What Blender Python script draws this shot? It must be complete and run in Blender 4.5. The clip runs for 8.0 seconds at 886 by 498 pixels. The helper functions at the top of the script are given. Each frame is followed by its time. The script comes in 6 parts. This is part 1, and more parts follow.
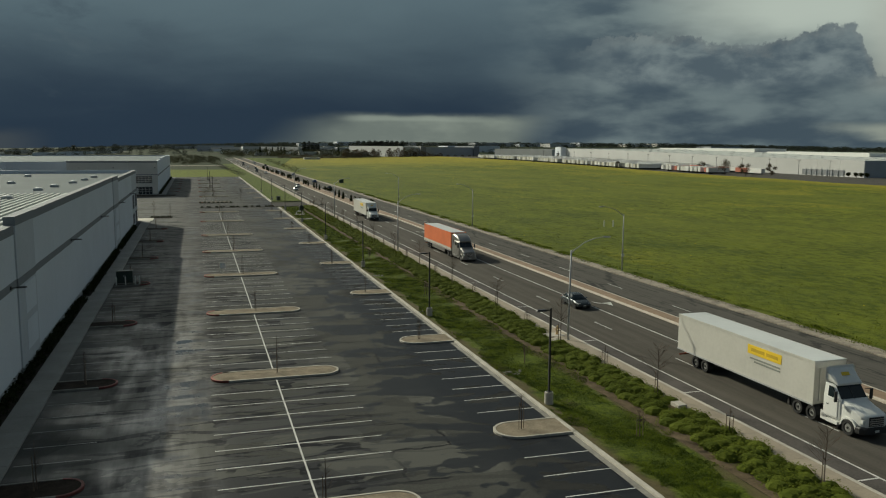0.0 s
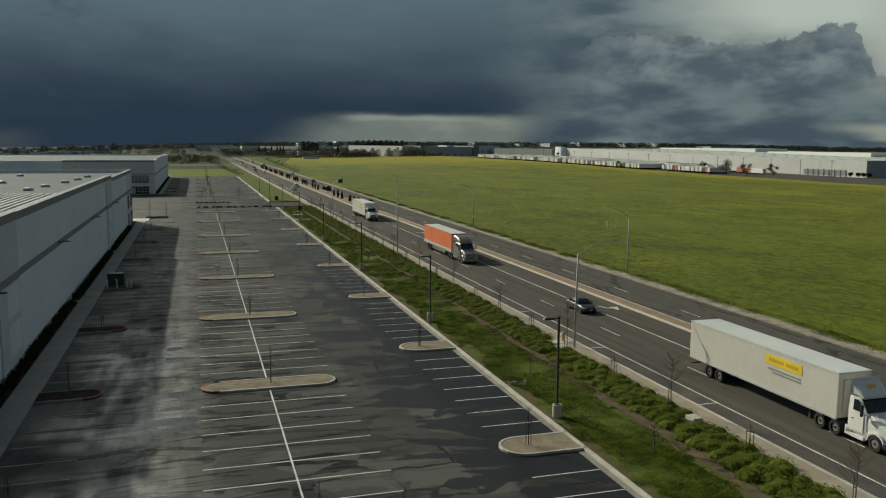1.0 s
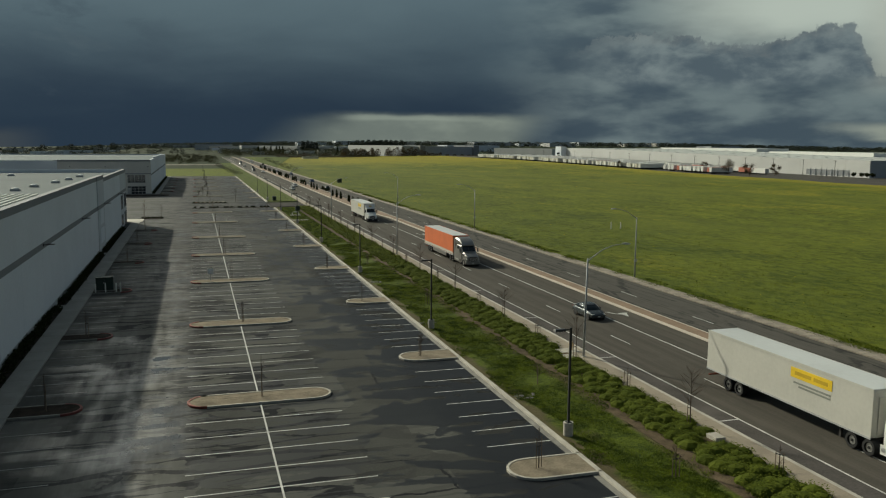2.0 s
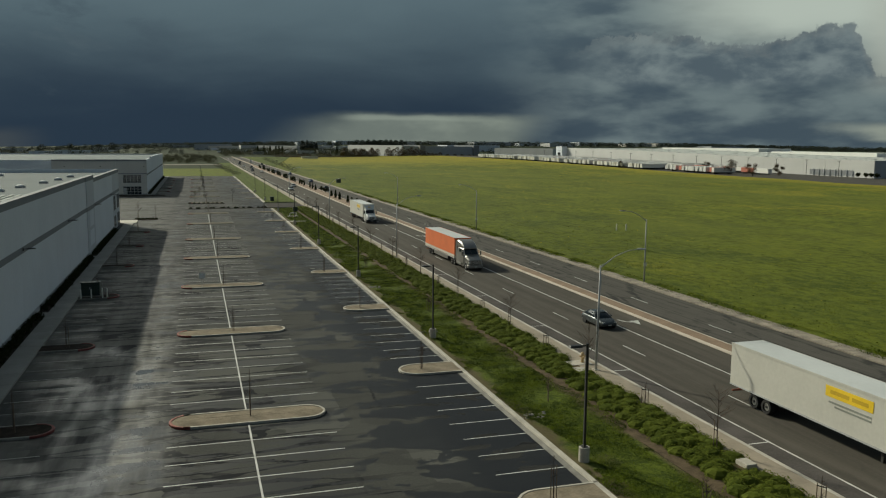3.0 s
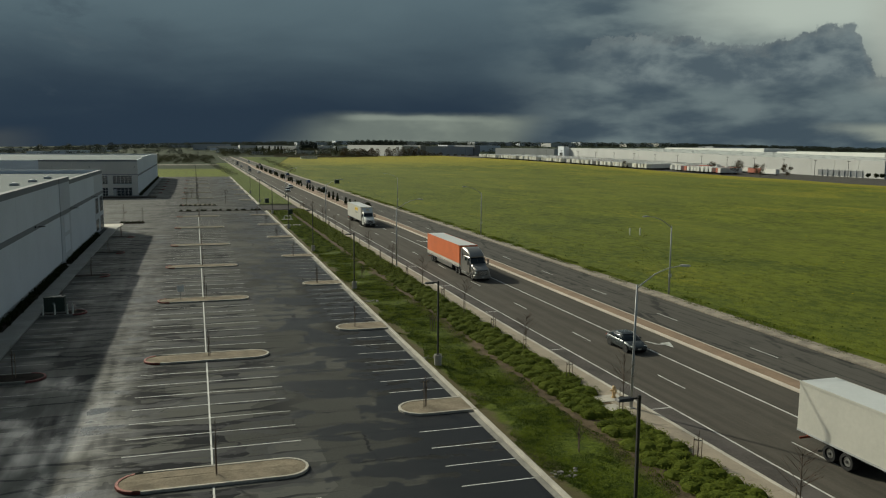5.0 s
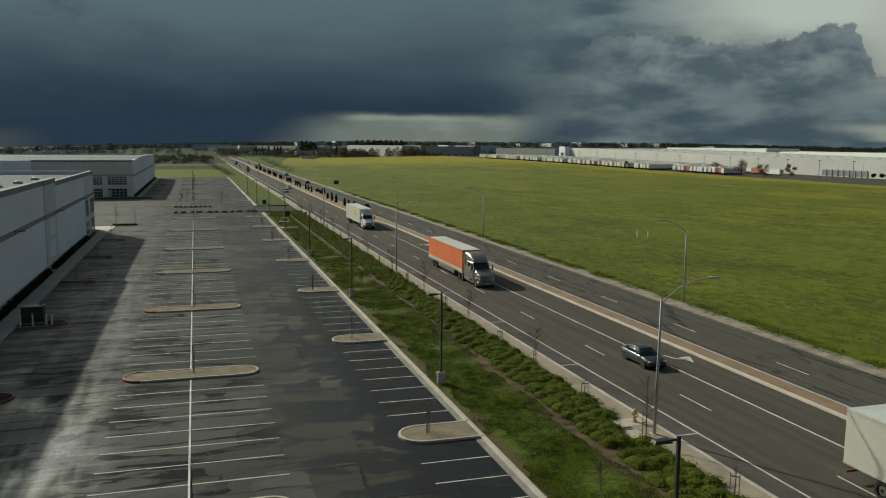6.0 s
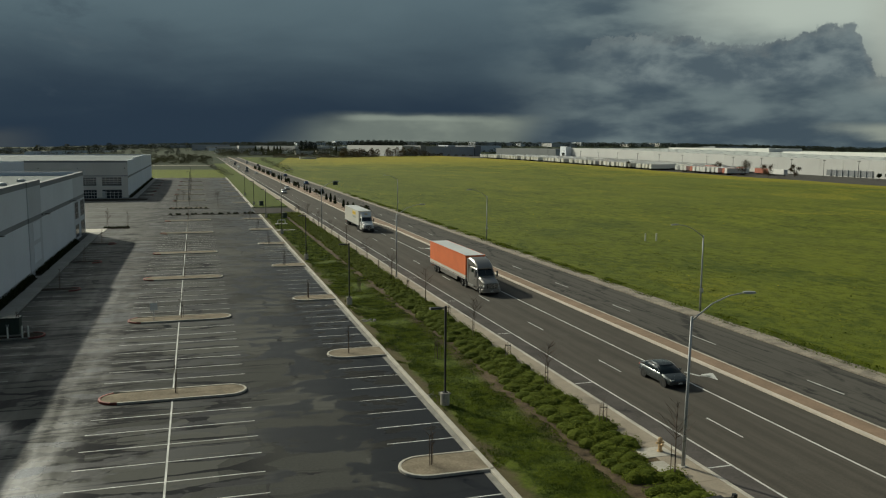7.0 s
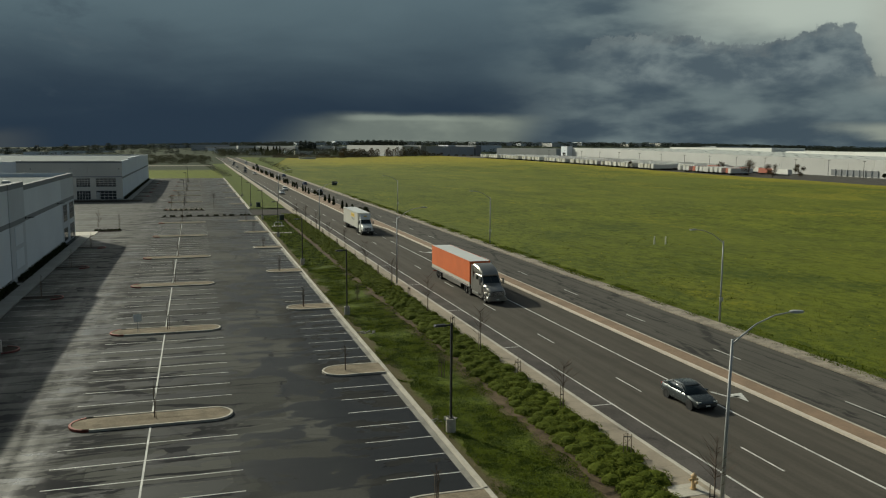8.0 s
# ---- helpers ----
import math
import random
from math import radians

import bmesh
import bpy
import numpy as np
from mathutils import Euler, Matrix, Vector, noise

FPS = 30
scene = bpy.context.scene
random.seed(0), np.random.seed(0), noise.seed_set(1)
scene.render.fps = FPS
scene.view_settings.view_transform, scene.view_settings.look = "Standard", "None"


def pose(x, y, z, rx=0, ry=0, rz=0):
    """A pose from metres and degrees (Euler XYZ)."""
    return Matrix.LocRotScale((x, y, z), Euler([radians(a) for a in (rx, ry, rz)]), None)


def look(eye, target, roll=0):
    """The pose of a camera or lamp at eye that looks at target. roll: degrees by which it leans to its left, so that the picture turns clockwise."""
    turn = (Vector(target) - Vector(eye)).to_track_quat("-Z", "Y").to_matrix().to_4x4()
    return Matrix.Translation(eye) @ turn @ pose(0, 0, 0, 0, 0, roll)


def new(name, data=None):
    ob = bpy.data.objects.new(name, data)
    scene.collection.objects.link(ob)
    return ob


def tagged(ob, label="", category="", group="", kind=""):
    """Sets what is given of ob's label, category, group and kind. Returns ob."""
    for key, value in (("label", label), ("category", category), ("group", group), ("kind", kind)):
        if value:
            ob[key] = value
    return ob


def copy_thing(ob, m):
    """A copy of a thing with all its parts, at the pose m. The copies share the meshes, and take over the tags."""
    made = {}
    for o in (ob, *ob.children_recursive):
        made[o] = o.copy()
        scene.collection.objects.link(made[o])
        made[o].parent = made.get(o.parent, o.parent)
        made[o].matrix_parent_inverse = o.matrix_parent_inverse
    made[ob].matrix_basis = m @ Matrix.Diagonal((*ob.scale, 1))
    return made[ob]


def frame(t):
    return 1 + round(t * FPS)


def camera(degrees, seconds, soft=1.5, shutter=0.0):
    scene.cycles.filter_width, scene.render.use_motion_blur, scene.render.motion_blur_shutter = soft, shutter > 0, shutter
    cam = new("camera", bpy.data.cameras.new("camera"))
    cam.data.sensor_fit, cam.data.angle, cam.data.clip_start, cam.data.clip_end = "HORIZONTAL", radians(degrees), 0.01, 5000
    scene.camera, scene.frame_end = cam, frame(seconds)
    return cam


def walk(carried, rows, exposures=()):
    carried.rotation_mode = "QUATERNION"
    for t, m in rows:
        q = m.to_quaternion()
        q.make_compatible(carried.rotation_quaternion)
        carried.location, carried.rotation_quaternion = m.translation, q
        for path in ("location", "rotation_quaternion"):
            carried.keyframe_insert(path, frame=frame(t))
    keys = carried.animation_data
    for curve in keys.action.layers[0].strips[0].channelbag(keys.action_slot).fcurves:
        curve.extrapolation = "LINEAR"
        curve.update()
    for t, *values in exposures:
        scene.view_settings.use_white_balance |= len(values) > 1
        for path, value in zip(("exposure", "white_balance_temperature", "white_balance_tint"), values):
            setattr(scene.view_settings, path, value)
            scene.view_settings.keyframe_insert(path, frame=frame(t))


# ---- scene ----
# Plan: x across the road to the right, y along it, z up. The parking lot's centre line is x = -5.2.
EXPOSURE, TINT = 0.0, 2.0
cam = camera(57.0, 8.0, soft=1.15, shutter=0.0)
walk(cam, [
    (0.0, look((-10.692, -64.412, 18.313), (17.962, 30.550, 5.620), 0.286)),
    (0.5, look((-10.382, -63.037, 18.296), (18.314, 31.909, 5.575), 0.313)),
    (1.0, look((-10.006, -61.452, 18.259), (18.724, 33.481, 5.518), 0.337)),
    (1.5, look((-9.574, -59.669, 18.210), (19.181, 35.254, 5.453), 0.358)),
    (2.0, look((-9.093, -57.705, 18.152), (19.680, 37.212, 5.386), 0.376)),
    (2.5, look((-8.572, -55.585, 18.092), (20.212, 39.328, 5.322), 0.390)),
    (3.0, look((-8.019, -53.336, 18.034), (20.772, 41.575, 5.263), 0.400)),
    (3.5, look((-7.441, -50.986, 17.981), (21.351, 43.924, 5.212), 0.407)),
    (4.0, look((-6.844, -48.566, 17.935), (21.945, 46.346, 5.170), 0.411)),
    (4.5, look((-6.236, -46.101, 17.897), (22.549, 48.813, 5.139), 0.411)),
    (5.0, look((-5.620, -43.613, 17.870), (23.158, 51.303, 5.117), 0.408)),
    (5.5, look((-5.002, -41.120, 17.852), (23.769, 53.799, 5.105), 0.402)),
    (6.0, look((-4.385, -38.630, 17.843), (24.379, 56.292, 5.101), 0.392)),
    (6.5, look((-3.772, -36.142, 17.840), (24.986, 58.782, 5.101), 0.378)),
    (7.0, look((-3.165, -33.643, 17.842), (25.589, 61.283, 5.103), 0.362)),
    (7.5, look((-2.563, -31.106, 17.845), (26.190, 63.819, 5.102), 0.342)),
    (8.0, look((-1.967, -28.490, 17.845), (26.790, 66.434, 5.094), 0.318)),
], exposures=[(0.0, EXPOSURE, 6500, TINT), (8.0, EXPOSURE, 6500, TINT)])

# ---- world and sun ----
SUN_TO = Vector((0.885, -1.65, -1.0)).normalized()
SUN_EL = math.asin(-SUN_TO.z)


class Sock:
    """A shader value with arithmetic."""

    def __init__(self, tree, out):
        self.tree, self.out = tree, out

    def op(self, kind, *others):
        node = self.tree.nodes.new("ShaderNodeMath")
        node.operation = kind
        for n, v in enumerate((self, *others)):
            if isinstance(v, Sock):
                self.tree.links.new(v.out, node.inputs[n])
            else:
                node.inputs[n].default_value = v
        return Sock(self.tree, node.outputs[0])

    def __add__(self, o):
        return self.op("ADD", o)

    def __sub__(self, o):
        return self.op("SUBTRACT", o)

    def __mul__(self, o):
        return self.op("MULTIPLY", o)

    def step(self, a, b, lo=0.0, hi=1.0):
        """Smooth step from lo at a to hi at b; a may be above b."""
        node = self.tree.nodes.new("ShaderNodeMapRange")
        node.interpolation_type = "SMOOTHSTEP"
        if a > b:
            a, b, lo, hi = b, a, hi, lo
        for key, v in (("From Min", a), ("From Max", b), ("To Min", lo), ("To Max", hi)):
            node.inputs[key].default_value = v
        self.tree.links.new(self.out, node.inputs["Value"])
        return Sock(self.tree, node.outputs[0])


def combine(tree, x, y, z=0.0):
    node = tree.nodes.new("ShaderNodeCombineXYZ")
    for n, v in enumerate((x, y, z)):
        if isinstance(v, Sock):
            tree.links.new(v.out, node.inputs[n])
        else:
            node.inputs[n].default_value = v
    return Sock(tree, node.outputs[0])


def noise_of(tree, vec, scale, detail=4.0, rough=0.55, distort=0.0):
    node = tree.nodes.new("ShaderNodeTexNoise")
    node.inputs["Scale"].default_value = scale
    node.inputs["Detail"].default_value = detail
    node.inputs["Roughness"].default_value = rough
    node.inputs["Distortion"].default_value = distort
    tree.links.new(vec.out, node.inputs["Vector"])
    return Sock(tree, node.outputs["Fac"])


def blend(tree, fac, a, b, kind="MIX"):
    node = tree.nodes.new("ShaderNodeMix")
    node.data_type, node.blend_type = "RGBA", kind
    for key, v in (("Factor_Float", fac), ("A_Color", a), ("B_Color", b)):
        put = next(i for i in node.inputs if i.identifier == key)
        if isinstance(v, Sock):
            tree.links.new(v.out, put)
        else:
            put.default_value = v if key == "Factor_Float" else (*v, 1.0)
    return Sock(tree, next(o for o in node.outputs if o.identifier == "Result_Color"))


def xyz_of(tree, vec):
    node = tree.nodes.new("ShaderNodeSeparateXYZ")
    tree.links.new(vec.out, node.inputs[0])
    return [Sock(tree, o) for o in node.outputs]


def build_world():
    world = bpy.data.worlds.new("stormy_sky")
    scene.world = world
    world.use_nodes = True
    tree = world.node_tree
    tree.nodes.clear()
    sky = tree.nodes.new("ShaderNodeTexSky")
    sky.sky_type, sky.sun_disc = "NISHITA", False
    sky.sun_elevation = SUN_EL
    sky.sun_rotation = math.atan2(-SUN_TO.x, -SUN_TO.y)
    coord = tree.nodes.new("ShaderNodeTexCoord")
    split = tree.nodes.new("ShaderNodeSeparateXYZ")
    tree.links.new(coord.outputs["Generated"], split.inputs[0])
    dx, dy, dz = (Sock(tree, o) for o in split.outputs)
    az = dx.op("ARCTAN2", dy) * 57.2958
    el = dz.op("ARCSINE") * 57.2958
    flat = combine(tree, az * 0.1, el * 0.28, 0.0)
    big = noise_of(tree, flat, 0.55, 5.0, 0.55, 0.6)
    mid = noise_of(tree, flat, 1.5, 6.0, 0.52)
    fine = noise_of(tree, combine(tree, az * 0.16, el * 0.22), 3.2, 5.0, 0.5)
    band = noise_of(tree, combine(tree, az * 0.12, el * 0.34, 3.0), 1.6, 5.0, 0.5)
    # the storm deck: darkest low down, lighter overhead
    low = (el + (big - 0.5) * 5.0 + (mid - 0.5) * 1.6).step(1.4, 10.5)
    deck = blend(tree, low, (0.023, 0.038, 0.062), (0.104, 0.146, 0.174))
    right = az.step(18.0, 29.5)
    grey = blend(tree, (band * 0.6 + mid * 0.4).step(0.40, 0.62), (0.062, 0.087, 0.112), (0.168, 0.208, 0.220))
    deck = blend(tree, right * 0.85, deck, grey)
    # far rain haze low on the left
    murk = (el + (mid - 0.5) * 1.5).step(1.3, 0.1) * az.step(-8.0, -12.0) * 0.45
    deck = blend(tree, murk, deck, (0.085, 0.090, 0.090))
    mott = noise_of(tree, combine(tree, az * 0.13, el * 0.30, 12.0), 1.3, 6.0, 0.6, 0.3)
    deck = blend(tree, mott.step(0.50, 0.68) * az.step(4.0, -8.0) * el.step(3.0, 6.0) * 0.40, deck, (0.040, 0.056, 0.080))
    deck = blend(tree, mott.step(0.48, 0.34) * az.step(0.0, -10.0) * el.step(1.5, 4.0) * 0.30, deck, (0.100, 0.128, 0.150))
    # bright opening high on the right
    bright = (el + (mid - 0.5) * 2.0).step(5.0, 8.2) * (az + (big - 0.5) * 6.0).step(28.0, 39.0)
    deck = blend(tree, bright, deck, (0.44, 0.48, 0.44))
    bright_low = (el + (mid - 0.5) * 1.4).step(2.6, 5.0) * az.step(42.6, 45.0)
    deck = blend(tree, bright_low * 0.75, deck, (0.40, 0.42, 0.38))
    # heaped cloud below it
    crown = az.step(21.0, 28.5) * 3.2 + az.step(37.5, 41.0) * 1.0 - az.step(42.6, 44.6) * 3.0 + az.step(33.0, 36.0) * -0.7
    crown = crown + 4.0 + (noise_of(tree, combine(tree, az * 0.35, el * 0.35), 2.2, 6.0, 0.65) - 0.5) * 2.6
    heap = (crown - el).step(-0.05, 0.22) * az.step(24.0, 31.0) * (el + (mid - 0.5) * 2.0).step(3.3, 4.6)
    billow = noise_of(tree, combine(tree, az * 0.17, el * 0.30, 5.0), 1.6, 6.0, 0.58, 0.15)
    heap_col = blend(tree, (fine * 0.2 + billow * 0.8).step(0.40, 0.64), (0.080, 0.107, 0.132), (0.182, 0.218, 0.232))
    rim = (crown - el).step(0.9, 0.05) * 0.35
    heap_col = blend(tree, rim, heap_col, (0.20, 0.215, 0.215))
    deck = blend(tree, heap, deck, heap_col)
    # pale gap above the horizon with rain shafts
    edge = (mid - 0.5) * 1.1
    gap = (el + edge).step(2.3, 1.55) * (az + (el * -1.2)).step(3.0, 8.2) * (az - (el * 0.6) + (mid - 0.5) * 3.0).step(23.8, 19.8)
    soft_gap = blend(tree, (noise_of(tree, combine(tree, az * 0.14, el * 0.35, 8.0), 1.2, 4.0)).step(0.35, 0.65), (0.165, 0.188, 0.172), (0.235, 0.262, 0.230))
    shaft = (az - 9.3).op("ABSOLUTE").step(2.0, 0.2) * el.step(0.5, 1.9) * 0.65
    soft_gap = blend(tree, shaft, soft_gap, (0.060, 0.075, 0.085))
    deck = blend(tree, gap * (az.step(6.0, 10.5) * 0.5 + 0.4), deck, soft_gap)
    streak = (el + edge * 0.5 - 1.75).op("ABSOLUTE").step(0.30, 0.05) * az.step(9.0, 11.5) * az.step(22.0, 16.0)
    deck = blend(tree, streak * 0.5, deck, (0.30, 0.33, 0.29))
    gap2 = (el + (band - 0.5) * 1.0).step(1.6, 1.0) * (el + (band - 0.5) * 1.0).step(0.1, 0.5) * (az + (mid - 0.5) * 9.0 + el * 1.5).step(42.0, 46.0)
    deck = blend(tree, gap2 * 0.85, deck, (0.29, 0.31, 0.27))
    # overhead and behind: broken cloud with clear sky in the gaps
    beyond = (el - 0.0).step(11.5, 24.0)
    aside = az.op("ABSOLUTE").step(48.0, 75.0)
    out = (beyond + aside).op("MINIMUM", 1.0)
    wide = noise_of(tree, Sock(tree, coord.outputs["Generated"]), 2.2, 6.0, 0.6, 0.4)
    cover = blend(tree, wide.step(0.38, 0.62), (0.056, 0.078, 0.104), (0.118, 0.146, 0.178))
    clear = blend(tree, 1.0, Sock(tree, sky.outputs[0]), (0.075, 0.075, 0.075), "MULTIPLY")
    open_sky = blend(tree, wide.step(0.56, 0.66), cover, clear)
    side = az.step(46.0, 66.0) * az.step(140.0, 105.0) * el.step(2.0, 9.0) * el.step(60.0, 30.0)
    open_sky = blend(tree, side * 0.45, open_sky, (0.34, 0.37, 0.36))
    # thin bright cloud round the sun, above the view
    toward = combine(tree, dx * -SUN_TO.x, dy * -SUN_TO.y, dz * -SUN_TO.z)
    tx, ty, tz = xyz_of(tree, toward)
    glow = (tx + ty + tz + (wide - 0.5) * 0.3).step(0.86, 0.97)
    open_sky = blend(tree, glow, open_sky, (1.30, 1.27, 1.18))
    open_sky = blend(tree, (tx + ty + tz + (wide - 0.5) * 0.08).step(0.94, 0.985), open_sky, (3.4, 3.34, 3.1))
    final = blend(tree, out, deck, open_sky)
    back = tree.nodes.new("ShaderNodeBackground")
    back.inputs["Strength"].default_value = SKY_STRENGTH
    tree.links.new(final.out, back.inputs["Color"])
    world_out = tree.nodes.new("ShaderNodeOutputWorld")
    tree.links.new(back.outputs[0], world_out.inputs["Surface"])


SKY_STRENGTH = 1.0
build_world()
sun = new("sun", bpy.data.lights.new("sun", "SUN"))
sun.data.energy, sun.data.angle, sun.data.color = 3.6, radians(1.0), (1.0, 0.93, 0.77)
sun.rotation_mode = "QUATERNION"
sun.rotation_quaternion = SUN_TO.to_track_quat("-Z", "Y")


# ---- materials ----
def material(name):
    mat = bpy.data.materials.new(name)
    mat.use_nodes = True
    return mat, mat.node_tree, mat.node_tree.nodes["Principled BSDF"]


def world_pos(tree):
    return Sock(tree, tree.nodes.new("ShaderNodeNewGeometry").outputs["Position"])


def object_pos(tree):
    return Sock(tree, tree.nodes.new("ShaderNodeTexCoord").outputs["Object"])


def feed(tree, bsdf, key, value):
    if isinstance(value, Sock):
        tree.links.new(value.out, bsdf.inputs[key])
    elif isinstance(value, tuple):
        bsdf.inputs[key].default_value = (*value, 1.0)
    else:
        bsdf.inputs[key].default_value = value


def bumped(tree, bsdf, height, strength, distance=0.02):
    node = tree.nodes.new("ShaderNodeBump")
    node.inputs["Strength"].default_value = strength
    node.inputs["Distance"].default_value = distance
    tree.links.new(height.out, node.inputs["Height"])
    tree.links.new(node.outputs[0], bsdf.inputs["Normal"])


def tone(c, k):
    return tuple(min(1.0, v * k) for v in c)


def surface(name, base, vary=0.25, big=0.4, small=9.0, rough=0.75, metal=0.0, bump=0.15, spec=0.5, per_object=0.0, per_island=0.0, at_world=True):
    """A plain surface with stains at two scales and fine relief."""
    mat, tree, bsdf = material(name)
    at = world_pos(tree) if at_world else object_pos(tree)
    a, b = noise_of(tree, at, big, 4.0, 0.6), noise_of(tree, at, small, 5.0, 0.6)
    col = blend(tree, (a * 0.6 + b * 0.4).step(0.32, 0.68), tone(base, 1 - vary), tone(base, 1 + vary))
    if per_object:
        rnd = Sock(tree, tree.nodes.new("ShaderNodeObjectInfo").outputs["Random"])
        col = blend(tree, rnd * per_object, col, tone(base, 0.45))
    if per_island:
        rnd = Sock(tree, tree.nodes.new("ShaderNodeNewGeometry").outputs["Random Per Island"])
        col = blend(tree, rnd * per_island, col, tone(base, 0.35))
    feed(tree, bsdf, "Base Color", col)
    feed(tree, bsdf, "Roughness", (b * 0.2) + (rough - 0.1))
    feed(tree, bsdf, "Metallic", metal)
    feed(tree, bsdf, "Specular IOR Level", spec)
    if bump:
        bumped(tree, bsdf, b, bump)
    return mat


def lot_asphalt():
    """Patched parking-lot asphalt: dry grey, dark damp shapes, sealed cracks that run across the rows."""
    mat, tree, bsdf = material("lot_asphalt")
    at = world_pos(tree)
    x, y, _ = xyz_of(tree, at)
    grain = noise_of(tree, at, 6.0, 6.0, 0.7)
    soft = noise_of(tree, at, 0.09, 4.0, 0.55)
    bend = noise_of(tree, combine(tree, x * 0.16, y * 0.22), 1.0, 3.0, 0.5)
    bend2 = noise_of(tree, combine(tree, x * 0.75, y * 0.6, 2.0), 1.0, 3.0, 0.55)
    base = blend(tree, (soft * 0.5 + grain * 0.5).step(0.3, 0.7), (0.0455, 0.0462, 0.0425), (0.0775, 0.0780, 0.0700))
    wob = (bend - 0.5) * 3.0
    # the dusty drive aisle beside the building row and the cross drive
    aisle = (x + wob * 0.35).step(-17.8, -16.2) * (x + wob * 0.3).step(-9.6, -10.8)
    cross = (y + (soft - 0.5) * 8.0).step(136.0, 146.0) * y.step(238.0, 228.0) * x.step(4.0, -8.0)
    dusty = (aisle + cross * 0.55).op("MINIMUM", 1.0)
    base = blend(tree, dusty * 0.75, base, (0.096, 0.095, 0.087))
    # square-edged repairs of other ages in the open part
    slab_tone = tree.nodes.new("ShaderNodeTexVoronoi")
    slab_tone.distance = "CHEBYCHEV"
    slab_tone.inputs["Scale"].default_value = 1.0
    slab_tone.inputs["Randomness"].default_value = 0.8
    tree.links.new(combine(tree, x * 0.17 + bend2 * 0.10, y * 0.13 + bend2 * 0.10).out, slab_tone.inputs["Vector"])
    age = xyz_of(tree, Sock(tree, slab_tone.outputs["Color"]))[0]
    base = blend(tree, age.step(0.48, 0.54) * 0.75, base, (0.100, 0.100, 0.090))
    # newer dark surface in the row of stalls beside the grass
    fresh = (x + (bend2 - 0.5) * 1.5).step(5.4, 7.0) * (y + (bend - 0.5) * 30.0).step(80.0, 50.0)
    base = blend(tree, fresh * 0.75, base, (0.0185, 0.0190, 0.0195))
    # long damp streaks across the rows, ragged bars in the aisle, meandering pools in the open part
    streak = noise_of(tree, combine(tree, x * 0.055, y * 0.50), 1.0, 4.0, 0.55, 0.9)
    bars = noise_of(tree, combine(tree, x * 0.13, y * 0.55, 3.0), 1.0, 6.0, 0.60, 0.4)
    pools = noise_of(tree, combine(tree, x * 0.115 + 7.0, y * 0.185), 1.0, 3.0, 0.5, 2.1)
    in_open = (x + wob).step(-1.0, 1.2)
    wet_row = (streak * 0.72 + bend2 * 0.28).step(0.500, 0.522) * 0.66
    wet_open = (pools * 0.54 + streak * 0.26 + bend2 * 0.20 + x * 0.008 + y.step(-10.0, 45.0, 0.0, -0.016)).step(0.523, 0.530)
    wet_bar = bars.step(0.545, 0.560) * aisle * (x + wob).step(-14.2, -12.6) * 0.85
    wet = wet_row * (in_open * -1.0 + 1.0) * (aisle * -0.8 + 1.0) + wet_open * in_open + wet_bar
    # sealed cracks: a branching web drawn out along x, a finer one inside it, and straight patch seams
    thick = noise_of(tree, combine(tree, x * 0.20, y * 0.30, 6.0), 1.0, 3.0).step(0.34, 0.62, 0.0, 0.085)
    def cracks(fx, fy, wide):
        cell = tree.nodes.new("ShaderNodeTexVoronoi")
        cell.feature = "DISTANCE_TO_EDGE"
        cell.inputs["Scale"].default_value = 1.0
        tree.links.new(combine(tree, x * fx + bend2 * 0.10 + bend * 0.4, y * fy + bend2 * 0.16 + bend * 0.7).out, cell.inputs["Vector"])
        return (Sock(tree, cell.outputs["Distance"]) - thick * wide).step(0.012, 0.0)
    def seal_lines(f, shift, wide, sway):
        """Wandering sealed cracks that run across the aisle."""
        sag = noise_of(tree, combine(tree, x * 0.22, y * 0.16, shift), 1.0, 4.0, 0.55) * sway
        jag = noise_of(tree, combine(tree, x * 1.4, y * 0.5, shift), 1.0, 3.0) * 0.16
        off = (y * f + sag + jag + shift).op("FRACT") - 0.5
        width = noise_of(tree, combine(tree, x * 0.5, y * 0.5, shift + 3.0), 1.0, 3.0).step(0.36, 0.66, 0.0, wide)
        return (off.op("ABSOLUTE") - width).step(0.05, 0.01)
    cracked = (x + wob * 0.6).step(-15.5, -14.0) * (x + wob).step(-7.0, -10.0)
    broken = noise_of(tree, combine(tree, x * 0.10, y * 0.09, 21.0), 1.0, 3.0).step(0.40, 0.52)
    sealer = (seal_lines(0.42, 2.0, 0.15, 3.2) + seal_lines(0.31, 9.0, 0.11, 4.6) * 0.9) * cracked * broken
    beside = (x + wob).step(2.0, -3.0, 0.25, 1.0) * (x + wob).step(-20.0, -15.5)
    web = cracks(0.085, 0.50, 1.0) * beside
    web2 = cracks(0.20, 0.95, 0.9) * (x + wob).step(-14.5, -12.5) * (x + wob).step(-4.5, -8.5) * noise_of(tree, at, 0.16, 2.0).step(0.44, 0.50)
    block = tree.nodes.new("ShaderNodeTexBrick")
    for key, v in (("Scale", 1.0), ("Mortar Size", 0.13), ("Mortar Smooth", 0.4), ("Brick Width", 7.5), ("Row Height", 4.6)):
        block.inputs[key].default_value = v
    tree.links.new(combine(tree, x + (bend2 - 0.5) * 1.2, y + (bend2 - 0.5) * 0.9).out, block.inputs["Vector"])
    seam = Sock(tree, block.outputs["Fac"]) * noise_of(tree, combine(tree, x * 0.12, y * 0.12, 11.0), 1.0, 2.0).step(0.45, 0.53) * in_open
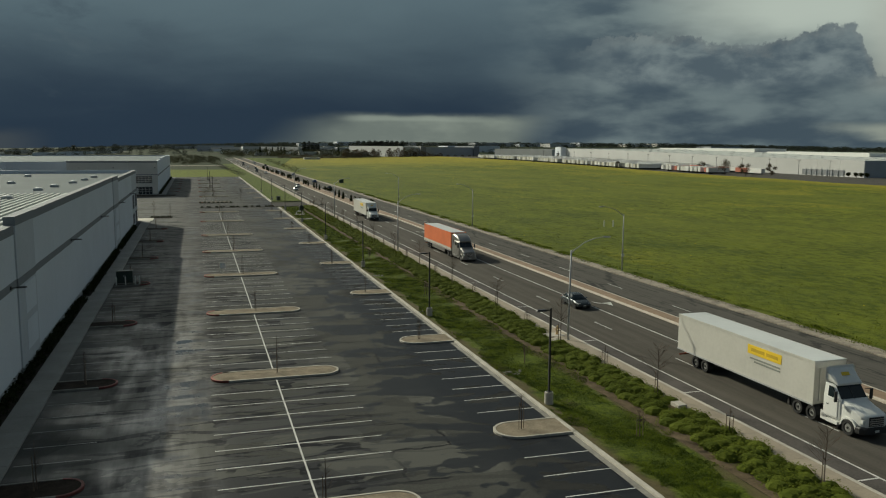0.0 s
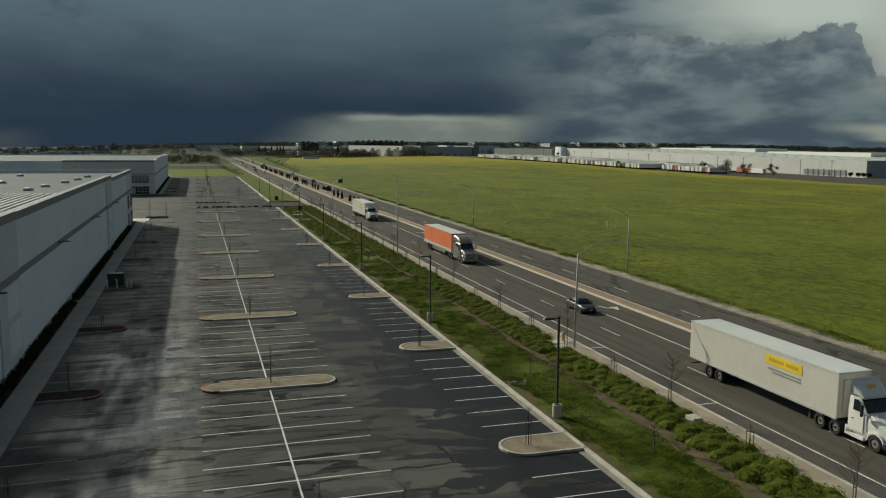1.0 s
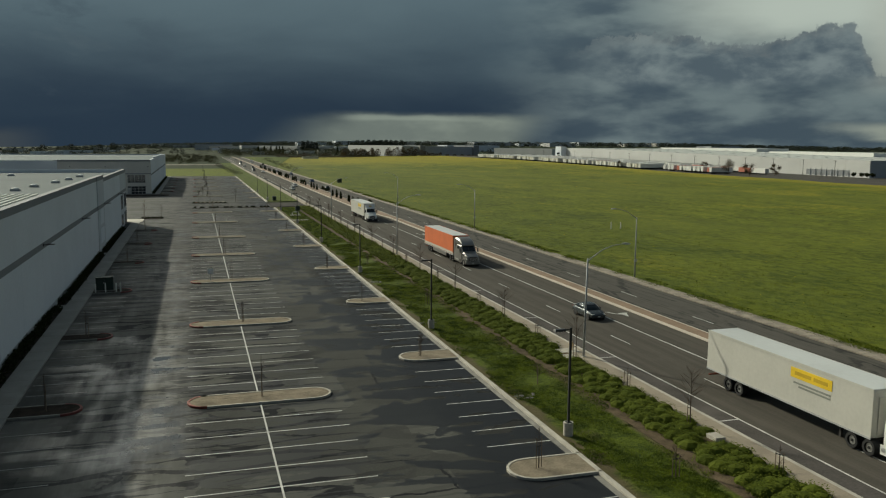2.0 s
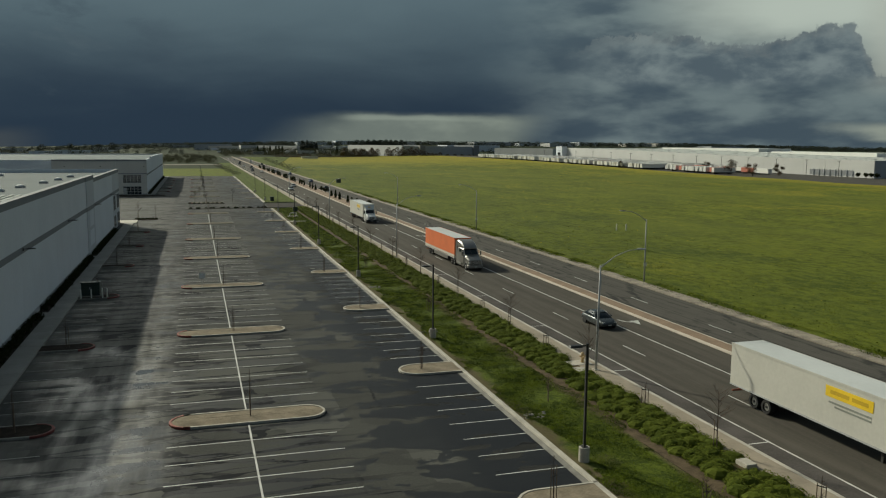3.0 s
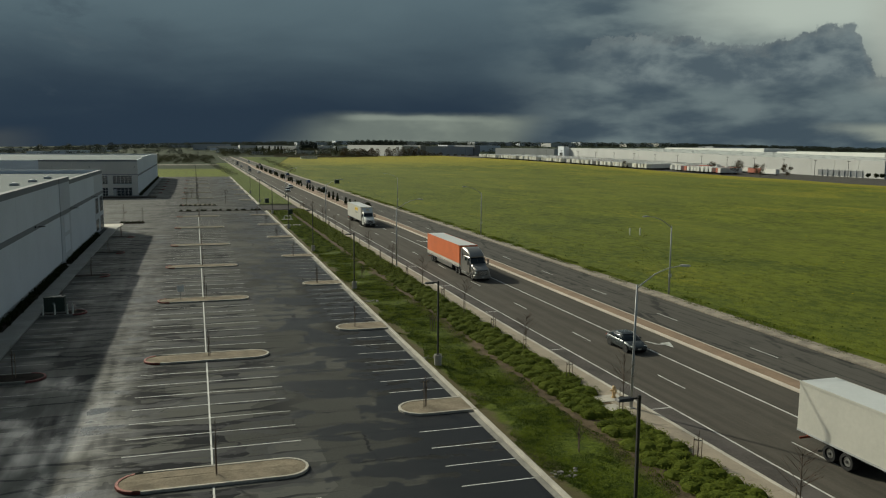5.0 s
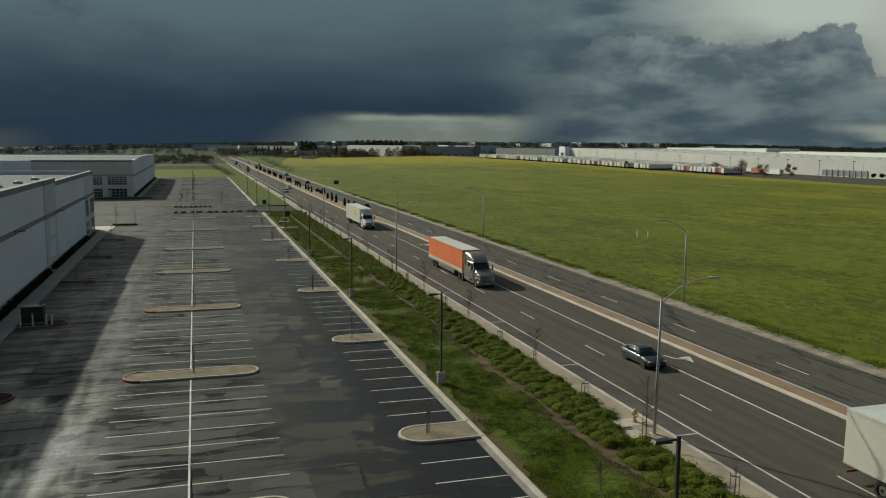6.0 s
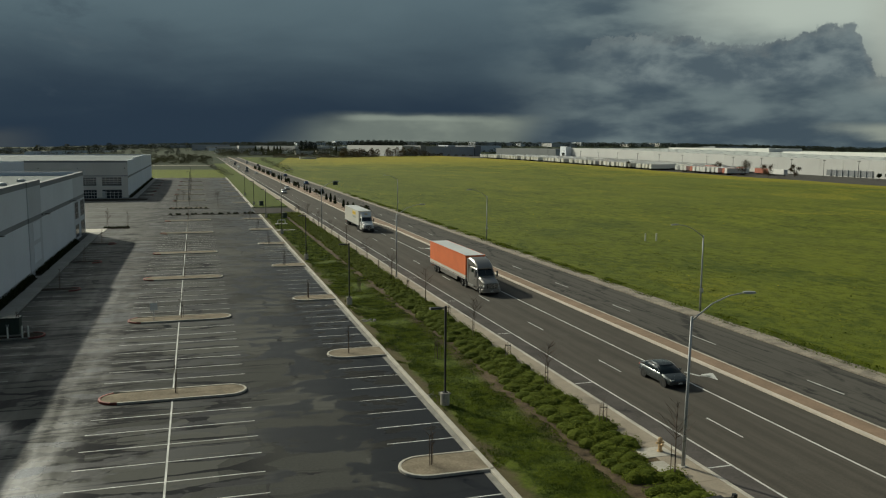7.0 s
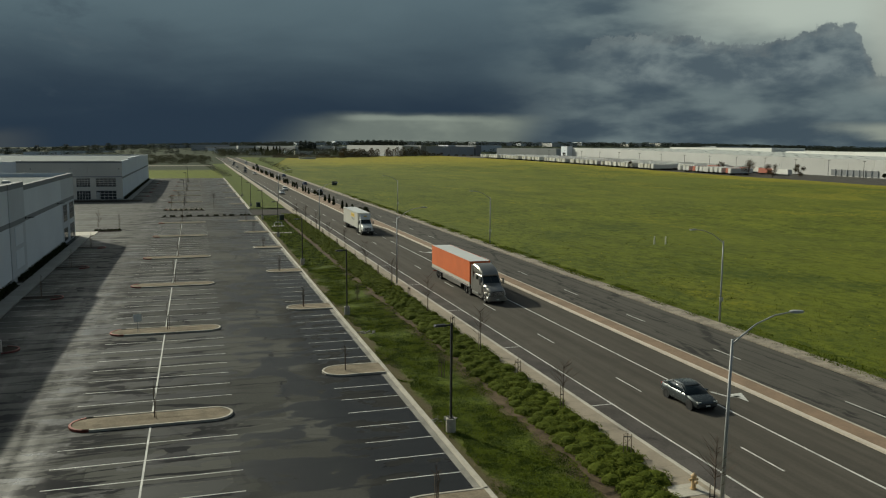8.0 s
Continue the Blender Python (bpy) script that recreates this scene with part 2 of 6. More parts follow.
    dark = (web + web2 * 0.9 + seam * 0.9 + sealer * 0.9).op("MINIMUM", 1.0)
    col = blend(tree, wet * 0.88, base, (0.0155, 0.0168, 0.0190))
    col = blend(tree, dark * 0.95, col, (0.012, 0.013, 0.016))
    feed(tree, bsdf, "Base Color", col)
    # a shallow film of water lies in streaks beside the building
    sheen = noise_of(tree, combine(tree, x * 0.16, y * 0.13, 15.0), 1.0, 5.0, 0.6, 0.5)
    brush = noise_of(tree, combine(tree, x * 0.9, y * 0.12, 5.0), 1.0, 4.0, 0.6)
    film = (sheen * 0.55 + brush * 0.45).step(0.36, 0.70) * (x + wob * 0.6).step(-8.6, -12.4) * (x + wob * 0.6).step(-18.6, -15.5, 0.34, 0.78) * y.step(34.0, 8.0, 0.55, 1.15) * y.step(118.0, 60.0, 0.4, 1.0)
    feed(tree, bsdf, "Roughness", ((grain * 0.12) + (film * -0.58) + (wet * -0.40) + 0.80).op("MAXIMUM", 0.18))
    feed(tree, bsdf, "Specular IOR Level", film * 0.75 + wet * 0.10 + 0.05)
    bumped(tree, bsdf, grain, 0.2, 0.015)
    return mat


def road_asphalt():
    mat, tree, bsdf = material("road_asphalt")
    at = world_pos(tree)
    x, y, _ = xyz_of(tree, at)
    grain = noise_of(tree, at, 7.0, 6.0, 0.7)
    lane = noise_of(tree, combine(tree, x * 0.9, y * 0.030), 1.0, 5.0, 0.6, 0.2)
    track = noise_of(tree, combine(tree, x * 2.1, y * 0.008, 4.0), 1.0, 4.0, 0.6)
    base = blend(tree, (grain * 0.40 + lane * 0.60).step(0.33, 0.67), (0.062, 0.056, 0.047), (0.101, 0.091, 0.076))
    old = x.step(37.6, 38.2)
    base = blend(tree, old * 0.6, base, (0.094, 0.090, 0.080))
    tar = track.step(0.50, 0.66) * (old * 0.36 + 0.10)
    base = blend(tree, tar, base, (0.036, 0.035, 0.033))
    wheel_wear = track.step(0.46, 0.34) * 0.18
    base = blend(tree, wheel_wear, base, (0.115, 0.106, 0.092))
    blot = noise_of(tree, combine(tree, x * 0.55, y * 0.30, 2.0), 1.0, 7.0, 0.68, 0.3)
    base = blend(tree, blot.step(0.52, 0.70) * (old * 0.25 + 0.28), base, (0.040, 0.038, 0.035))
    base = blend(tree, blot.step(0.48, 0.32) * 0.25, base, (0.112, 0.104, 0.090))
    cell = tree.nodes.new("ShaderNodeTexVoronoi")
    cell.feature = "DISTANCE_TO_EDGE"
    cell.inputs["Scale"].default_value = 1.0
    tree.links.new(combine(tree, x * 0.42 + blot * 0.5, y * 0.055 + blot * 0.35).out, cell.inputs["Vector"])
    sealed = Sock(tree, cell.outputs["Distance"]).step(0.050, 0.020) * blot.step(0.40, 0.56) * (old * 0.75)
    base = blend(tree, sealed, base, (0.024, 0.024, 0.024))
    gutter = (x + (blot - 0.5) * 1.1).step(25.25, 24.85)
    base = blend(tree, gutter * 0.80, base, (0.030, 0.026, 0.023))
    feed(tree, bsdf, "Base Color", base)
    feed(tree, bsdf, "Roughness", grain * 0.2 + 0.75)
    feed(tree, bsdf, "Specular IOR Level", 0.1)
    bumped(tree, bsdf, grain, 0.3, 0.02)
    return mat


def field_green():
    """Rough pasture with drifts of yellow flowers."""
    mat, tree, bsdf = material("field_green")
    at = world_pos(tree)
    x, y, _ = xyz_of(tree, at)
    broad = noise_of(tree, combine(tree, x * 0.012, y * 0.007), 1.0, 5.0, 0.6, 0.6)
    tuft = noise_of(tree, combine(tree, x * 0.75, y * 0.40), 1.0, 7.0, 0.75)
    fine = noise_of(tree, at, 3.5, 5.0, 0.7)
    drifts = noise_of(tree, combine(tree, x * 0.10, y * 0.05), 1.0, 6.0, 0.68, 0.4)
    base = blend(tree, (tuft * 0.50 + fine * 0.25 + drifts * 0.25).step(0.41, 0.58), (0.044, 0.062, 0.004), (0.162, 0.180, 0.014))
    base = blend(tree, broad.step(0.42, 0.62) * 0.45, base, (0.135, 0.150, 0.020))
    shade = noise_of(tree, combine(tree, x * 0.06, y * 0.035, 5.0), 1.0, 6.0, 0.66, 0.5).step(0.50, 0.64)
    base = blend(tree, shade * 0.30, base, (0.050, 0.075, 0.014))
    drift = noise_of(tree, combine(tree, x * 0.035, y * 0.016, 2.0), 1.0, 6.0, 0.62, 0.5)
    far = x.step(150.0, 290.0) * 0.55 + y.step(330.0, 700.0) * 0.75
    bloom = (drift + far * 0.14).step(0.54, 0.68) * (fine * 0.5 + tuft * 0.5).step(0.44, 0.60)
    base = blend(tree, bloom * 0.8, base, (0.29, 0.255, 0.014))
    rim = (x + (drift - 0.5) * 60.0).step(262.0, 296.0) + (y + (drift - 0.5) * 160.0).step(560.0, 760.0) * 0.8
    base = blend(tree, rim.op("MINIMUM", 1.0) * (fine * 0.5 + tuft * 0.5).step(0.36, 0.54) * 0.85, base, (0.31, 0.26, 0.014))
    soil = noise_of(tree, combine(tree, x * 0.05, y * 0.03, 9.0), 1.0, 6.0, 0.65).step(0.66, 0.74)
    base = blend(tree, soil * 0.5, base, (0.075, 0.065, 0.030))
    lush = (x + (drift - 0.5) * 50.0).step(135.0, 62.0) * 0.30
    base = blend(tree, lush, base, (0.046, 0.070, 0.006))
    feed(tree, bsdf, "Base Color", base)
    feed(tree, bsdf, "Roughness", 0.95)
    feed(tree, bsdf, "Specular IOR Level", 0.15)
    bumped(tree, bsdf, tuft * 0.4 + fine * 0.6, 0.45, 0.25)
    return mat


def distant_ground():
    mat, tree, bsdf = material("distant_ground")
    at = world_pos(tree)
    x, y, _ = xyz_of(tree, at)
    plots = noise_of(tree, combine(tree, x * 0.003, y * 0.006), 1.0, 3.0, 0.5)
    tuft = noise_of(tree, at, 0.3, 6.0, 0.7)
    base = blend(tree, plots.step(0.40, 0.60), (0.023, 0.038, 0.013), (0.033, 0.042, 0.019))
    base = blend(tree, tuft.step(0.3, 0.7) * 0.5, base, (0.026, 0.036, 0.017))
    near_flower = y.step(404.0, 410.0) * y.step(560.0, 520.0) * x.step(24.0, 16.0) * x.step(-260.0, -120.0)
    base = blend(tree, near_flower * tuft.step(0.30, 0.55) * 0.8, base, (0.160, 0.188, 0.016))
    feed(tree, bsdf, "Base Color", base)
    feed(tree, bsdf, "Roughness", 0.95)
    feed(tree, bsdf, "Specular IOR Level", 0.1)
    bumped(tree, bsdf, tuft, 0.6, 0.4)
    return mat


def verge_grass():
    mat, tree, bsdf = material("verge_grass")
    at = world_pos(tree)
    x, y, _ = xyz_of(tree, at)
    patch = noise_of(tree, at, 0.28, 5.0, 0.6, 0.3)
    clump = noise_of(tree, at, 0.9, 5.0, 0.65, 0.3)
    fine = noise_of(tree, at, 5.0, 5.0, 0.7)
    base = blend(tree, (fine * 0.45 + clump * 0.55).step(0.36, 0.62), (0.030, 0.048, 0.003), (0.100, 0.130, 0.010))
    edge = ((x + (patch - 0.5) * 3.6).step(13.4, 12.5) + (x + (patch - 0.5) * 2.4).step(16.7, 17.4) * 0.85) * y.step(200.0, 176.0)
    worn = (patch.step(0.58, 0.70) * 0.45 + edge).op("MINIMUM", 1.0)
    base = blend(tree, worn * 0.85, base, (0.104, 0.080, 0.045))
    feed(tree, bsdf, "Base Color", base)
    feed(tree, bsdf, "Roughness", 0.95)
    feed(tree, bsdf, "Specular IOR Level", 0.15)
    bumped(tree, bsdf, fine * 0.5 + clump * 0.5, 0.9, 0.25)
    return mat


def leafy(name, dark, light, clump=0.4, size=0.5, thin=0.3):
    mat, tree, bsdf = material(name)
    rnd = Sock(tree, tree.nodes.new("ShaderNodeNewGeometry").outputs["Random Per Island"])
    patch = noise_of(tree, world_pos(tree), size, 4.0, 0.6)
    if clump > 0.4:
        patch = patch.step(0.34, 0.66)
    tint = blend(tree, (rnd * (1 - clump) + patch * clump).step(0.15, 0.8), dark, light)
    feed(tree, bsdf, "Base Color", tint)
    feed(tree, bsdf, "Roughness", 0.85)
    feed(tree, bsdf, "Specular IOR Level", 0.08)
    through_leaf = tree.nodes.new("ShaderNodeBsdfTranslucent")
    tree.links.new(blend(tree, 1.0, tint, (1.0, 0.92, 0.5), "MULTIPLY").out, through_leaf.inputs["Color"])
    both = tree.nodes.new("ShaderNodeMixShader")
    both.inputs["Fac"].default_value = thin
    tree.links.new(bsdf.outputs[0], both.inputs[1])
    tree.links.new(through_leaf.outputs[0], both.inputs[2])
    tree.links.new(both.outputs[0], tree.nodes["Material Output"].inputs["Surface"])
    return mat


def glass(name, tint, rough=0.08):
    mat, tree, bsdf = material(name)
    smear = noise_of(tree, object_pos(tree), 1.5, 3.0)
    feed(tree, bsdf, "Base Color", blend(tree, smear, tone(tint, 0.7), tone(tint, 1.3)))
    feed(tree, bsdf, "Roughness", rough)
    feed(tree, bsdf, "Specular IOR Level", 0.35)
    return mat


M_LOT, M_ROAD, M_FIELD, M_FAR, M_VERGE = lot_asphalt(), road_asphalt(), field_green(), distant_ground(), verge_grass()
M_PAINT = surface("worn_line_paint", (0.50, 0.50, 0.47), 0.35, 0.8, 7.0, 0.7, bump=0.1)
M_PAINT_DIM = surface("faded_line_paint", (0.27, 0.27, 0.25), 0.4, 0.5, 5.0, 0.8, bump=0.1)
M_CONC = surface("kerb_concrete", (0.42, 0.39, 0.33), 0.22, 0.5, 6.0, 0.85, bump=0.2)
M_WALKWAY = surface("pavement_concrete", (0.30, 0.252, 0.188), 0.16, 0.5, 8.0, 0.85, bump=0.2, per_object=0.18)
M_WALKWAY_GREY = surface("walkway_concrete", (0.26, 0.25, 0.225), 0.16, 0.4, 8.0, 0.85, bump=0.2, per_object=0.2)
M_GUTTER = surface("gutter_concrete", (0.205, 0.195, 0.170), 0.32, 0.5, 6.0, 0.85, bump=0.2)
M_LANE = surface("kerbside_asphalt", (0.084, 0.076, 0.070), 0.30, 0.35, 6.0, 0.9, bump=0.2, spec=0.1)
M_RED = surface("red_kerb_paint", (0.27, 0.070, 0.050), 0.3, 1.2, 8.0, 0.7)
M_RED_OLD = surface("dirty_red_kerb_paint", (0.15, 0.035, 0.030), 0.4, 1.2, 8.0, 0.7)
M_SOIL = surface("island_soil", (0.215, 0.180, 0.130), 0.30, 0.9, 7.0, 0.95, bump=0.5, spec=0.1)
M_BARK = surface("bark_mulch", (0.030, 0.023, 0.017), 0.5, 1.5, 9.0, 0.95, bump=0.8, spec=0.1)
M_MULCH = surface("tan_mulch", (0.104, 0.078, 0.048), 0.45, 0.9, 8.0, 0.95, bump=0.7, spec=0.1)
M_MEDIAN_EDGE = surface("pale_median_kerb", (0.54, 0.48, 0.40), 0.15, 0.5, 6.0, 0.85, bump=0.2)
M_STAMPED = surface("tan_median_paving", (0.225, 0.152, 0.098), 0.22, 0.4, 6.0, 0.9, bump=0.3)
M_GRAVEL = surface("gravel_shoulder", (0.245, 0.212, 0.165), 0.42, 0.7, 6.0, 0.95, bump=0.6)
M_WALL = surface("pale_wall_paint", (0.67, 0.71, 0.75), 0.05, 0.12, 3.0, 0.85, bump=0.08, per_object=0.05)
M_WALL_MID = surface("grey_wall_paint", (0.38, 0.40, 0.42), 0.07, 0.15, 3.0, 0.85, bump=0.08)
M_WALL_DARK = surface("dark_grey_band_paint", (0.22, 0.23, 0.24), 0.08, 0.15, 3.0, 0.85, bump=0.08)
M_WALL_SOFT = surface("soft_grey_wall_paint", (0.53, 0.56, 0.59), 0.06, 0.12, 3.0, 0.85, bump=0.08)
M_WALL_TAUPE = surface("taupe_wall_paint", (0.60, 0.58, 0.53), 0.06, 0.12, 3.0, 0.85, bump=0.08)
M_WHITE_WALL = surface("white_wall_paint", (0.55, 0.55, 0.53), 0.05, 0.05, 2.0, 0.85, bump=0.05, per_object=0.05)
M_ROOF = surface("grey_roof_membrane", (0.125, 0.148, 0.150), 0.10, 0.06, 3.0, 0.8, bump=0.1, spec=0.08)
M_ROOF_RIB = surface("white_ribbed_roof", (0.48, 0.50, 0.47), 0.08, 0.2, 3.0, 0.75, bump=0.1, spec=0.1)
M_ROOF_WHITE = surface("white_roof_membrane", (0.185, 0.212, 0.212), 0.10, 0.06, 3.0, 0.8, bump=0.1, spec=0.08)
M_SKYLIGHT = surface("milky_skylight", (0.70, 0.70, 0.66), 0.08, 0.6, 6.0, 0.4)
M_POLE = surface("dark_bronze_paint", (0.022, 0.021, 0.020), 0.3, 0.6, 8.0, 0.45, bump=0.05)
M_GALV = surface("galvanised_steel", (0.40, 0.41, 0.41), 0.18, 0.6, 12.0, 0.6, 0.15, 0.05)
M_TRUCK_WHITE = surface("white_vehicle_paint", (0.72, 0.72, 0.68), 0.05, 0.5, 6.0, 0.32, bump=0.02, at_world=False)
M_TRAILER_WHITE = surface("dusty_white_trailer_skin", (0.53, 0.515, 0.46), 0.07, 0.3, 4.0, 0.5, bump=0.04, at_world=False)
M_TRAILER_ROOF = surface("white_trailer_roof", (0.56, 0.58, 0.57), 0.07, 0.3, 4.0, 0.5, bump=0.04, at_world=False)
M_ORANGE = surface("orange_trailer_skin", (0.66, 0.155, 0.045), 0.10, 0.3, 4.0, 0.5, bump=0.04, at_world=False)
M_CAB_GREY = surface("metallic_grey_vehicle_paint", (0.26, 0.25, 0.23), 0.08, 0.5, 6.0, 0.32, 0.5, 0.02, at_world=False)
M_CAR_DARK = surface("dark_grey_vehicle_paint", (0.070, 0.080, 0.082), 0.08, 0.5, 6.0, 0.25, 0.4, 0.02, at_world=False)
M_CAR_SILVER = surface("silver_vehicle_paint", (0.45, 0.46, 0.46), 0.06, 0.5, 6.0, 0.3, 0.4, 0.02, at_world=False)
M_CAR_BLUE = surface("blue_vehicle_paint", (0.03, 0.07, 0.16), 0.06, 0.5, 6.0, 0.3, 0.3, 0.02, at_world=False)
M_TYRE = surface("tyre_rubber", (0.016, 0.016, 0.016), 0.3, 2.0, 15.0, 0.85, at_world=False)
M_RIM = surface("polished_rim", (0.60, 0.60, 0.58), 0.1, 2.0, 10.0, 0.3, 0.8, 0.02, at_world=False)
M_BLACK = surface("black_plastic", (0.020, 0.020, 0.020), 0.3, 2.0, 12.0, 0.6, at_world=False)
M_CHASSIS = surface("grimy_chassis_steel", (0.035, 0.033, 0.030), 0.3, 1.0, 8.0, 0.7, 0.2, 0.1, at_world=False)
M_RUST = surface("rust_red_steel", (0.22, 0.055, 0.030), 0.3, 1.0, 8.0, 0.8, at_world=False)
M_BRICK = surface("faded_red_trailer_skin", (0.40, 0.115, 0.065), 0.12, 0.3, 4.0, 0.6, at_world=False)
M_YELLOW = surface("yellow_decal", (0.78, 0.53, 0.025), 0.08, 0.6, 6.0, 0.5, at_world=False)
M_DECAL_GREY = surface("grey_decal", (0.24, 0.25, 0.22), 0.12, 0.6, 6.0, 0.6, at_world=False)
M_DECAL_OCHRE = surface("ochre_decal", (0.52, 0.34, 0.02), 0.1, 0.6, 6.0, 0.5, at_world=False)
M_GLASS = glass("dark_window_glass", (0.016, 0.022, 0.026))
M_CARGLASS = glass("vehicle_glass", (0.014, 0.022, 0.026), 0.05)
M_LAMP = glass("lamp_lens", (0.62, 0.62, 0.58), 0.2)
M_AMBER = surface("amber_hydrant_paint", (0.58, 0.40, 0.20), 0.12, 2.0, 12.0, 0.5)
M_UTILITY = surface("green_cabinet_paint", (0.020, 0.036, 0.026), 0.2, 0.8, 9.0, 0.5)
M_BOLLARD = surface("pale_bollard_paint", (0.62, 0.62, 0.56), 0.12, 1.0, 9.0, 0.6)
M_WOOD = surface("stake_wood", (0.17, 0.125, 0.085), 0.3, 2.0, 20.0, 0.9, bump=0.3)
M_BRANCH = surface("bare_bark", (0.105, 0.075, 0.056), 0.3, 2.0, 20.0, 0.9, bump=0.4)
M_ROCK = surface("rip_rap_stone", (0.22, 0.205, 0.175), 0.3, 2.0, 9.0, 0.9, bump=0.5, per_object=0.4)
M_REDSIGN = surface("weathered_sign_back", (0.78, 0.77, 0.73), 0.08, 2.0, 12.0, 0.6)
M_HEDGE = leafy("shrub_leaves", (0.052, 0.073, 0.009), (0.152, 0.180, 0.020))
M_HEDGE_CORE = leafy("shrub_inner_leaves", (0.070, 0.094, 0.012), (0.120, 0.148, 0.020))
M_SHRUB_DARK = leafy("dark_shrub_leaves", (0.012, 0.020, 0.008), (0.040, 0.048, 0.020))
M_BLADE = leafy("grass_blades", (0.028, 0.050, 0.003), (0.124, 0.162, 0.012), 0.62, 0.8)
M_WEED = leafy("pasture_tufts", (0.056, 0.078, 0.005), (0.156, 0.174, 0.012), 0.6, 0.35)
M_RANK = leafy("rank_weeds", (0.034, 0.054, 0.010), (0.090, 0.116, 0.020), 0.5, 0.4)
M_FLOWER = leafy("yellow_blossom", (0.22, 0.20, 0.012), (0.46, 0.37, 0.015))
M_CYPRESS = leafy("cypress_foliage", (0.012, 0.022, 0.009), (0.034, 0.046, 0.018))
M_TWIGS = leafy("leafless_twigs", (0.095, 0.074, 0.054), (0.170, 0.138, 0.098))
# distance haze is put into this leaf colour: paler, bluer and flatter than near foliage
M_WOODS_HAZED = leafy("hazed_far_foliage", (0.026, 0.037, 0.037), (0.050, 0.062, 0.060))
M_THICKET = leafy("leafless_thicket", (0.050, 0.042, 0.033), (0.115, 0.094, 0.070))
M_SCRUB = leafy("scrub_foliage", (0.036, 0.044, 0.029), (0.068, 0.074, 0.048))


# ---- mesh tools ----
class Shape:
    """Points and faces of one mesh."""

    def __init__(self):
        self.v, self.f = [], []

    def add(self, pts, faces):
        n = len(self.v)
        self.v.extend(tuple(p) for p in pts)
        self.f.extend(tuple(i + n for i in face) for face in faces)
        return self

    def box(self, x0, x1, y0, y1, z0, z1):
        return self.loft([[(x0, y0, z0), (x1, y0, z0), (x1, y1, z0), (x0, y1, z0)], [(x0, y0, z1), (x1, y0, z1), (x1, y1, z1), (x0, y1, z1)]])

    def loft(self, rings, caps=True):
        n, k = len(rings[0]), len(rings)
        faces = [(r * n + i, r * n + (i + 1) % n, (r + 1) * n + (i + 1) % n, (r + 1) * n + i) for r in range(k - 1) for i in range(n)]
        if caps:
            faces += [tuple(reversed(range(n))), tuple((k - 1) * n + i for i in range(n))]
        return self.add([p for ring in rings for p in ring], faces)

    def prism(self, outline, z0, z1):
        return self.loft([[(x, y, z0) for x, y in outline], [(x, y, z1) for x, y in outline]])

    def tube(self, path, radii, sides=6):
        rings, path = [], [Vector(p) for p in path]
        for i, p in enumerate(path):
            way = (path[min(i + 1, len(path) - 1)] - path[max(i - 1, 0)]).normalized()
            a = way.cross(Vector((0, 0, 1)) if abs(way.z) < 0.9 else Vector((1, 0, 0))).normalized()
            b = way.cross(a)
            r = radii[i] if isinstance(radii, (list, tuple)) else radii
            rings.append([p + a * r * math.cos(t) + b * r * math.sin(t) for t in (2 * math.pi * s / sides for s in range(sides))])
        return self.loft(rings)

    def disc_x(self, x0, x1, y, z, r, sides=20, r1=None):
        """A drum whose axis runs along x."""
        ring = lambda x, rr: [(x, y + rr * math.cos(t), z + rr * math.sin(t)) for t in (2 * math.pi * s / sides for s in range(sides))]
        return self.loft([ring(x0, r), ring(x1, r1 or r)])

    def mesh(self, name, bevel=0.0, smooth=False):
        me = bpy.data.meshes.new(name)
        me.from_pydata([tuple(p) for p in self.v], [], self.f)
        bm = bmesh.new()
        bm.from_mesh(me)
        bmesh.ops.recalc_face_normals(bm, faces=bm.faces[:])
        if bevel:
            sharp = [e for e in bm.edges if len(e.link_faces) == 2 and e.calc_face_angle(0) > 0.5]
            bmesh.ops.bevel(bm, geom=sharp, offset=bevel, segments=2, affect="EDGES", profile=0.6, clamp_overlap=True)
        bm.to_mesh(me)
        bm.free()
        if smooth:
            me.polygons.foreach_set("use_smooth", [True] * len(me.polygons))
        return me


def mesh_object(name, shape, mat, bevel=0.0, smooth=False):
    me = shape if isinstance(shape, bpy.types.Mesh) else shape.mesh(name, bevel, smooth)
    if not me.materials:
        me.materials.append(mat)
    return new(name, me)


def part(name, shape, mat, parent, label="", bevel=0.0, smooth=False):
    ob = mesh_object(name, shape, mat, bevel, smooth)
    ob.parent = parent
    return tagged(ob, label) if label else ob


def setting(name, shape, mat, label, category, bevel=0.0):
    return tagged(mesh_object(name, shape, mat, bevel), label, category, kind="structure")


def thing(name, label, category, at=None, group=""):
    ob = new(name)
    if at is not None:
        ob.matrix_basis = at
    return tagged(ob, label, category, group)


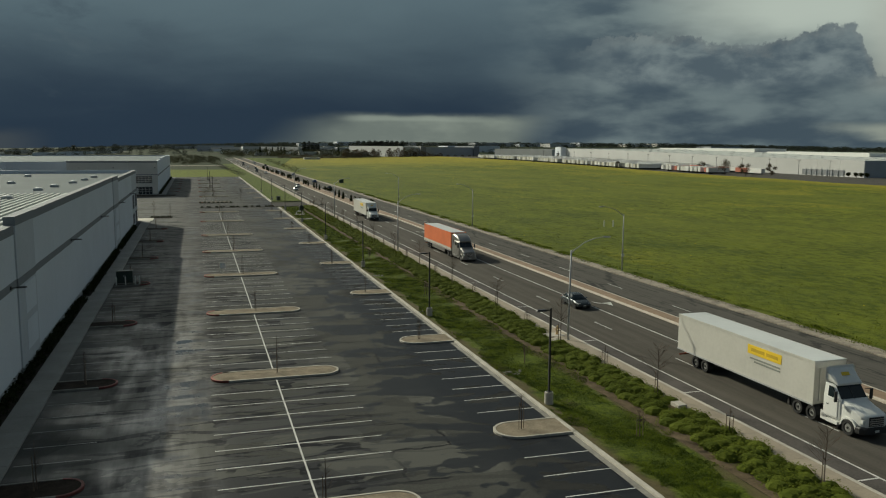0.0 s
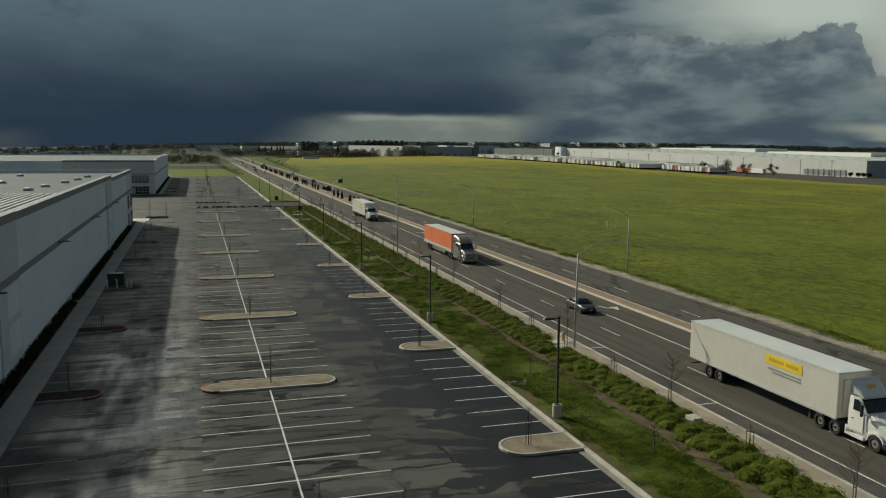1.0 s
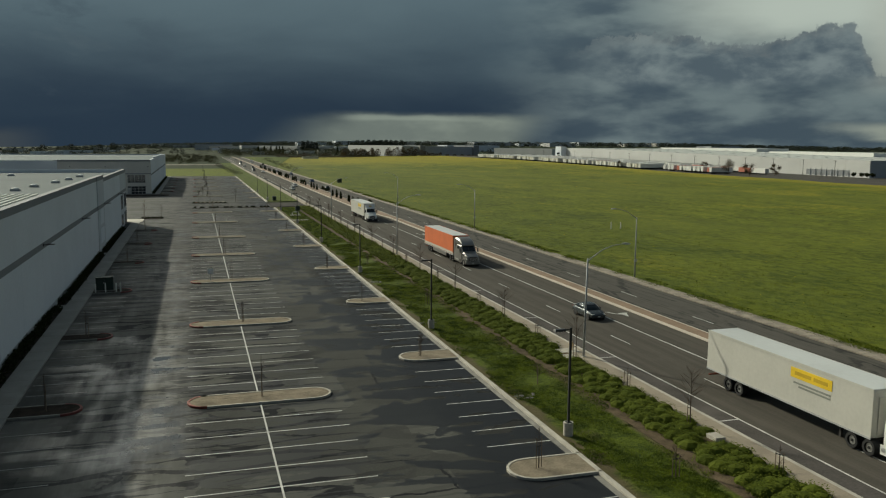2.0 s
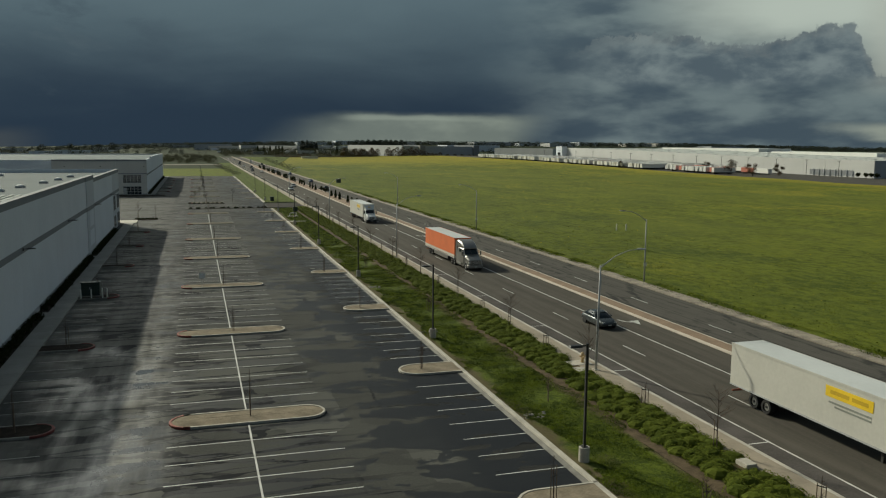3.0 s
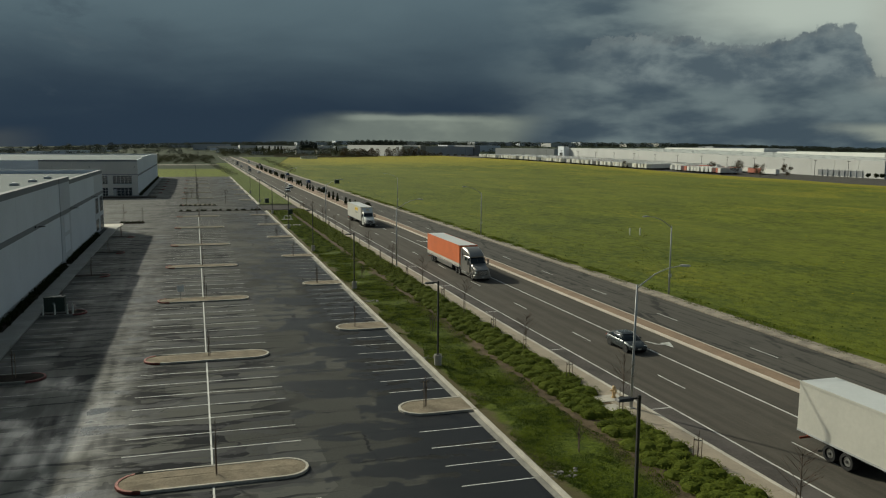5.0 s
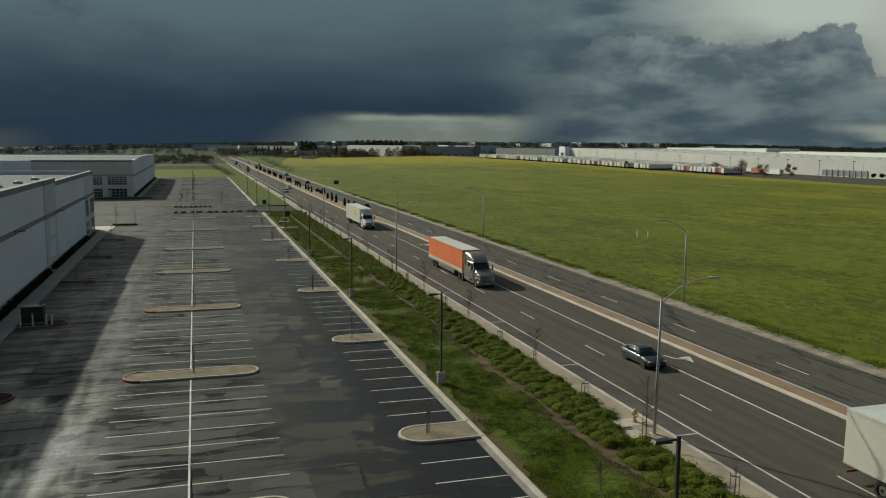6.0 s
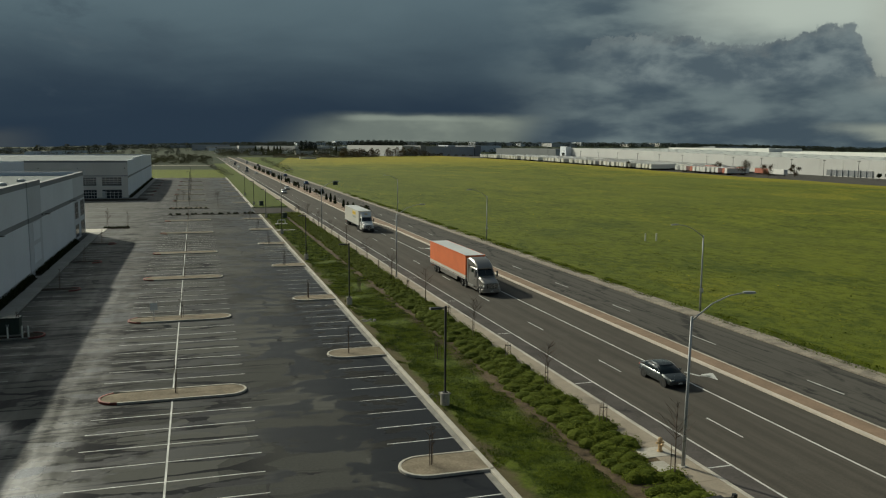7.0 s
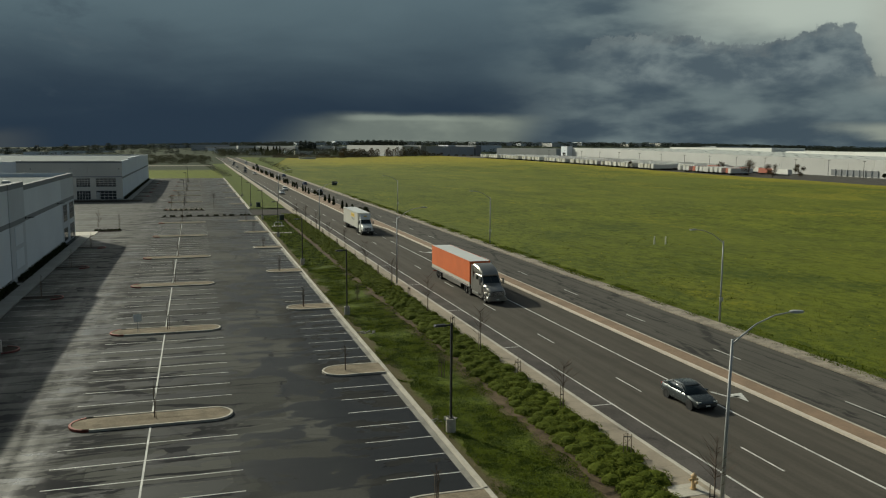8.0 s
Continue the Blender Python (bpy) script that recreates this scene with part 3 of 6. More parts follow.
def quads(name, centres, sizes, mat, tilt=1.0, tall=1.0, seed=0, lay=0.0):
    """Many small leaf quads in one mesh: random turn, tipped by tilt (0 upright, 1 any way); lay lowers them towards the ground."""
    rng = np.random.default_rng(seed)
    c = np.asarray(centres, float)
    n = len(c)
    s = np.broadcast_to(np.asarray(sizes, float), (n,))[:, None]
    yaw = rng.uniform(0, 2 * np.pi, n)
    a = np.stack([np.cos(yaw), np.sin(yaw), rng.uniform(-0.5, 0.5, n) * tilt], 1)
    up = np.stack([rng.normal(0, 0.35 + 0.9 * tilt, n), rng.normal(0, 0.35 + 0.9 * tilt, n), np.ones(n)], 1)
    up /= np.linalg.norm(up, axis=1, keepdims=True)
    if lay:
        flat = np.stack([-np.sin(yaw), np.cos(yaw), rng.normal(0, 0.25, n)], 1)
        up = flat * lay + up * (1 - lay)
        up /= np.linalg.norm(up, axis=1, keepdims=True)
    a, b = a * s * 0.5, up * s * 0.5 * tall
    jig = rng.uniform(0.55, 1.1, (n, 4, 1))
    p = np.stack([c - a - b, c + a - b, c + a * 0.7 + b, c - a * 0.7 + b], 1)
    p = c[:, None] + (p - c[:, None]) * jig
    me = bpy.data.meshes.new(name)
    me.vertices.add(4 * n)
    me.vertices.foreach_set("co", p.reshape(-1))
    me.loops.add(4 * n)
    me.loops.foreach_set("vertex_index", np.arange(4 * n, dtype=np.int32))
    me.polygons.add(n)
    me.polygons.foreach_set("loop_start", np.arange(0, 4 * n, 4, dtype=np.int32))
    me.update()
    me.materials.append(mat)
    return me


def sheet(x0, x1, y0, y1, nx, ny, height):
    """A grid of ground with its height from a function."""
    sh = Shape()
    pts = []
    for j in range(ny + 1):
        for i in range(nx + 1):
            x, y = x0 + (x1 - x0) * i / nx, y0 + (y1 - y0) * j / ny
            pts.append((x, y, height(x, y)))
    faces = [(j * (nx + 1) + i, j * (nx + 1) + i + 1, (j + 1) * (nx + 1) + i + 1, (j + 1) * (nx + 1) + i) for j in range(ny) for i in range(nx)]
    return sh.add(pts, faces)


# ---- ground, lot, road ----
def swell(x, y, size=25.0, amount=0.2):
    return noise.noise(Vector((x / size, y / size, 3.3))) * amount


def ease(t):
    t = min(1.0, max(0.0, t))
    return t * t * (3 - 2 * t)


def land(x, y):
    """Height of the plain: level round the lot, rising gently in the far distance ahead and falling away beyond the far building."""
    d = math.hypot(x + 6, y + 60)
    a = math.degrees(math.atan2(x + 6, y + 60))
    return -0.10 + 15.0 * ease((d - 950) / 1500) * (0.08 + 0.92 * ease((a + 8) / 20)) * (1 - 0.62 * ease((a - 30) / 16)) - 14.0 * ease((d - 600) / 1500) * ease((-2.0 - a) / 11)


def yard_rise(x, y):
    return 2.7 * ease((y - 330) / 430) * ease((x - 130) / 170)


setting("ground", sheet(-4300, 4300, -1400, 4700, 172, 122, land), M_FAR, "flat plain of rough grass and dry earth", "ground")
lot = setting("parking_lot", Shape().box(-24.9, 11.45, -140, 404, -0.4, 0.0), M_LOT, "patched grey asphalt parking lot with damp streaks", "parking lot")
setting("drive_west", Shape().box(-150, -24.9, 141.5, 247, -0.4, 0.0), M_LOT, "grey asphalt drive between the two buildings", "driveway")
setting("drive_east", Shape().box(11.45, 23.48, 180, 196, -0.4, 0.0), M_ROAD, "asphalt driveway from the lot to the road", "driveway")
road = setting("road", Shape().box(23.48, 46.4, -160, 1700, -0.4, 0.0), M_ROAD, "worn grey asphalt road with white lane lines", "road")

LOT_END, CROSS_S, CROSS_N = 404.0, 176.0, 200.0
setting("kerb_east", Shape().box(11.85, 12.15, -140, CROSS_S, -0.3, 0.15), M_CONC, "pale concrete kerb along the stalls", "kerb", 0.03)
setting("kerb_east_north", Shape().box(11.85, 12.15, CROSS_N, LOT_END, -0.3, 0.15), M_CONC, "pale concrete kerb along the far stalls", "kerb", 0.03)
setting("gutter_east", Shape().box(11.45, 11.85, -140, CROSS_S, -0.3, 0.008), M_GUTTER, "concrete gutter along the stalls", "gutter")
setting("gutter_east_north", Shape().box(11.45, 11.85, CROSS_N, LOT_END, -0.3, 0.008), M_CONC, "concrete gutter along the far stalls", "gutter")

def swale(x, y):
    t = (x - 12.15) / 5.3
    return 0.13 - 0.06 * math.sin(math.pi * min(1, max(0, t))) + swell(x, y, 9.0, 0.04)


for tag, y0, y1 in (("south", -140, CROSS_S), ("north", CROSS_N, LOT_END)):
    setting("verge_" + tag, sheet(12.15, 17.45, y0, y1, 12, int((y1 - y0) / 1.5), swale), M_VERGE, "green grass swale with bare edges", "grass")
    setting("mulch_" + tag, sheet(17.45, 21.55, y0, y1, 8, int((y1 - y0) / 1.5), lambda x, y: 0.14 + swell(x, y, 1.5, 0.05)), M_MULCH if tag == "south" else M_VERGE, "brown bark mulch under the shrubs" if tag == "south" else "rough grass between the verge and the pavement", "mulch" if tag == "south" else "grass")
setting("verge_far", sheet(12.0, 23.3, LOT_END, 700, 6, 60, lambda x, y: 0.1 + swell(x, y, 9.0, 0.1)), M_VERGE, "rough grass verge beside the road", "grass")
setting("kerb_road", Shape().box(23.2, 23.48, -160, 181, -0.3, 0.15).box(23.2, 23.48, 195, 1200, -0.3, 0.15), M_CONC, "concrete kerb beside the pavement", "kerb", 0.02)
setting("pavement_base", Shape().box(21.55, 23.2, -160, 700, -0.3, 0.125), M_WALKWAY, "pale concrete pavement beside the road", "pavement")

# median: concrete edge, stamped paving, far kerb; it widens past the turn pocket
NEAR = [(36.15, -160), (36.15, 138), (35.2, 148), (34.2, 158), (33.7, 172), (33.7, 560), (34.6, 600), (36.2, 640), (36.2, 1200)]
def strip(points, w0, w1, z0, z1):
    sh = Shape()
    return sh.loft([[(x + w0, y, z0), (x + w1, y, z0), (x + w1, y, z1), (x + w0, y, z1)] for x, y in points])


setting("median_kerb_west", strip(NEAR, 0.0, 0.34, -0.3, 0.15), M_MEDIAN_EDGE, "broad pale concrete edge of the median", "kerb")
def fill(points, w0, x1, z0, z1):
    return Shape().loft([[(x + w0, y, z0), (x1, y, z0), (x1, y, z1), (x + w0, y, z1)] for x, y in points])


setting("median", fill(NEAR, 0.34, 38.0, -0.3, 0.135), M_STAMPED, "tan stamped concrete median", "median")
setting("median_kerb_east", Shape().box(38.0, 38.18, -160, 1200, -0.3, 0.15), M_CONC, "narrow concrete kerb of the median", "kerb", 0.02)
setting("shoulder_east", Shape().box(46.4, 46.62, -160, 1200, -0.3, 0.12).box(46.62, 48.4, -160, 1200, -0.3, 0.09), M_GRAVEL, "pale gravel shoulder beside the pasture", "shoulder", 0.0)


def pasture(x, y):
    return 0.06 + min(1.0, max(0.0, (x - 48.4) / 6.0)) * (0.12 + swell(x, y, 40.0, 0.25)) + yard_rise(x, y)


setting("field", sheet(48.4, 300, -160, 1010, 100, 260, pasture), M_FIELD, "wide green pasture with yellow flower drifts", "field")
def field_rim(y):
    """Where the pasture begins beyond the far stretch of road."""
    return 48.4 + 0.135 * max(0.0, y - 560)


setting("verge_northeast", Shape().loft([[(48.4, y, -0.2), (field_rim(y), y, -0.2), (field_rim(y), y, pasture(field_rim(y), y) + 0.22), (48.4, y, 0.25)] for y in range(565, 1012, 15)]), M_VERGE, "rough green verge between the far road and the pasture", "grass")
setting("truck_yard", sheet(300, 380, 215, 1000, 4, 60, lambda x, y: 0.02 + yard_rise(300, y)), M_ROAD, "grey asphalt truck yard beside the warehouse", "yard")

# paint on road and lot
def paint_line(parent, x0, x1, y0, y1, mat=M_PAINT, name="lane_line"):
    return part(name, Shape().box(x0, x1, y0, y1, 0.0005, 0.006), mat, parent)


part("parking_lane", Shape().box(23.48, 25.12, -150, 176, -0.1, 0.004), M_LANE, road, "darker brown asphalt of the kerbside lane")
paint_line(road, 25.18, 25.32, -150, 176, name="edge_line")
paint_line(road, 32.20, 32.36, -150, 118, name="edge_line")
paint_line(road, 25.18, 25.32, 200, 900, name="edge_line")
dash = Shape().box(-0.06, 0.06, 0, 3.75, 0.0005, 0.006).mesh("lane_dash")
for n in range(60):
    for x, y in ((28.7, 7.4 - 15.2 * 4), (41.45, 12.9 - 15.4 * 4)):
        ob = part("lane_dash", dash, M_PAINT if x < 40 else M_PAINT_DIM, road)
        ob.location = (x, y + (15.2 if x < 40 else 15.4) * n, 0)
for n in range(5):
    ob = part("lane_dash", dash, M_PAINT, road)
    ob.location = (32.28, 122 + 8 * n, 0)
tick = Shape().box(23.75, 25.15, -0.06, 0.06, 0.0005, 0.008).mesh("stall_tick")
for n in range(-8, 9):
    ob = part("stall_tick", tick, M_PAINT, road)
    ob.location.y = 37.4 + 16.8 * n


def turn_arrow(y):
    """A left-turn arrow: a bent shaft and a broad head."""
    sh = Shape()
    sh.prism([(33.45, 1.15), (33.70, 1.20), (34.15, 0.02), (33.95, -0.12)], 0.0005, 0.006)
    sh.prism([(33.95, -0.12), (34.15, 0.02), (34.95, -0.30), (34.80, -0.62)], 0.0005, 0.006)
    sh.prism([(34.42, 0.25), (35.55, 0.30), (34.78, -1.55)], 0.0005, 0.006)
    ob = part("turn_arrow", sh, M_PAINT, road, "white painted turn arrow")
    ob.location.y = y
    return ob


turn_arrow(20.0)
turn_arrow(101.0)

# ---- islands of the lot ----
def capsule(x0, x1, w, round0=True, round1=True, steps=9):
    """Outline of a long island, x0 to x1, half width w, with round noses."""
    pts = []
    pts += [(x1 - w + w * math.sin(t), -w * math.cos(t)) for t in (math.pi * s / steps for s in range(steps + 1))] if round1 else [(x1, -w), (x1, w)]
    pts += [(x0 + w - w * math.sin(t), w * math.cos(t)) for t in (math.pi * s / steps for s in range(steps + 1))] if round0 else [(x0, w), (x0, -w)]
    return pts


def kerb_ring(outer, inner, keep):
    """Kerb along the kept stretches of an outline, one swept run a stretch."""
    sh, n = Shape(), len(outer)
    kept = [keep(outer[i], outer[(i + 1) % n]) for i in range(n)]

    def section(i):
        (ax, ay), (dx, dy) = outer[i % n], inner[i % n]
        return [(ax, ay, -0.05), (ax, ay, 0.13), (ax * 0.9 + dx * 0.1, ay * 0.9 + dy * 0.1, 0.15), (dx, dy, 0.15), (dx, dy, 0.02)]

    for i in range(n):
        if kept[i] and not kept[i - 1]:
            k = 1
            while k < n and kept[(i + k) % n]:
                k += 1
            sh.loft([section(i + m) for m in range(k + 1)])
    return sh


def bare_tree(height, spread, seed, thick=0.040):
    """Trunk and limbs of a leafless young tree, as two shapes: thin limbs that fork into sprays of twigs."""
    rng = random.Random(seed)
    trunk, limbs = Shape(), Shape()
    lean = rng.uniform(-0.05, 0.05)
    trunk.tube([(0, 0, 0), (lean * 0.5, 0, height * 0.4), (lean, 0.02, height * 0.75), (lean, 0, height)], [thick, thick * 0.8, thick * 0.45, thick * 0.15], 5)
    for n in range(int(9 + spread * 14)):
        z = height * rng.uniform(0.36, 0.92)
        a = rng.uniform(0, 6.28)
        r = spread * rng.uniform(0.55, 1.15) * (1.30 - z / height)
        tip = (r * math.cos(a), r * math.sin(a), z + r * rng.uniform(0.6, 1.3))
        limbs.tube([(lean * 0.7, 0, z), (tip[0] * 0.5, tip[1] * 0.5, (z * 0.5 + tip[2] * 0.5)), tip], [thick * 0.34, thick * 0.2, thick * 0.08], 4)
        for k in range(6):
            a2, r2 = a + rng.uniform(-1.1, 1.1), r * rng.uniform(0.25, 0.6)
            s = rng.uniform(0.3, 0.95)
            b = (tip[0] * s, tip[1] * s, z + (tip[2] - z) * s)
            limbs.tube([b, (b[0] + r2 * math.cos(a2), b[1] + r2 * math.sin(a2), b[2] + r2 * rng.uniform(0.5, 1.2))], [thick * 0.15, thick * 0.06], 3)
    return trunk, limbs


def staked_tree(at, height, spread, seed, label, stakes=1, group="young staked trees"):
    ob = thing("young_tree", label, "tree", at, group)
    trunk, limbs = bare_tree(height, spread, seed)
    part("trunk", trunk, M_BRANCH, ob)
    tagged(part("branchwork", limbs, M_BRANCH, ob), kind="stuff")
    for s in (-1, 1)[:stakes]:
        part("stake", Shape().tube([(0.22 * s, 0, -0.1), (0.22 * s, 0.01, min(1.9, height * 0.75))], 0.024, 6), M_WOOD, ob)
    if stakes:
        part("tie", Shape().box(-0.24 if stakes == 2 else -0.24, 0.24 if stakes == 2 else 0.02, -0.015, 0.015, 1.25, 1.30), M_BLACK, ob)
    return ob


ISLANDS = [-51.2, -25.5, 0.2, 25.8, 52.2, 78.6, 104.6, 135.4, 162.6]
PLANTERS = [-42.5, -17.2, 8.2, 33.8, 59.9, 86.5, 113.8, 138.8, 164.0]
LEFT = [-41.5, -18.9, 1.0, 23.0, 48.0, 73.0, 97.0, 120.3]


def centre_island(y, n, length=10.1, group="centre islands"):
    isl = thing("parking_island", "long round-ended kerbed island of dry soil with a red nose", "island", pose(-5.1, y, 0), group)
    h = length / 2
    outer, inner = capsule(-h, h, 1.35), capsule(-h + 0.16, h - 0.16, 1.19)
    part("kerb", kerb_ring(outer, inner, lambda a, b: max(a[0], b[0]) > -h + 1.3), M_CONC, isl)
    part("painted_kerb", kerb_ring(outer, inner, lambda a, b: max(a[0], b[0]) <= -h + 1.36), M_RED, isl, "faded red painted kerb nose")
    bed = sheet_in(inner, 0.11, 0.05, n)
    part("soil", bed, M_SOIL, isl)
    return isl


def sheet_in(outline, z, rise, seed):
    """A gently heaped bed inside an outline."""
    cx, cy = sum(p[0] for p in outline) / len(outline), sum(p[1] for p in outline) / len(outline)
    rings = []
    for k, s in enumerate((1.0, 0.75, 0.45, 0.15)):
        rings.append([(cx + (x - cx) * (1 - (1 - s) * 0.35 if abs(x - cx) > 2 else s), cy + (y - cy) * s, z + rise * (1 - s * s) + 0.03 * noise.noise(Vector((x * 1.3, y * 3 * s, seed)))) for x, y in outline])
    return Shape().loft(rings)


for n, y in enumerate(ISLANDS):
    centre_island(y, n)
    staked_tree(pose(-5.0, y, 0.10, 0, 0, 40 * n), 2.6 + 0.3 * (n % 3), 0.35, 10 + n, "bare young tree tied to a wooden stake in an island", 1, "island trees")


def edge_planter(y, n):
    """A bay of dry soil between the stalls and the verge, round towards the aisle."""
    isl = thing("planter_island", "round-nosed kerbed bay of dry soil joining the verge", "island", pose(0, y, 0), "edge planters")
    outer, inner = capsule(7.05, 12.15, 1.5, True, False), capsule(7.21, 12.15, 1.34, True, False)
    part("kerb", kerb_ring(outer, inner, lambda a, b: not (a[0] > 12 and b[0] > 12)), M_CONC, isl)
    part("soil", Shape().prism(inner, -0.02, 0.125), M_SOIL, isl)
    return isl


for n, y in enumerate(PLANTERS):
    edge_planter(y, n)
    staked_tree(pose(8.9, y, 0.12, 0, 0, 25 * n), 2.4, 0.4, 40 + n, "bare sapling between wooden stakes in a planter bay", 2, "planter trees")


def wall_planter(y, n):
    isl = thing("bark_island", "round-nosed island of dark bark with a red kerb", "island", pose(0, y, 0), "building-side islands")
    outer, inner = capsule(-21.4, -16.95, 1.25, False, True), capsule(-21.4, -17.11, 1.09, False, True)
    for s in (-1, 1):
        part("kerb", kerb_ring(outer, inner, lambda a, b: a[1] * s > 0 and b[1] * s > 0 and min(a[0], b[0]) < -18.3), M_GUTTER, isl)
    part("painted_kerb", kerb_ring(outer, inner, lambda a, b: min(a[0], b[0]) >= -18.3), M_RED_OLD, isl, "red painted kerb nose")
    part("bark", Shape().prism(inner, -0.02, 0.12), M_BARK, isl)
    return isl


for n, y in enumerate(LEFT):
    wall_planter(y, n)
    staked_tree(pose(-19.3, y + 0.1, 0.1, 0, 0, 60 * n), 2.7, 0.3, 70 + n, "bare sapling tied to a stake in an island", 1, "building-side trees")

# stall lines, alike pieces on shared meshes
def stall_lines(ys, x0, x1, first, last, mat, pitch=2.88):
    me = Shape().box(x0, x1, -0.045, 0.045, 0.0005, 0.006).mesh("stall_line")
    for a, b in zip(ys, ys[1:]):
        count = max(1, round((b - a - first - last) / pitch))
        for k in range(count + 1):
            ob = part("stall_line", me, mat, lot)
            ob.location.y = a + first + (b - a - first - last) * k / count


stall_lines(ISLANDS, -10.15, 0.02, 4.2, 4.25, M_PAINT)
stall_lines(PLANTERS, 7.30, 11.44, 4.05, 4.4, M_PAINT)
stall_lines(LEFT, -21.2, -17.1, 4.1, 4.4, M_PAINT_DIM, 2.7)
for a, b in zip(ISLANDS, ISLANDS[1:]):
    part("stall_line", Shape().box(-5.255, -5.145, a + 1.36, b - 1.36, 0.0005, 0.008), M_PAINT, lot)

# the far half of the lot beyond the cross drive
FAR_ISLANDS = [201.0, 230.0, 262.0, 292.0, 326.0, 362.0, 402.0]
for n, y in enumerate(FAR_ISLANDS[:-1]):
    centre_island(y, 20 + n, group="far centre islands")
    staked_tree(pose(-5.0, y, 0.1, 0, 0, 50 * n), 3.2, 0.6, 90 + n, "bare young tree on a far island", 1, "far island trees")
stall_lines(FAR_ISLANDS, -10.08, -0.08, 4.4, 3.8, M_PAINT_DIM)
FAR_PLANTERS = [205.0, 219.0, 248.0, 278.0, 308.0, 338.0, 368.0, 398.0]
for n, y in enumerate(FAR_PLANTERS[1:-1]):
    edge_planter(y, n)
stall_lines(FAR_PLANTERS, 7.08, 11.42, 4.3, 4.0, M_PAINT_DIM)
for n, y in enumerate((262.0, 284.0, 306.0, 328.0, 350.0, 372.0)):
    wall_planter(y, n)


def shrub(at, size, seed, mat, label, group, tall=0.8):
    """A low mound of many leaves on a few stems."""
    rng = np.random.default_rng(seed)
    ob = thing("shrub", label, "shrub", at, group)
    n = 160
    d = rng.normal(size=(n, 3))
    d /= np.linalg.norm(d, axis=1, keepdims=True)
    d[:, 2] = np.abs(d[:, 2])
    r = rng.uniform(0.55, 1.0, (n, 1)) * size
    c = d * r * np.array([1, 1, tall]) * (1 + 0.25 * np.sin(3 * np.arctan2(d[:, 1], d[:, 0]) + seed))[:, None]
    part("leaves", quads("leaves", c + np.array([0, 0, 0.08]), size * 0.36, mat, 1.0, 1.0, seed), mat, ob)
    stems = Shape()
    for k in range(5):
        stems.tube([(0, 0, 0), tuple(c[k] * 0.8)], [0.03, 0.01], 4)
    part("stems", stems, M_BRANCH, ob)
    return ob


# hedge lines of dark shrubs at the cross drive
low_shrub = shrub(pose(-9.4, 178.5, 0.05), 0.42, 5, M_SHRUB_DARK, "dark low shrub in a row beside the cross drive", "cross drive shrubs")
for k in range(1, 17):
    copy_thing(low_shrub, pose(-9.4 + 1.26 * k + 0.4 * math.sin(k * 2.3), 178.5 + 0.1 * (k % 3), 0.05, 0, 0, 47 * k))
for k in range(8):
    copy_thing(low_shrub, pose(-9.8 + 1.3 * k, 197.5, 0.05, 0, 0, 61 * k))
setting("bed_south", Shape().box(-10.2, 11.4, 177.8, 179.0, -0.1, 0.06), M_BARK, "dark planting bed beside the cross drive", "planting bed")
setting("bed_north", Shape().box(-10.2, 0.2, 196.9, 198.0, -0.1, 0.06), M_BARK, "dark planting bed beside the cross drive", "planting bed")

# ---- building-side walkway, beds ----
walkway = setting("walkway", Shape().box(-23.3, -21.4, -140, 140, -0.3, 0.13), M_WALKWAY_GREY, "grey concrete walkway beside the building", "walkway")
setting("wall_bed", Shape().box(-24.5, -23.3, -140, 126, -0.3, 0.10), M_BARK, "dark planting bed along the wall", "planting bed")
setting("entrance_pad", Shape().box(-25.5, -21.0, 140, 147, -0.3, 0.12), M_CONC, "pale concrete pad at the building entrance", "pavement", 0.02)
setting("corner_bed", Shape().box(-22.0, -16.8, 147.2, 149.6, -0.3, 0.10), M_BARK, "dark planted bed at the end of the walkway", "planting bed")
for k in range(3):
    setting("path_%d" % (k + 1), Shape().box(-24.45, -23.3, (-9.5, 38.0, 83.0)[k], (-7.9, 39.6, 84.6)[k], -0.3, 0.125), M_WALKWAY_GREY, "short concrete path across the planting bed", "path")

rng_s = random.Random(4)
wall_shrub = shrub(pose(-23.9, -30, 0.08), 0.55, 8, M_SHRUB_DARK, "dark shrub planted along the wall", "wall shrubs", 1.1)
y = -28.6
while y < 125:
    if not any(abs(y - p) < 1.6 for p in (-8.7, 38.8, 83.8)):
        copy_thing(wall_shrub, pose(-23.9 + rng_s.uniform(-0.15, 0.15), y, 0.08, 0, 0, rng_s.uniform(0, 360)))
    y += rng_s.uniform(1.0, 1.7)
for k in range(7):
    copy_thing(low_shrub, pose(-21.4 + 0.72 * k, 148.4, 0.05, 0, 0, 70 * k))
staked_tree(pose(-21.0, 149.0, 0.1), 4.2, 0.9, 131, "slender bare tree in the corner bed", 1, "corner trees")
staked_tree(pose(-17.2, 151.0, 0.0), 3.4, 0.6, 132, "slender bare tree near the corner bed", 1, "corner trees")

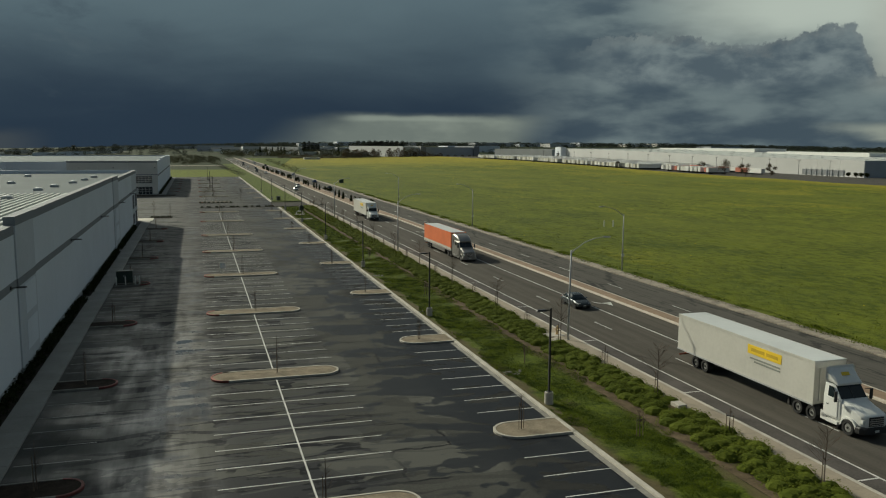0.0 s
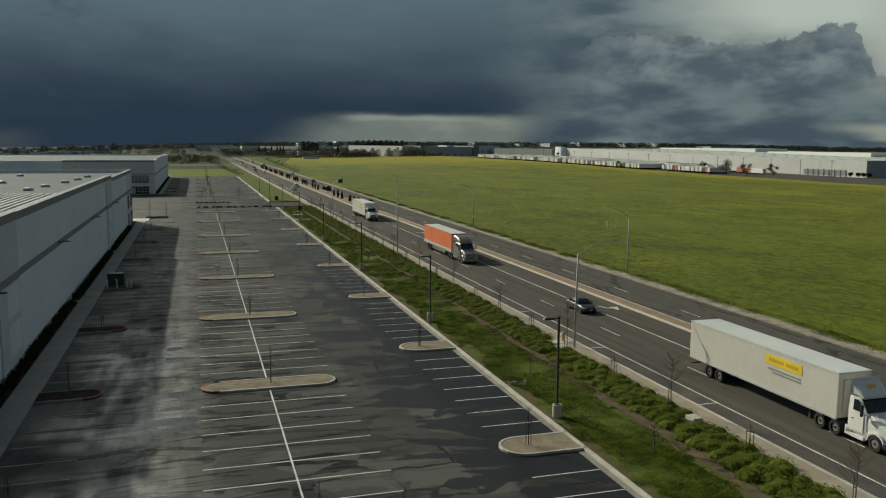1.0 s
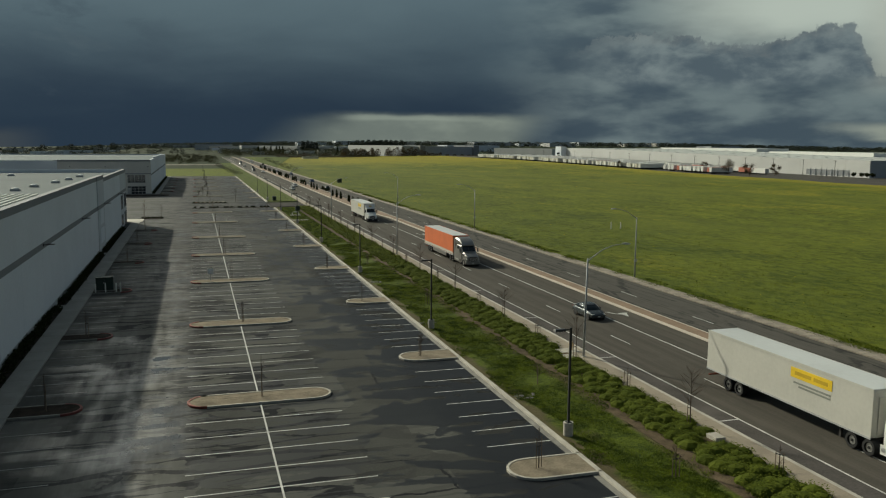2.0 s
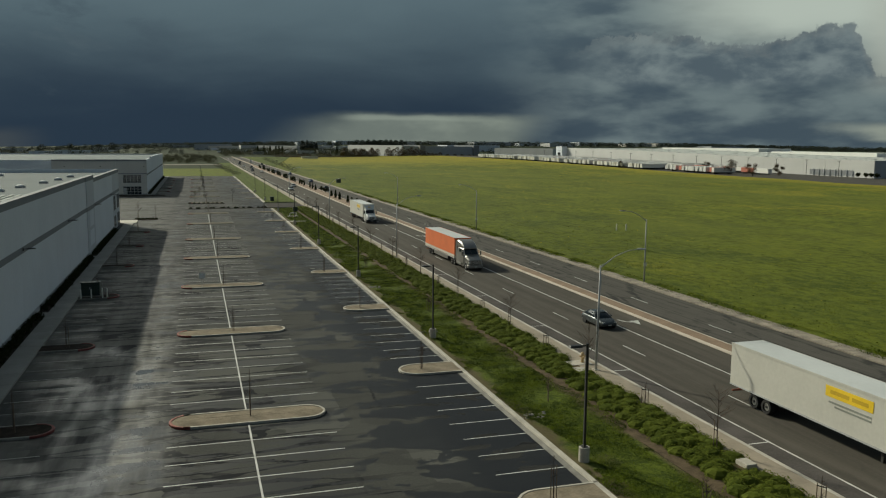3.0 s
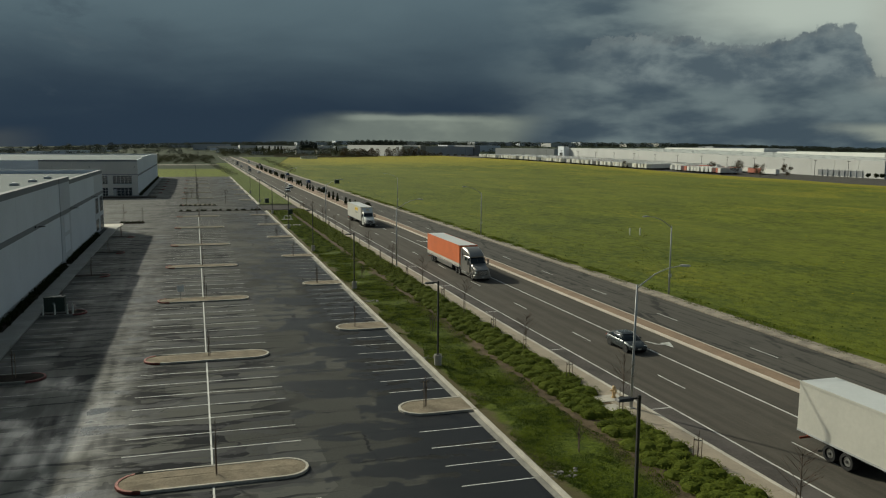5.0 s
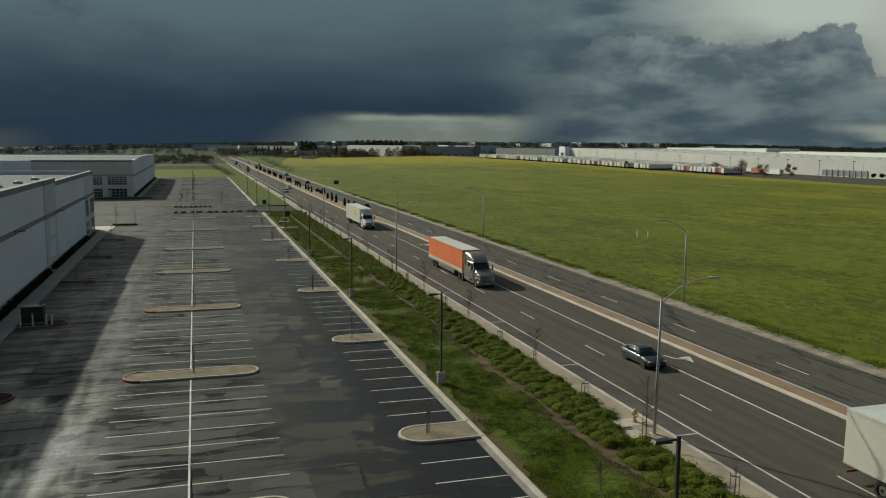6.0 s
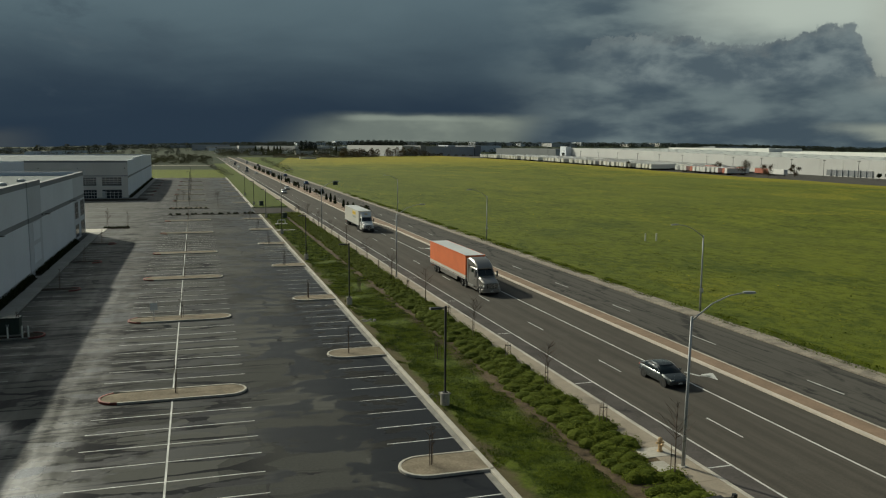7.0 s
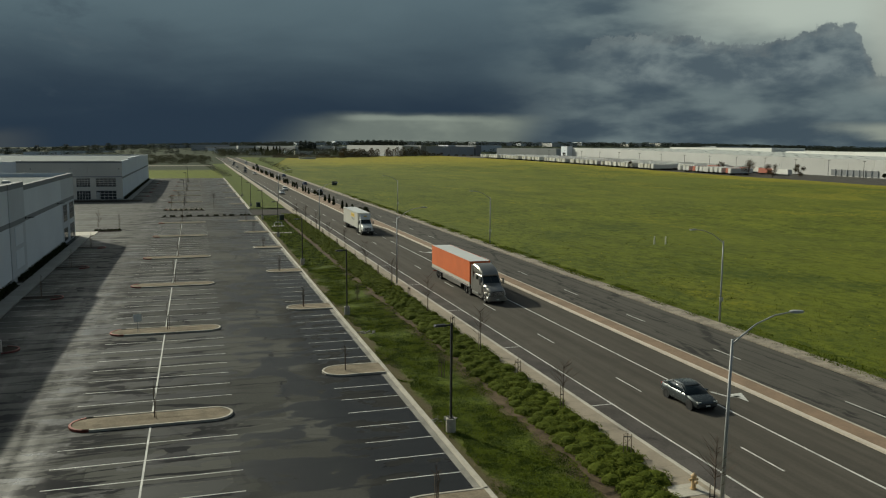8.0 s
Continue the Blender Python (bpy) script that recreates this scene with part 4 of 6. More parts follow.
# ---- near building ----
def wall_lamp(y, z, x=-24.28):
    ob = thing("wall_lamp", "small dark wall lamp on a short arm", "lamp", pose(x, y, z), "wall lamps")
    part("bracket", Shape().box(0, 0.10, -0.12, 0.12, -0.14, 0.14), M_BLACK, ob, bevel=0.02)
    part("arm", Shape().tube([(0.05, 0, 0), (0.5, 0, 0.06)], 0.035, 6), M_BLACK, ob)
    part("head", Shape().loft([[(0.4, -0.2, 0.0), (1.15, -0.2, 0.04), (1.15, 0.2, 0.04), (0.4, 0.2, 0.0)], [(0.45, -0.14, 0.13), (1.1, -0.14, 0.10), (1.1, 0.14, 0.10), (0.45, 0.14, 0.13)]]), M_BLACK, ob, bevel=0.02)
    part("lens", Shape().box(0.55, 1.05, -0.12, 0.12, -0.012, 0.012), M_LAMP, ob)
    return ob


WX = -24.3
near_building = thing("warehouse", "long low grey concrete-panel warehouse with dark bands and pale roof", "building")


def wall_stack(parent, y0, y1, top, main, proud=0.0, inner=-25.0):
    """One tilt-up panel: plinth, lower and upper wall, band and parapet, with a joint on each side."""
    a, b, x = y0 + 0.02, y1 - 0.02, WX + proud
    for name, z0, z1, mat, dx in (("plinth", 0.0, 0.75, M_WALL_MID, 0.0), ("wall_panel", 0.75, 7.2, main, 0.0), ("band", 7.2, 7.82, M_WALL_DARK, 0.015),
                                  ("wall_panel", 7.82, top - 0.70, main, 0.0), ("parapet_band", top - 0.70, top, M_WALL_DARK, 0.02)):
        part(name, Shape().box(inner, x + dx, a, b, z0, z1), mat, parent)


SPLITS = [-140, -128, -116, -104, -92, -80, -68, -56, -44, -32, -20, -7.5, 4.8]
for a, b in zip(SPLITS, SPLITS[1:]):
    wall_stack(near_building, a, b, 12.0, M_WALL)
wall_stack(near_building, 4.8, 12.2, 12.65, M_WALL_SOFT, 0.12)
for a, b in zip([12.2, 22.5, 33, 43.5, 54, 64, 74], [22.5, 33, 43.5, 54, 64, 74, 83.5]):
    wall_stack(near_building, a, b, 12.55, M_WALL)
wall_stack(near_building, 83.5, 93.0, 12.55, M_WALL_SOFT, 0.10)
for a, b in ((93.0, 104.5), (104.5, 116), (116, 125.5)):
    wall_stack(near_building, a, b, 12.05, M_WALL)
wall_stack(near_building, 125.5, 140.5, 12.05, M_WALL_SOFT, 0.0)
# pale insets in the two grey bays
for y0, y1 in ((7.2, 11.6), (86.0, 91.0)):
    for z0, z1 in ((1.6, 4.0), (4.6, 7.0)):
        part("wall_inset", Shape().box(WX + 0.05, WX + 0.16, y0, y1, z0, z1), M_WALL, near_building, bevel=0.02)
part("gable_wall", Shape().box(-150, -25.0, 139.9, 140.5, 0, 12.05), M_WALL, near_building)
part("gable_wall", Shape().box(-150, -25.0, -140, -139.4, 0, 12.0), M_WALL, near_building)
part("back_wall", Shape().box(-150.6, -150, -140, 140.5, 0, 12.0), M_WALL, near_building)
part("roof", Shape().box(-150, -25.0, 58.5, 139.9, 10.8, 11.30), M_ROOF, near_building, "smooth grey roof membrane")
part("ribbed_roof", Shape().box(-150, -25.0, -139.4, 58.5, 10.8, 11.28), M_ROOF_RIB, near_building, "white ribbed metal roofing")
rib = Shape().prism([(-0.16, -139.3), (0.16, -139.3), (0.16, 58.4), (-0.16, 58.4)], 11.27, 11.46).mesh("roof_rib")
for k in range(80):
    ob = part("roof_rib", rib, M_ROOF_RIB, near_building)
    ob.location.x = -26.2 - 0.85 * k


def window_bank(parent, x, y0, y1, z0, z1, cols, rows, along="y", name="window", bars=M_WHITE_WALL):
    """Recessed dark glazing with pale bars; along y on a wall facing +x, or along x on a wall facing -y."""
    def place(a0, a1, d0, d1, z0, z1):
        return Shape().box(x + d0, x + d1, a0, a1, z0, z1) if along == "y" else Shape().box(a0, a1, x - d1, x - d0, z0, z1)
    win = part(name, place(y0, y1, -0.20, 0.012, z0, z1), M_GLASS, parent, "dark multi-pane window")
    for k in range(cols + 1):
        c = y0 + (y1 - y0) * k / cols
        part("mullion", place(c - 0.05, c + 0.05, 0.0, 0.05, z0, z1), bars, win)
    for k in range(rows + 1):
        c = z0 + (z1 - z0) * k / rows
        part("transom", place(y0, y1, 0.0, 0.04, c - 0.05, c + 0.05), bars, win)
    return win


window_bank(near_building, WX, 127.0, 131.0, 3.9, 6.8, 3, 3, bars=M_WALL_DARK)
window_bank(near_building, WX, 134.2, 139.3, 3.9, 6.8, 4, 3, bars=M_WALL_DARK)
window_bank(near_building, WX, 127.0, 131.0, 0.5, 2.7, 3, 2, bars=M_WALL_DARK)
window_bank(near_building, WX, 134.2, 139.3, 0.15, 2.9, 4, 2, bars=M_WALL_DARK)
for y, z in ((-28.0, 7.5), (2.4, 7.5), (33.7, 7.6), (64.1, 7.6), (93.6, 7.6), (121.0, 7.6)):
    wall_lamp(y, z)


def skylight(x, y, z=11.30, s=0.48):
    ob = thing("skylight", "milky domed skylight on the roof", "skylight", pose(x, y, z), "roof skylights")
    part("kerb_frame", Shape().box(-1.3 * s, 1.3 * s, -0.8 * s, 0.8 * s, 0, 0.25), M_GALV, ob)
    part("dome", Shape().loft([[(-1.2 * s * k, -0.7 * s * k, h), (1.2 * s * k, -0.7 * s * k, h), (1.2 * s * k, 0.7 * s * k, h), (-1.2 * s * k, 0.7 * s * k, h)] for k, h in ((1.0, 0.25), (0.92, 0.36), (0.65, 0.46), (0.2, 0.50))]), M_SKYLIGHT, ob, smooth=True)
    return ob


for x, y in ((-33.0, 67.5), (-32.3, 77.5), (-31.3, 90.5), (-30.8, 102.0), (-30.6, 115.0), (-41.0, 90.5), (-50.0, 108.0), (-44.0, 122.0), (-56.0, 78.0)):
    skylight(x, y)
for x, y in ((-33.0, 47.0), (-42.0, 30.0), (-33.5, 22.0)):
    skylight(x, y, 11.40)

# ---- far building across the drive ----
far_building = thing("office_warehouse", "taupe concrete-panel warehouse with corner windows and white roof", "building")
FY, FXE = 247.0, -24.0
BAYS = [(247.3, 280, 12.0), (280, 318, 12.5), (318, 360, 12.5), (360, 399, 12.0)]
for y0, y1, top in BAYS:
    for name, z0, z1, mat in (("plinth", 0, 0.8, M_WALL_DARK), ("wall_panel", 0.8, 6.5, M_WALL), ("band", 6.5, 7.1, M_WALL_DARK), ("wall_panel", 7.1, top, M_WALL)):
        part(name, Shape().box(FXE - 0.6, FXE + (0.02 if name == "band" else 0), y0 + 0.03, y1 - 0.03, z0, z1), mat, far_building)
for x0, x1 in ((-54, -44), (-44, -34), (-34, -24.0)):
    for name, z0, z1, mat in (("plinth", 0, 0.3, M_WALL_MID), ("wall_panel", 0.3, 7.0, M_WALL_TAUPE), ("band", 7.0, 7.3, M_WALL_DARK), ("wall_panel", 7.3, 11.4, M_WALL_TAUPE), ("parapet_band", 11.4, 12.0, M_WALL_DARK)):
        part(name, Shape().box(x0 + 0.02, x1 - 0.02, FY - (0.03 if "band" in name else 0), FY + 0.6, z0, z1), mat, far_building)
for x0, x1 in ((-75, -54), (-100, -75), (-130, -100), (-160, -130)):
    part("wall_panel", Shape().box(x0 + 0.03, x1 - 0.03, 256, 256.6, 0, 11.6), M_WALL, far_building)
part("side_wall", Shape().box(-54.6, -54.0, FY + 0.6, 256, 0, 11.9), M_WALL, far_building)
part("back_wall", Shape().box(-160, FXE - 0.6, 398.4, 399, 0, 11.9), M_WALL, far_building)
part("west_wall", Shape().box(-160.6, -160, 256, 399, 0, 11.6), M_WALL, far_building)
part("roof", Shape().box(-160, FXE - 0.6, 256.6, 398.4, 10.9, 11.45), M_ROOF_WHITE, far_building, "white roof membrane")
part("roof", Shape().box(-54, FXE - 0.6, FY + 0.6, 256.6, 10.9, 11.45), M_ROOF_WHITE, far_building, "white roof membrane")
for x0, x1 in ((-51.5, -47), (-44.6, -40.2), (-37.4, -33.4), (-31.8, -25.9)):
    window_bank(far_building, FY, x0, x1, 4.0, 6.7, 5, 4, "x")
    window_bank(far_building, FY, x0, x1, 0.05, 2.8, 5, 3, "x")
part("entrance_door", Shape().box(-31.7, -30.8, FY - 0.09, FY - 0.02, 0.05, 2.3), M_GALV, far_building, "pale door beside the lower window")
setting("far_walkway", Shape().box(-23.0, -21.4, 244, 399, -0.3, 0.13).box(-56, -23.0, 243.5, 246.4, -0.3, 0.13), M_WALKWAY_GREY, "concrete walkway round the far building", "walkway")
setting("far_bed", Shape().box(-24.0, -23.0, 247, 399, -0.3, 0.10).box(-40, -18, 236.5, 243.0, -0.3, 0.12), M_BARK, "dark planting bed beside the far building", "planting bed")
for k in range(34):
    copy_thing(wall_shrub, pose(-23.5, 249 + 4.3 * k, 0.08, 0, 0, 53 * k))
for k, x in enumerate((-50.0, -38.8, -24.9)):
    wall_lamp(0, 0).matrix_basis = pose(x, FY - 0.02, 9.6, 0, 0, -90)

# ---- lamps and street furniture ----
def lot_lamp():
    ob = thing("lot_lamp", "dark square lamp post on a round concrete footing", "street lamp", None, "lot lamps")
    ring = [(0.31 * math.cos(t), 0.31 * math.sin(t)) for t in (2 * math.pi * s / 18 for s in range(18))]
    part("footing", Shape().loft([[(x, y, -0.3) for x, y in ring], [(x, y, 0.88) for x, y in ring], [(x * 0.94, y * 0.94, 0.92) for x, y in ring]]), M_CONC, ob)
    part("base_plate", Shape().box(-0.17, 0.17, -0.17, 0.17, 0.92, 0.96), M_POLE, ob)
    part("pole", Shape().box(-0.065, 0.065, -0.065, 0.065, 0.95, 6.95), M_POLE, ob, bevel=0.012)
    part("arm", Shape().box(-0.42, 0.0, -0.03, 0.03, 6.78, 6.86), M_POLE, ob)
    head = part("head", Shape().loft([[(-1.12, -0.19, 6.76), (-0.36, -0.19, 6.76), (-0.36, 0.19, 6.76), (-1.12, 0.19, 6.76)], [(-1.06, -0.15, 6.88), (-0.40, -0.15, 6.90), (-0.40, 0.15, 6.90), (-1.06, 0.15, 6.88)]]), M_POLE, ob, bevel=0.015)
    part("lens", Shape().box(-1.02, -0.5, -0.13, 0.13, 6.745, 6.762), M_LAMP, head)
    return ob


LAMPS = [-12.9, 18.2, 54.6, 91.5, 128.4, 166.0]
post = lot_lamp()
post.matrix_basis = pose(12.75, LAMPS[0], 0.05)
for y in (-46.0, *LAMPS[1:], 208.0, 252.0):
    copy_thing(post, pose(12.75, y, 0.05))
for y in (230.0, 292.0, 362.0):
    copy_thing(post, pose(-5.4, y, 0.0))


def street_light():
    ob = thing("street_light", "tall galvanised street light with a curved arm", "street lamp", None, "street lights")
    part("base", Shape().box(-0.22, 0.22, -0.22, 0.22, 0.0, 0.06), M_CONC, ob)
    part("pole", Shape().tube([(0, 0, 0.05), (0, 0, 4.0), (0, 0, 8.5)], [0.11, 0.09, 0.065], 10), M_GALV, ob, smooth=True)
    part("hand_hole_cover", Shape().box(-0.05, 0.05, -0.13, -0.10, 0.5, 0.75), M_GALV, ob)
    part("arm", Shape().tube([(0, 0, 8.25), (0.5, 0, 8.65), (1.3, 0, 9.2), (2.3, 0, 9.58), (3.3, 0, 9.72)], [0.045, 0.042, 0.038, 0.035, 0.032], 7), M_GALV, ob, smooth=True)
    part("brace", Shape().tube([(0, 0, 8.48), (0.7, 0, 8.72)], 0.02, 5), M_GALV, ob)
    head = part("head", Shape().loft([[(3.2, -0.06, 9.68), (3.2, 0.06, 9.68), (3.2, 0.06, 9.78), (3.2, -0.06, 9.78)], [(3.45, -0.15, 9.66), (3.45, 0.15, 9.66), (3.45, 0.12, 9.80), (3.45, -0.12, 9.80)], [(3.95, -0.13, 9.69), (3.95, 0.13, 9.69), (3.95, 0.10, 9.76), (3.95, -0.10, 9.76)]]), M_GALV, ob)
    part("lens", Shape().box(3.48, 3.88, -0.10, 0.10, 9.645, 9.668), M_LAMP, head)
    return ob


light = street_light()
light.matrix_basis = pose(22.3, 4.1, 0.13, 0, 0.9, 0)
for y in (71.5, 139.0, 225.0):
    copy_thing(light, pose(22.2, y, 0.13))
for y in (41.4, 109.5, 180.0):
    ob = copy_thing(light, pose(48.7, y, -0.15, 0, 0, 180))
    part("sign_plate", Shape().box(-0.22, 0.22, 0.10, 0.125, 2.3, 2.75), M_BOLLARD, ob, "small pale plate on the pole")


def hydrant(x, y):
    pad = thing("utility_pad", "square concrete pad among the shrubs", "pavement", pose(x, y, 0.0))
    part("slab", Shape().box(-1.3, 0.6, -0.7, 0.7, 0.0, 0.17), M_CONC, pad, bevel=0.02)
    ob = thing("fire_hydrant", "amber fire hydrant on a concrete pad", "hydrant", pose(x, y, 0.17))
    part("flange", Shape().tube([(0, 0, 0), (0, 0, 0.06)], 0.18, 14), M_AMBER, ob)
    part("barrel", Shape().tube([(0, 0, 0.05), (0, 0, 0.62), (0, 0, 0.72)], [0.12, 0.12, 0.15], 14), M_AMBER, ob)
    part("bonnet", Shape().tube([(0, 0, 0.72), (0, 0, 0.80), (0, 0, 0.86)], [0.15, 0.11, 0.04], 14), M_AMBER, ob)
    part("outlet", Shape().tube([(-0.26, 0, 0.52), (-0.1, 0, 0.52)], 0.065, 10), M_AMBER, ob)
    part("outlet", Shape().tube([(0.1, 0, 0.52), (0.24, 0, 0.52)], 0.065, 10), M_AMBER, ob)
    part("outlet", Shape().tube([(0, -0.27, 0.45), (0, -0.1, 0.45)], 0.085, 10), M_AMBER, ob)


hydrant(22.25, 6.4)
tagged(mesh_object("utility_box_lid", Shape().box(20.6, 21.6, 3.6, 5.0, 0.0, 0.22), M_CONC, 0.03), "flat concrete utility slab beside the street light", "utility box")
tagged(mesh_object("utility_box_lid", Shape().box(20.9, 21.6, -16.6, -15.6, 0.0, 0.40), M_CONC, 0.03), "pale utility lid among the shrubs", "utility box")


def transformer(x, y):
    ob = thing("transformer_cabinet", "dark green transformer cabinet on a pad", "utility cabinet", pose(x, y, 0.12))
    part("pad", Shape().box(-1.2, 1.2, -0.6, 1.0, -0.02, 0.10), M_GUTTER, ob)
    part("body", Shape().box(-1.0, 1.0, -0.3, 0.85, 0.10, 1.60), M_UTILITY, ob, bevel=0.03)
    for s in (-1, 1):
        d = part("door", Shape().box(min(0.02 * s, 0.97 * s), max(0.02 * s, 0.97 * s), -0.36, -0.30, 0.2, 1.5), M_UTILITY, ob, bevel=0.02)
        part("handle", Shape().box(0.08 * s - 0.03, 0.08 * s + 0.03, -0.40, -0.36, 0.9, 1.1), M_GALV, d)
    part("hood", Shape().box(-1.05, 1.05, -0.42, 0.90, 1.60, 1.68), M_UTILITY, ob, bevel=0.02)


transformer(-20.1, 48.3)
bollard = thing("bollard", "pale steel bollard guarding the cabinet", "bollard", pose(-21.0, 46.9, 0.1), "cabinet bollards")
part("post", Shape().tube([(0, 0, -0.1), (0, 0, 1.05), (0, 0, 1.12)], [0.075, 0.075, 0.02], 12), M_BOLLARD, bollard)
for x in (-19.9, -18.7, -18.2):
    copy_thing(bollard, pose(x, 46.95, 0.1))


def lot_sign(x, y):
    ob = thing("sign_board", "grey sign board on a thin post", "sign", pose(x, y, 0.11, 0, 0, 8))
    part("post", Shape().tube([(0, 0.02, 0), (0, 0.02, 1.74)], 0.03, 8), M_GALV, ob)
    board = part("board", Shape().box(-0.36, 0.36, -0.02, 0.005, 1.05, 1.75), M_REDSIGN, ob, bevel=0.004)
    part("top_edge", Shape().box(-0.36, 0.36, -0.03, 0.01, 1.75, 1.79), M_BOLLARD, board)


lot_sign(-7.6, 51.6)

# curb inlet stones
def stones(x, y, seed):
    ob = thing("stone_pile", "spread of pale rip-rap stones at a kerb inlet", "stones", pose(x, y, 0.02))
    rng = random.Random(seed)
    for k in range(26):
        bm = bmesh.new()
        bmesh.ops.create_icosphere(bm, subdivisions=1, radius=rng.uniform(0.07, 0.16))
        for v in bm.verts:
            v.co *= rng.uniform(0.75, 1.2)
            v.co.z *= 0.6
        me = bpy.data.meshes.new("stone")
        bm.to_mesh(me)
        bm.free()
        st = part("stone", me, M_ROCK, ob)
        st.location = (rng.uniform(-0.1, 1.7), rng.uniform(-0.55, 0.55), 0.03 + rng.uniform(0, 0.08))


stones(12.3, 20.6, 1)
stones(12.3, -4.9, 2)
stones(12.3, 46.0, 3)

def backflow_valve(x, y):
    """A pipe loop on a concrete pad with a pale cover."""
    ob = thing("backflow_valve", "pale pipe valve assembly on a concrete pad", "utility valve", pose(x, y, 0.1))
    part("pad", Shape().box(-1.3, 1.3, -0.6, 0.6, -0.1, 0.12), M_CONC, ob, bevel=0.02)
    part("pipe", Shape().tube([(-0.8, 0, 0.1), (-0.8, 0, 0.75), (-0.65, 0, 0.9), (0.65, 0, 0.9), (0.8, 0, 0.75), (0.8, 0, 0.1)], 0.09, 8), M_BOLLARD, ob)
    part("valve_body", Shape().tube([(-0.25, 0, 0.9), (0.0, 0, 0.9), (0.25, 0, 0.9)], [0.13, 0.2, 0.13], 10), M_BOLLARD, ob)
    part("hand_wheel", Shape().tube([(0, 0, 1.1), (0, 0, 1.14)], 0.16, 12), M_BLACK, ob)


backflow_valve(14.7, 148.8)
verge_cab = thing("utility_cabinet", "dark green utility cabinet on the verge", "utility cabinet", pose(16.9, 163.0, 0.08))
part("body", Shape().box(-0.55, 0.55, -0.4, 0.4, 0, 1.25), M_UTILITY, verge_cab, bevel=0.03)
part("lid", Shape().box(-0.6, 0.6, -0.45, 0.45, 1.25, 1.33), M_UTILITY, verge_cab, bevel=0.02)
copy_thing(verge_cab, pose(14.6, 205.0, 0.08, 0, 0, 12))
setting("verge_path", Shape().box(12.15, 16.6, 134.9, 136.3, -0.1, 0.16), M_CONC, "short concrete path across the verge", "path")

post_ob = thing("marker_post", "white marker post in the pasture", "post", pose(77.0, 100.5, 0.1), "marker posts")
part("shaft", Shape().box(-0.09, 0.09, -0.09, 0.09, 0.0, 1.35), M_BOLLARD, post_ob, bevel=0.02)
part("cap", Shape().box(-0.12, 0.12, -0.12, 0.12, 1.35, 1.41), M_BOLLARD, post_ob)
copy_thing(post_ob, pose(79.0, 100.0, 0.1))
cab = thing("field_cabinet", "dark green cabinet standing in the pasture", "utility cabinet", pose(54.5, 318.0, 0.1))
part("body", Shape().box(-1.0, 1.0, -0.7, 0.7, 0, 1.7), M_UTILITY, cab, bevel=0.05)
part("lid", Shape().box(-1.07, 1.07, -0.77, 0.77, 1.7, 1.8), M_UTILITY, cab, bevel=0.03)

# ---- vehicles (fronts towards -y) ----
def ring_xz(y, hw, z0, z1, c=0.12, top=None):
    """A rounded cross-section at y; top is the half width of its upper edge."""
    t = hw if top is None else top
    return [(-hw + c, y, z0), (hw - c, y, z0), (hw, y, z0 + c), (hw, y, z0 * 0.4 + z1 * 0.6), (t, y, z1 - c), (t - c, y, z1), (-t + c, y, z1), (-t, y, z1 - c), (-hw, y, z0 * 0.4 + z1 * 0.6), (-hw, y, z0 + c)]


def wheel(parent, x, y, r, w, rim=M_RIM):
    s = 1 if x > 0 else -1
    hub = part("wheel", Shape().disc_x(x - w / 2 * s * 0.8, x + w / 2 * s * 0.9, y, r, r * 0.18, 10), M_BLACK, parent)
    ty = Shape()
    prof = [(-0.5, 0.62), (-0.5, 0.93), (-0.38, 1.0), (0.38, 1.0), (0.5, 0.93), (0.5, 0.62)]
    n = 22
    rings = [[(x + dx * w, y + r * k * math.cos(t), r + r * k * math.sin(t)) for dx, k in prof] for t in (2 * math.pi * i / n for i in range(n + 1))]
    ty.loft(rings, False)
    part("tyre", ty, M_TYRE, hub, smooth=False)
    part("rim", Shape().disc_x(x - w * 0.3 * s, x + w * 0.36 * s, y, r, r * 0.63, 18, r * 0.52), rim, hub)


def slab(a, b, c, d, thick):
    """A thin pane through four corners."""
    a, b, c, d = (Vector(p) for p in (a, b, c, d))
    nrm = (b - a).cross(d - a).normalized() * thick
    return Shape().loft([[a, b, c, d], [a + nrm, b + nrm, c + nrm, d + nrm]])


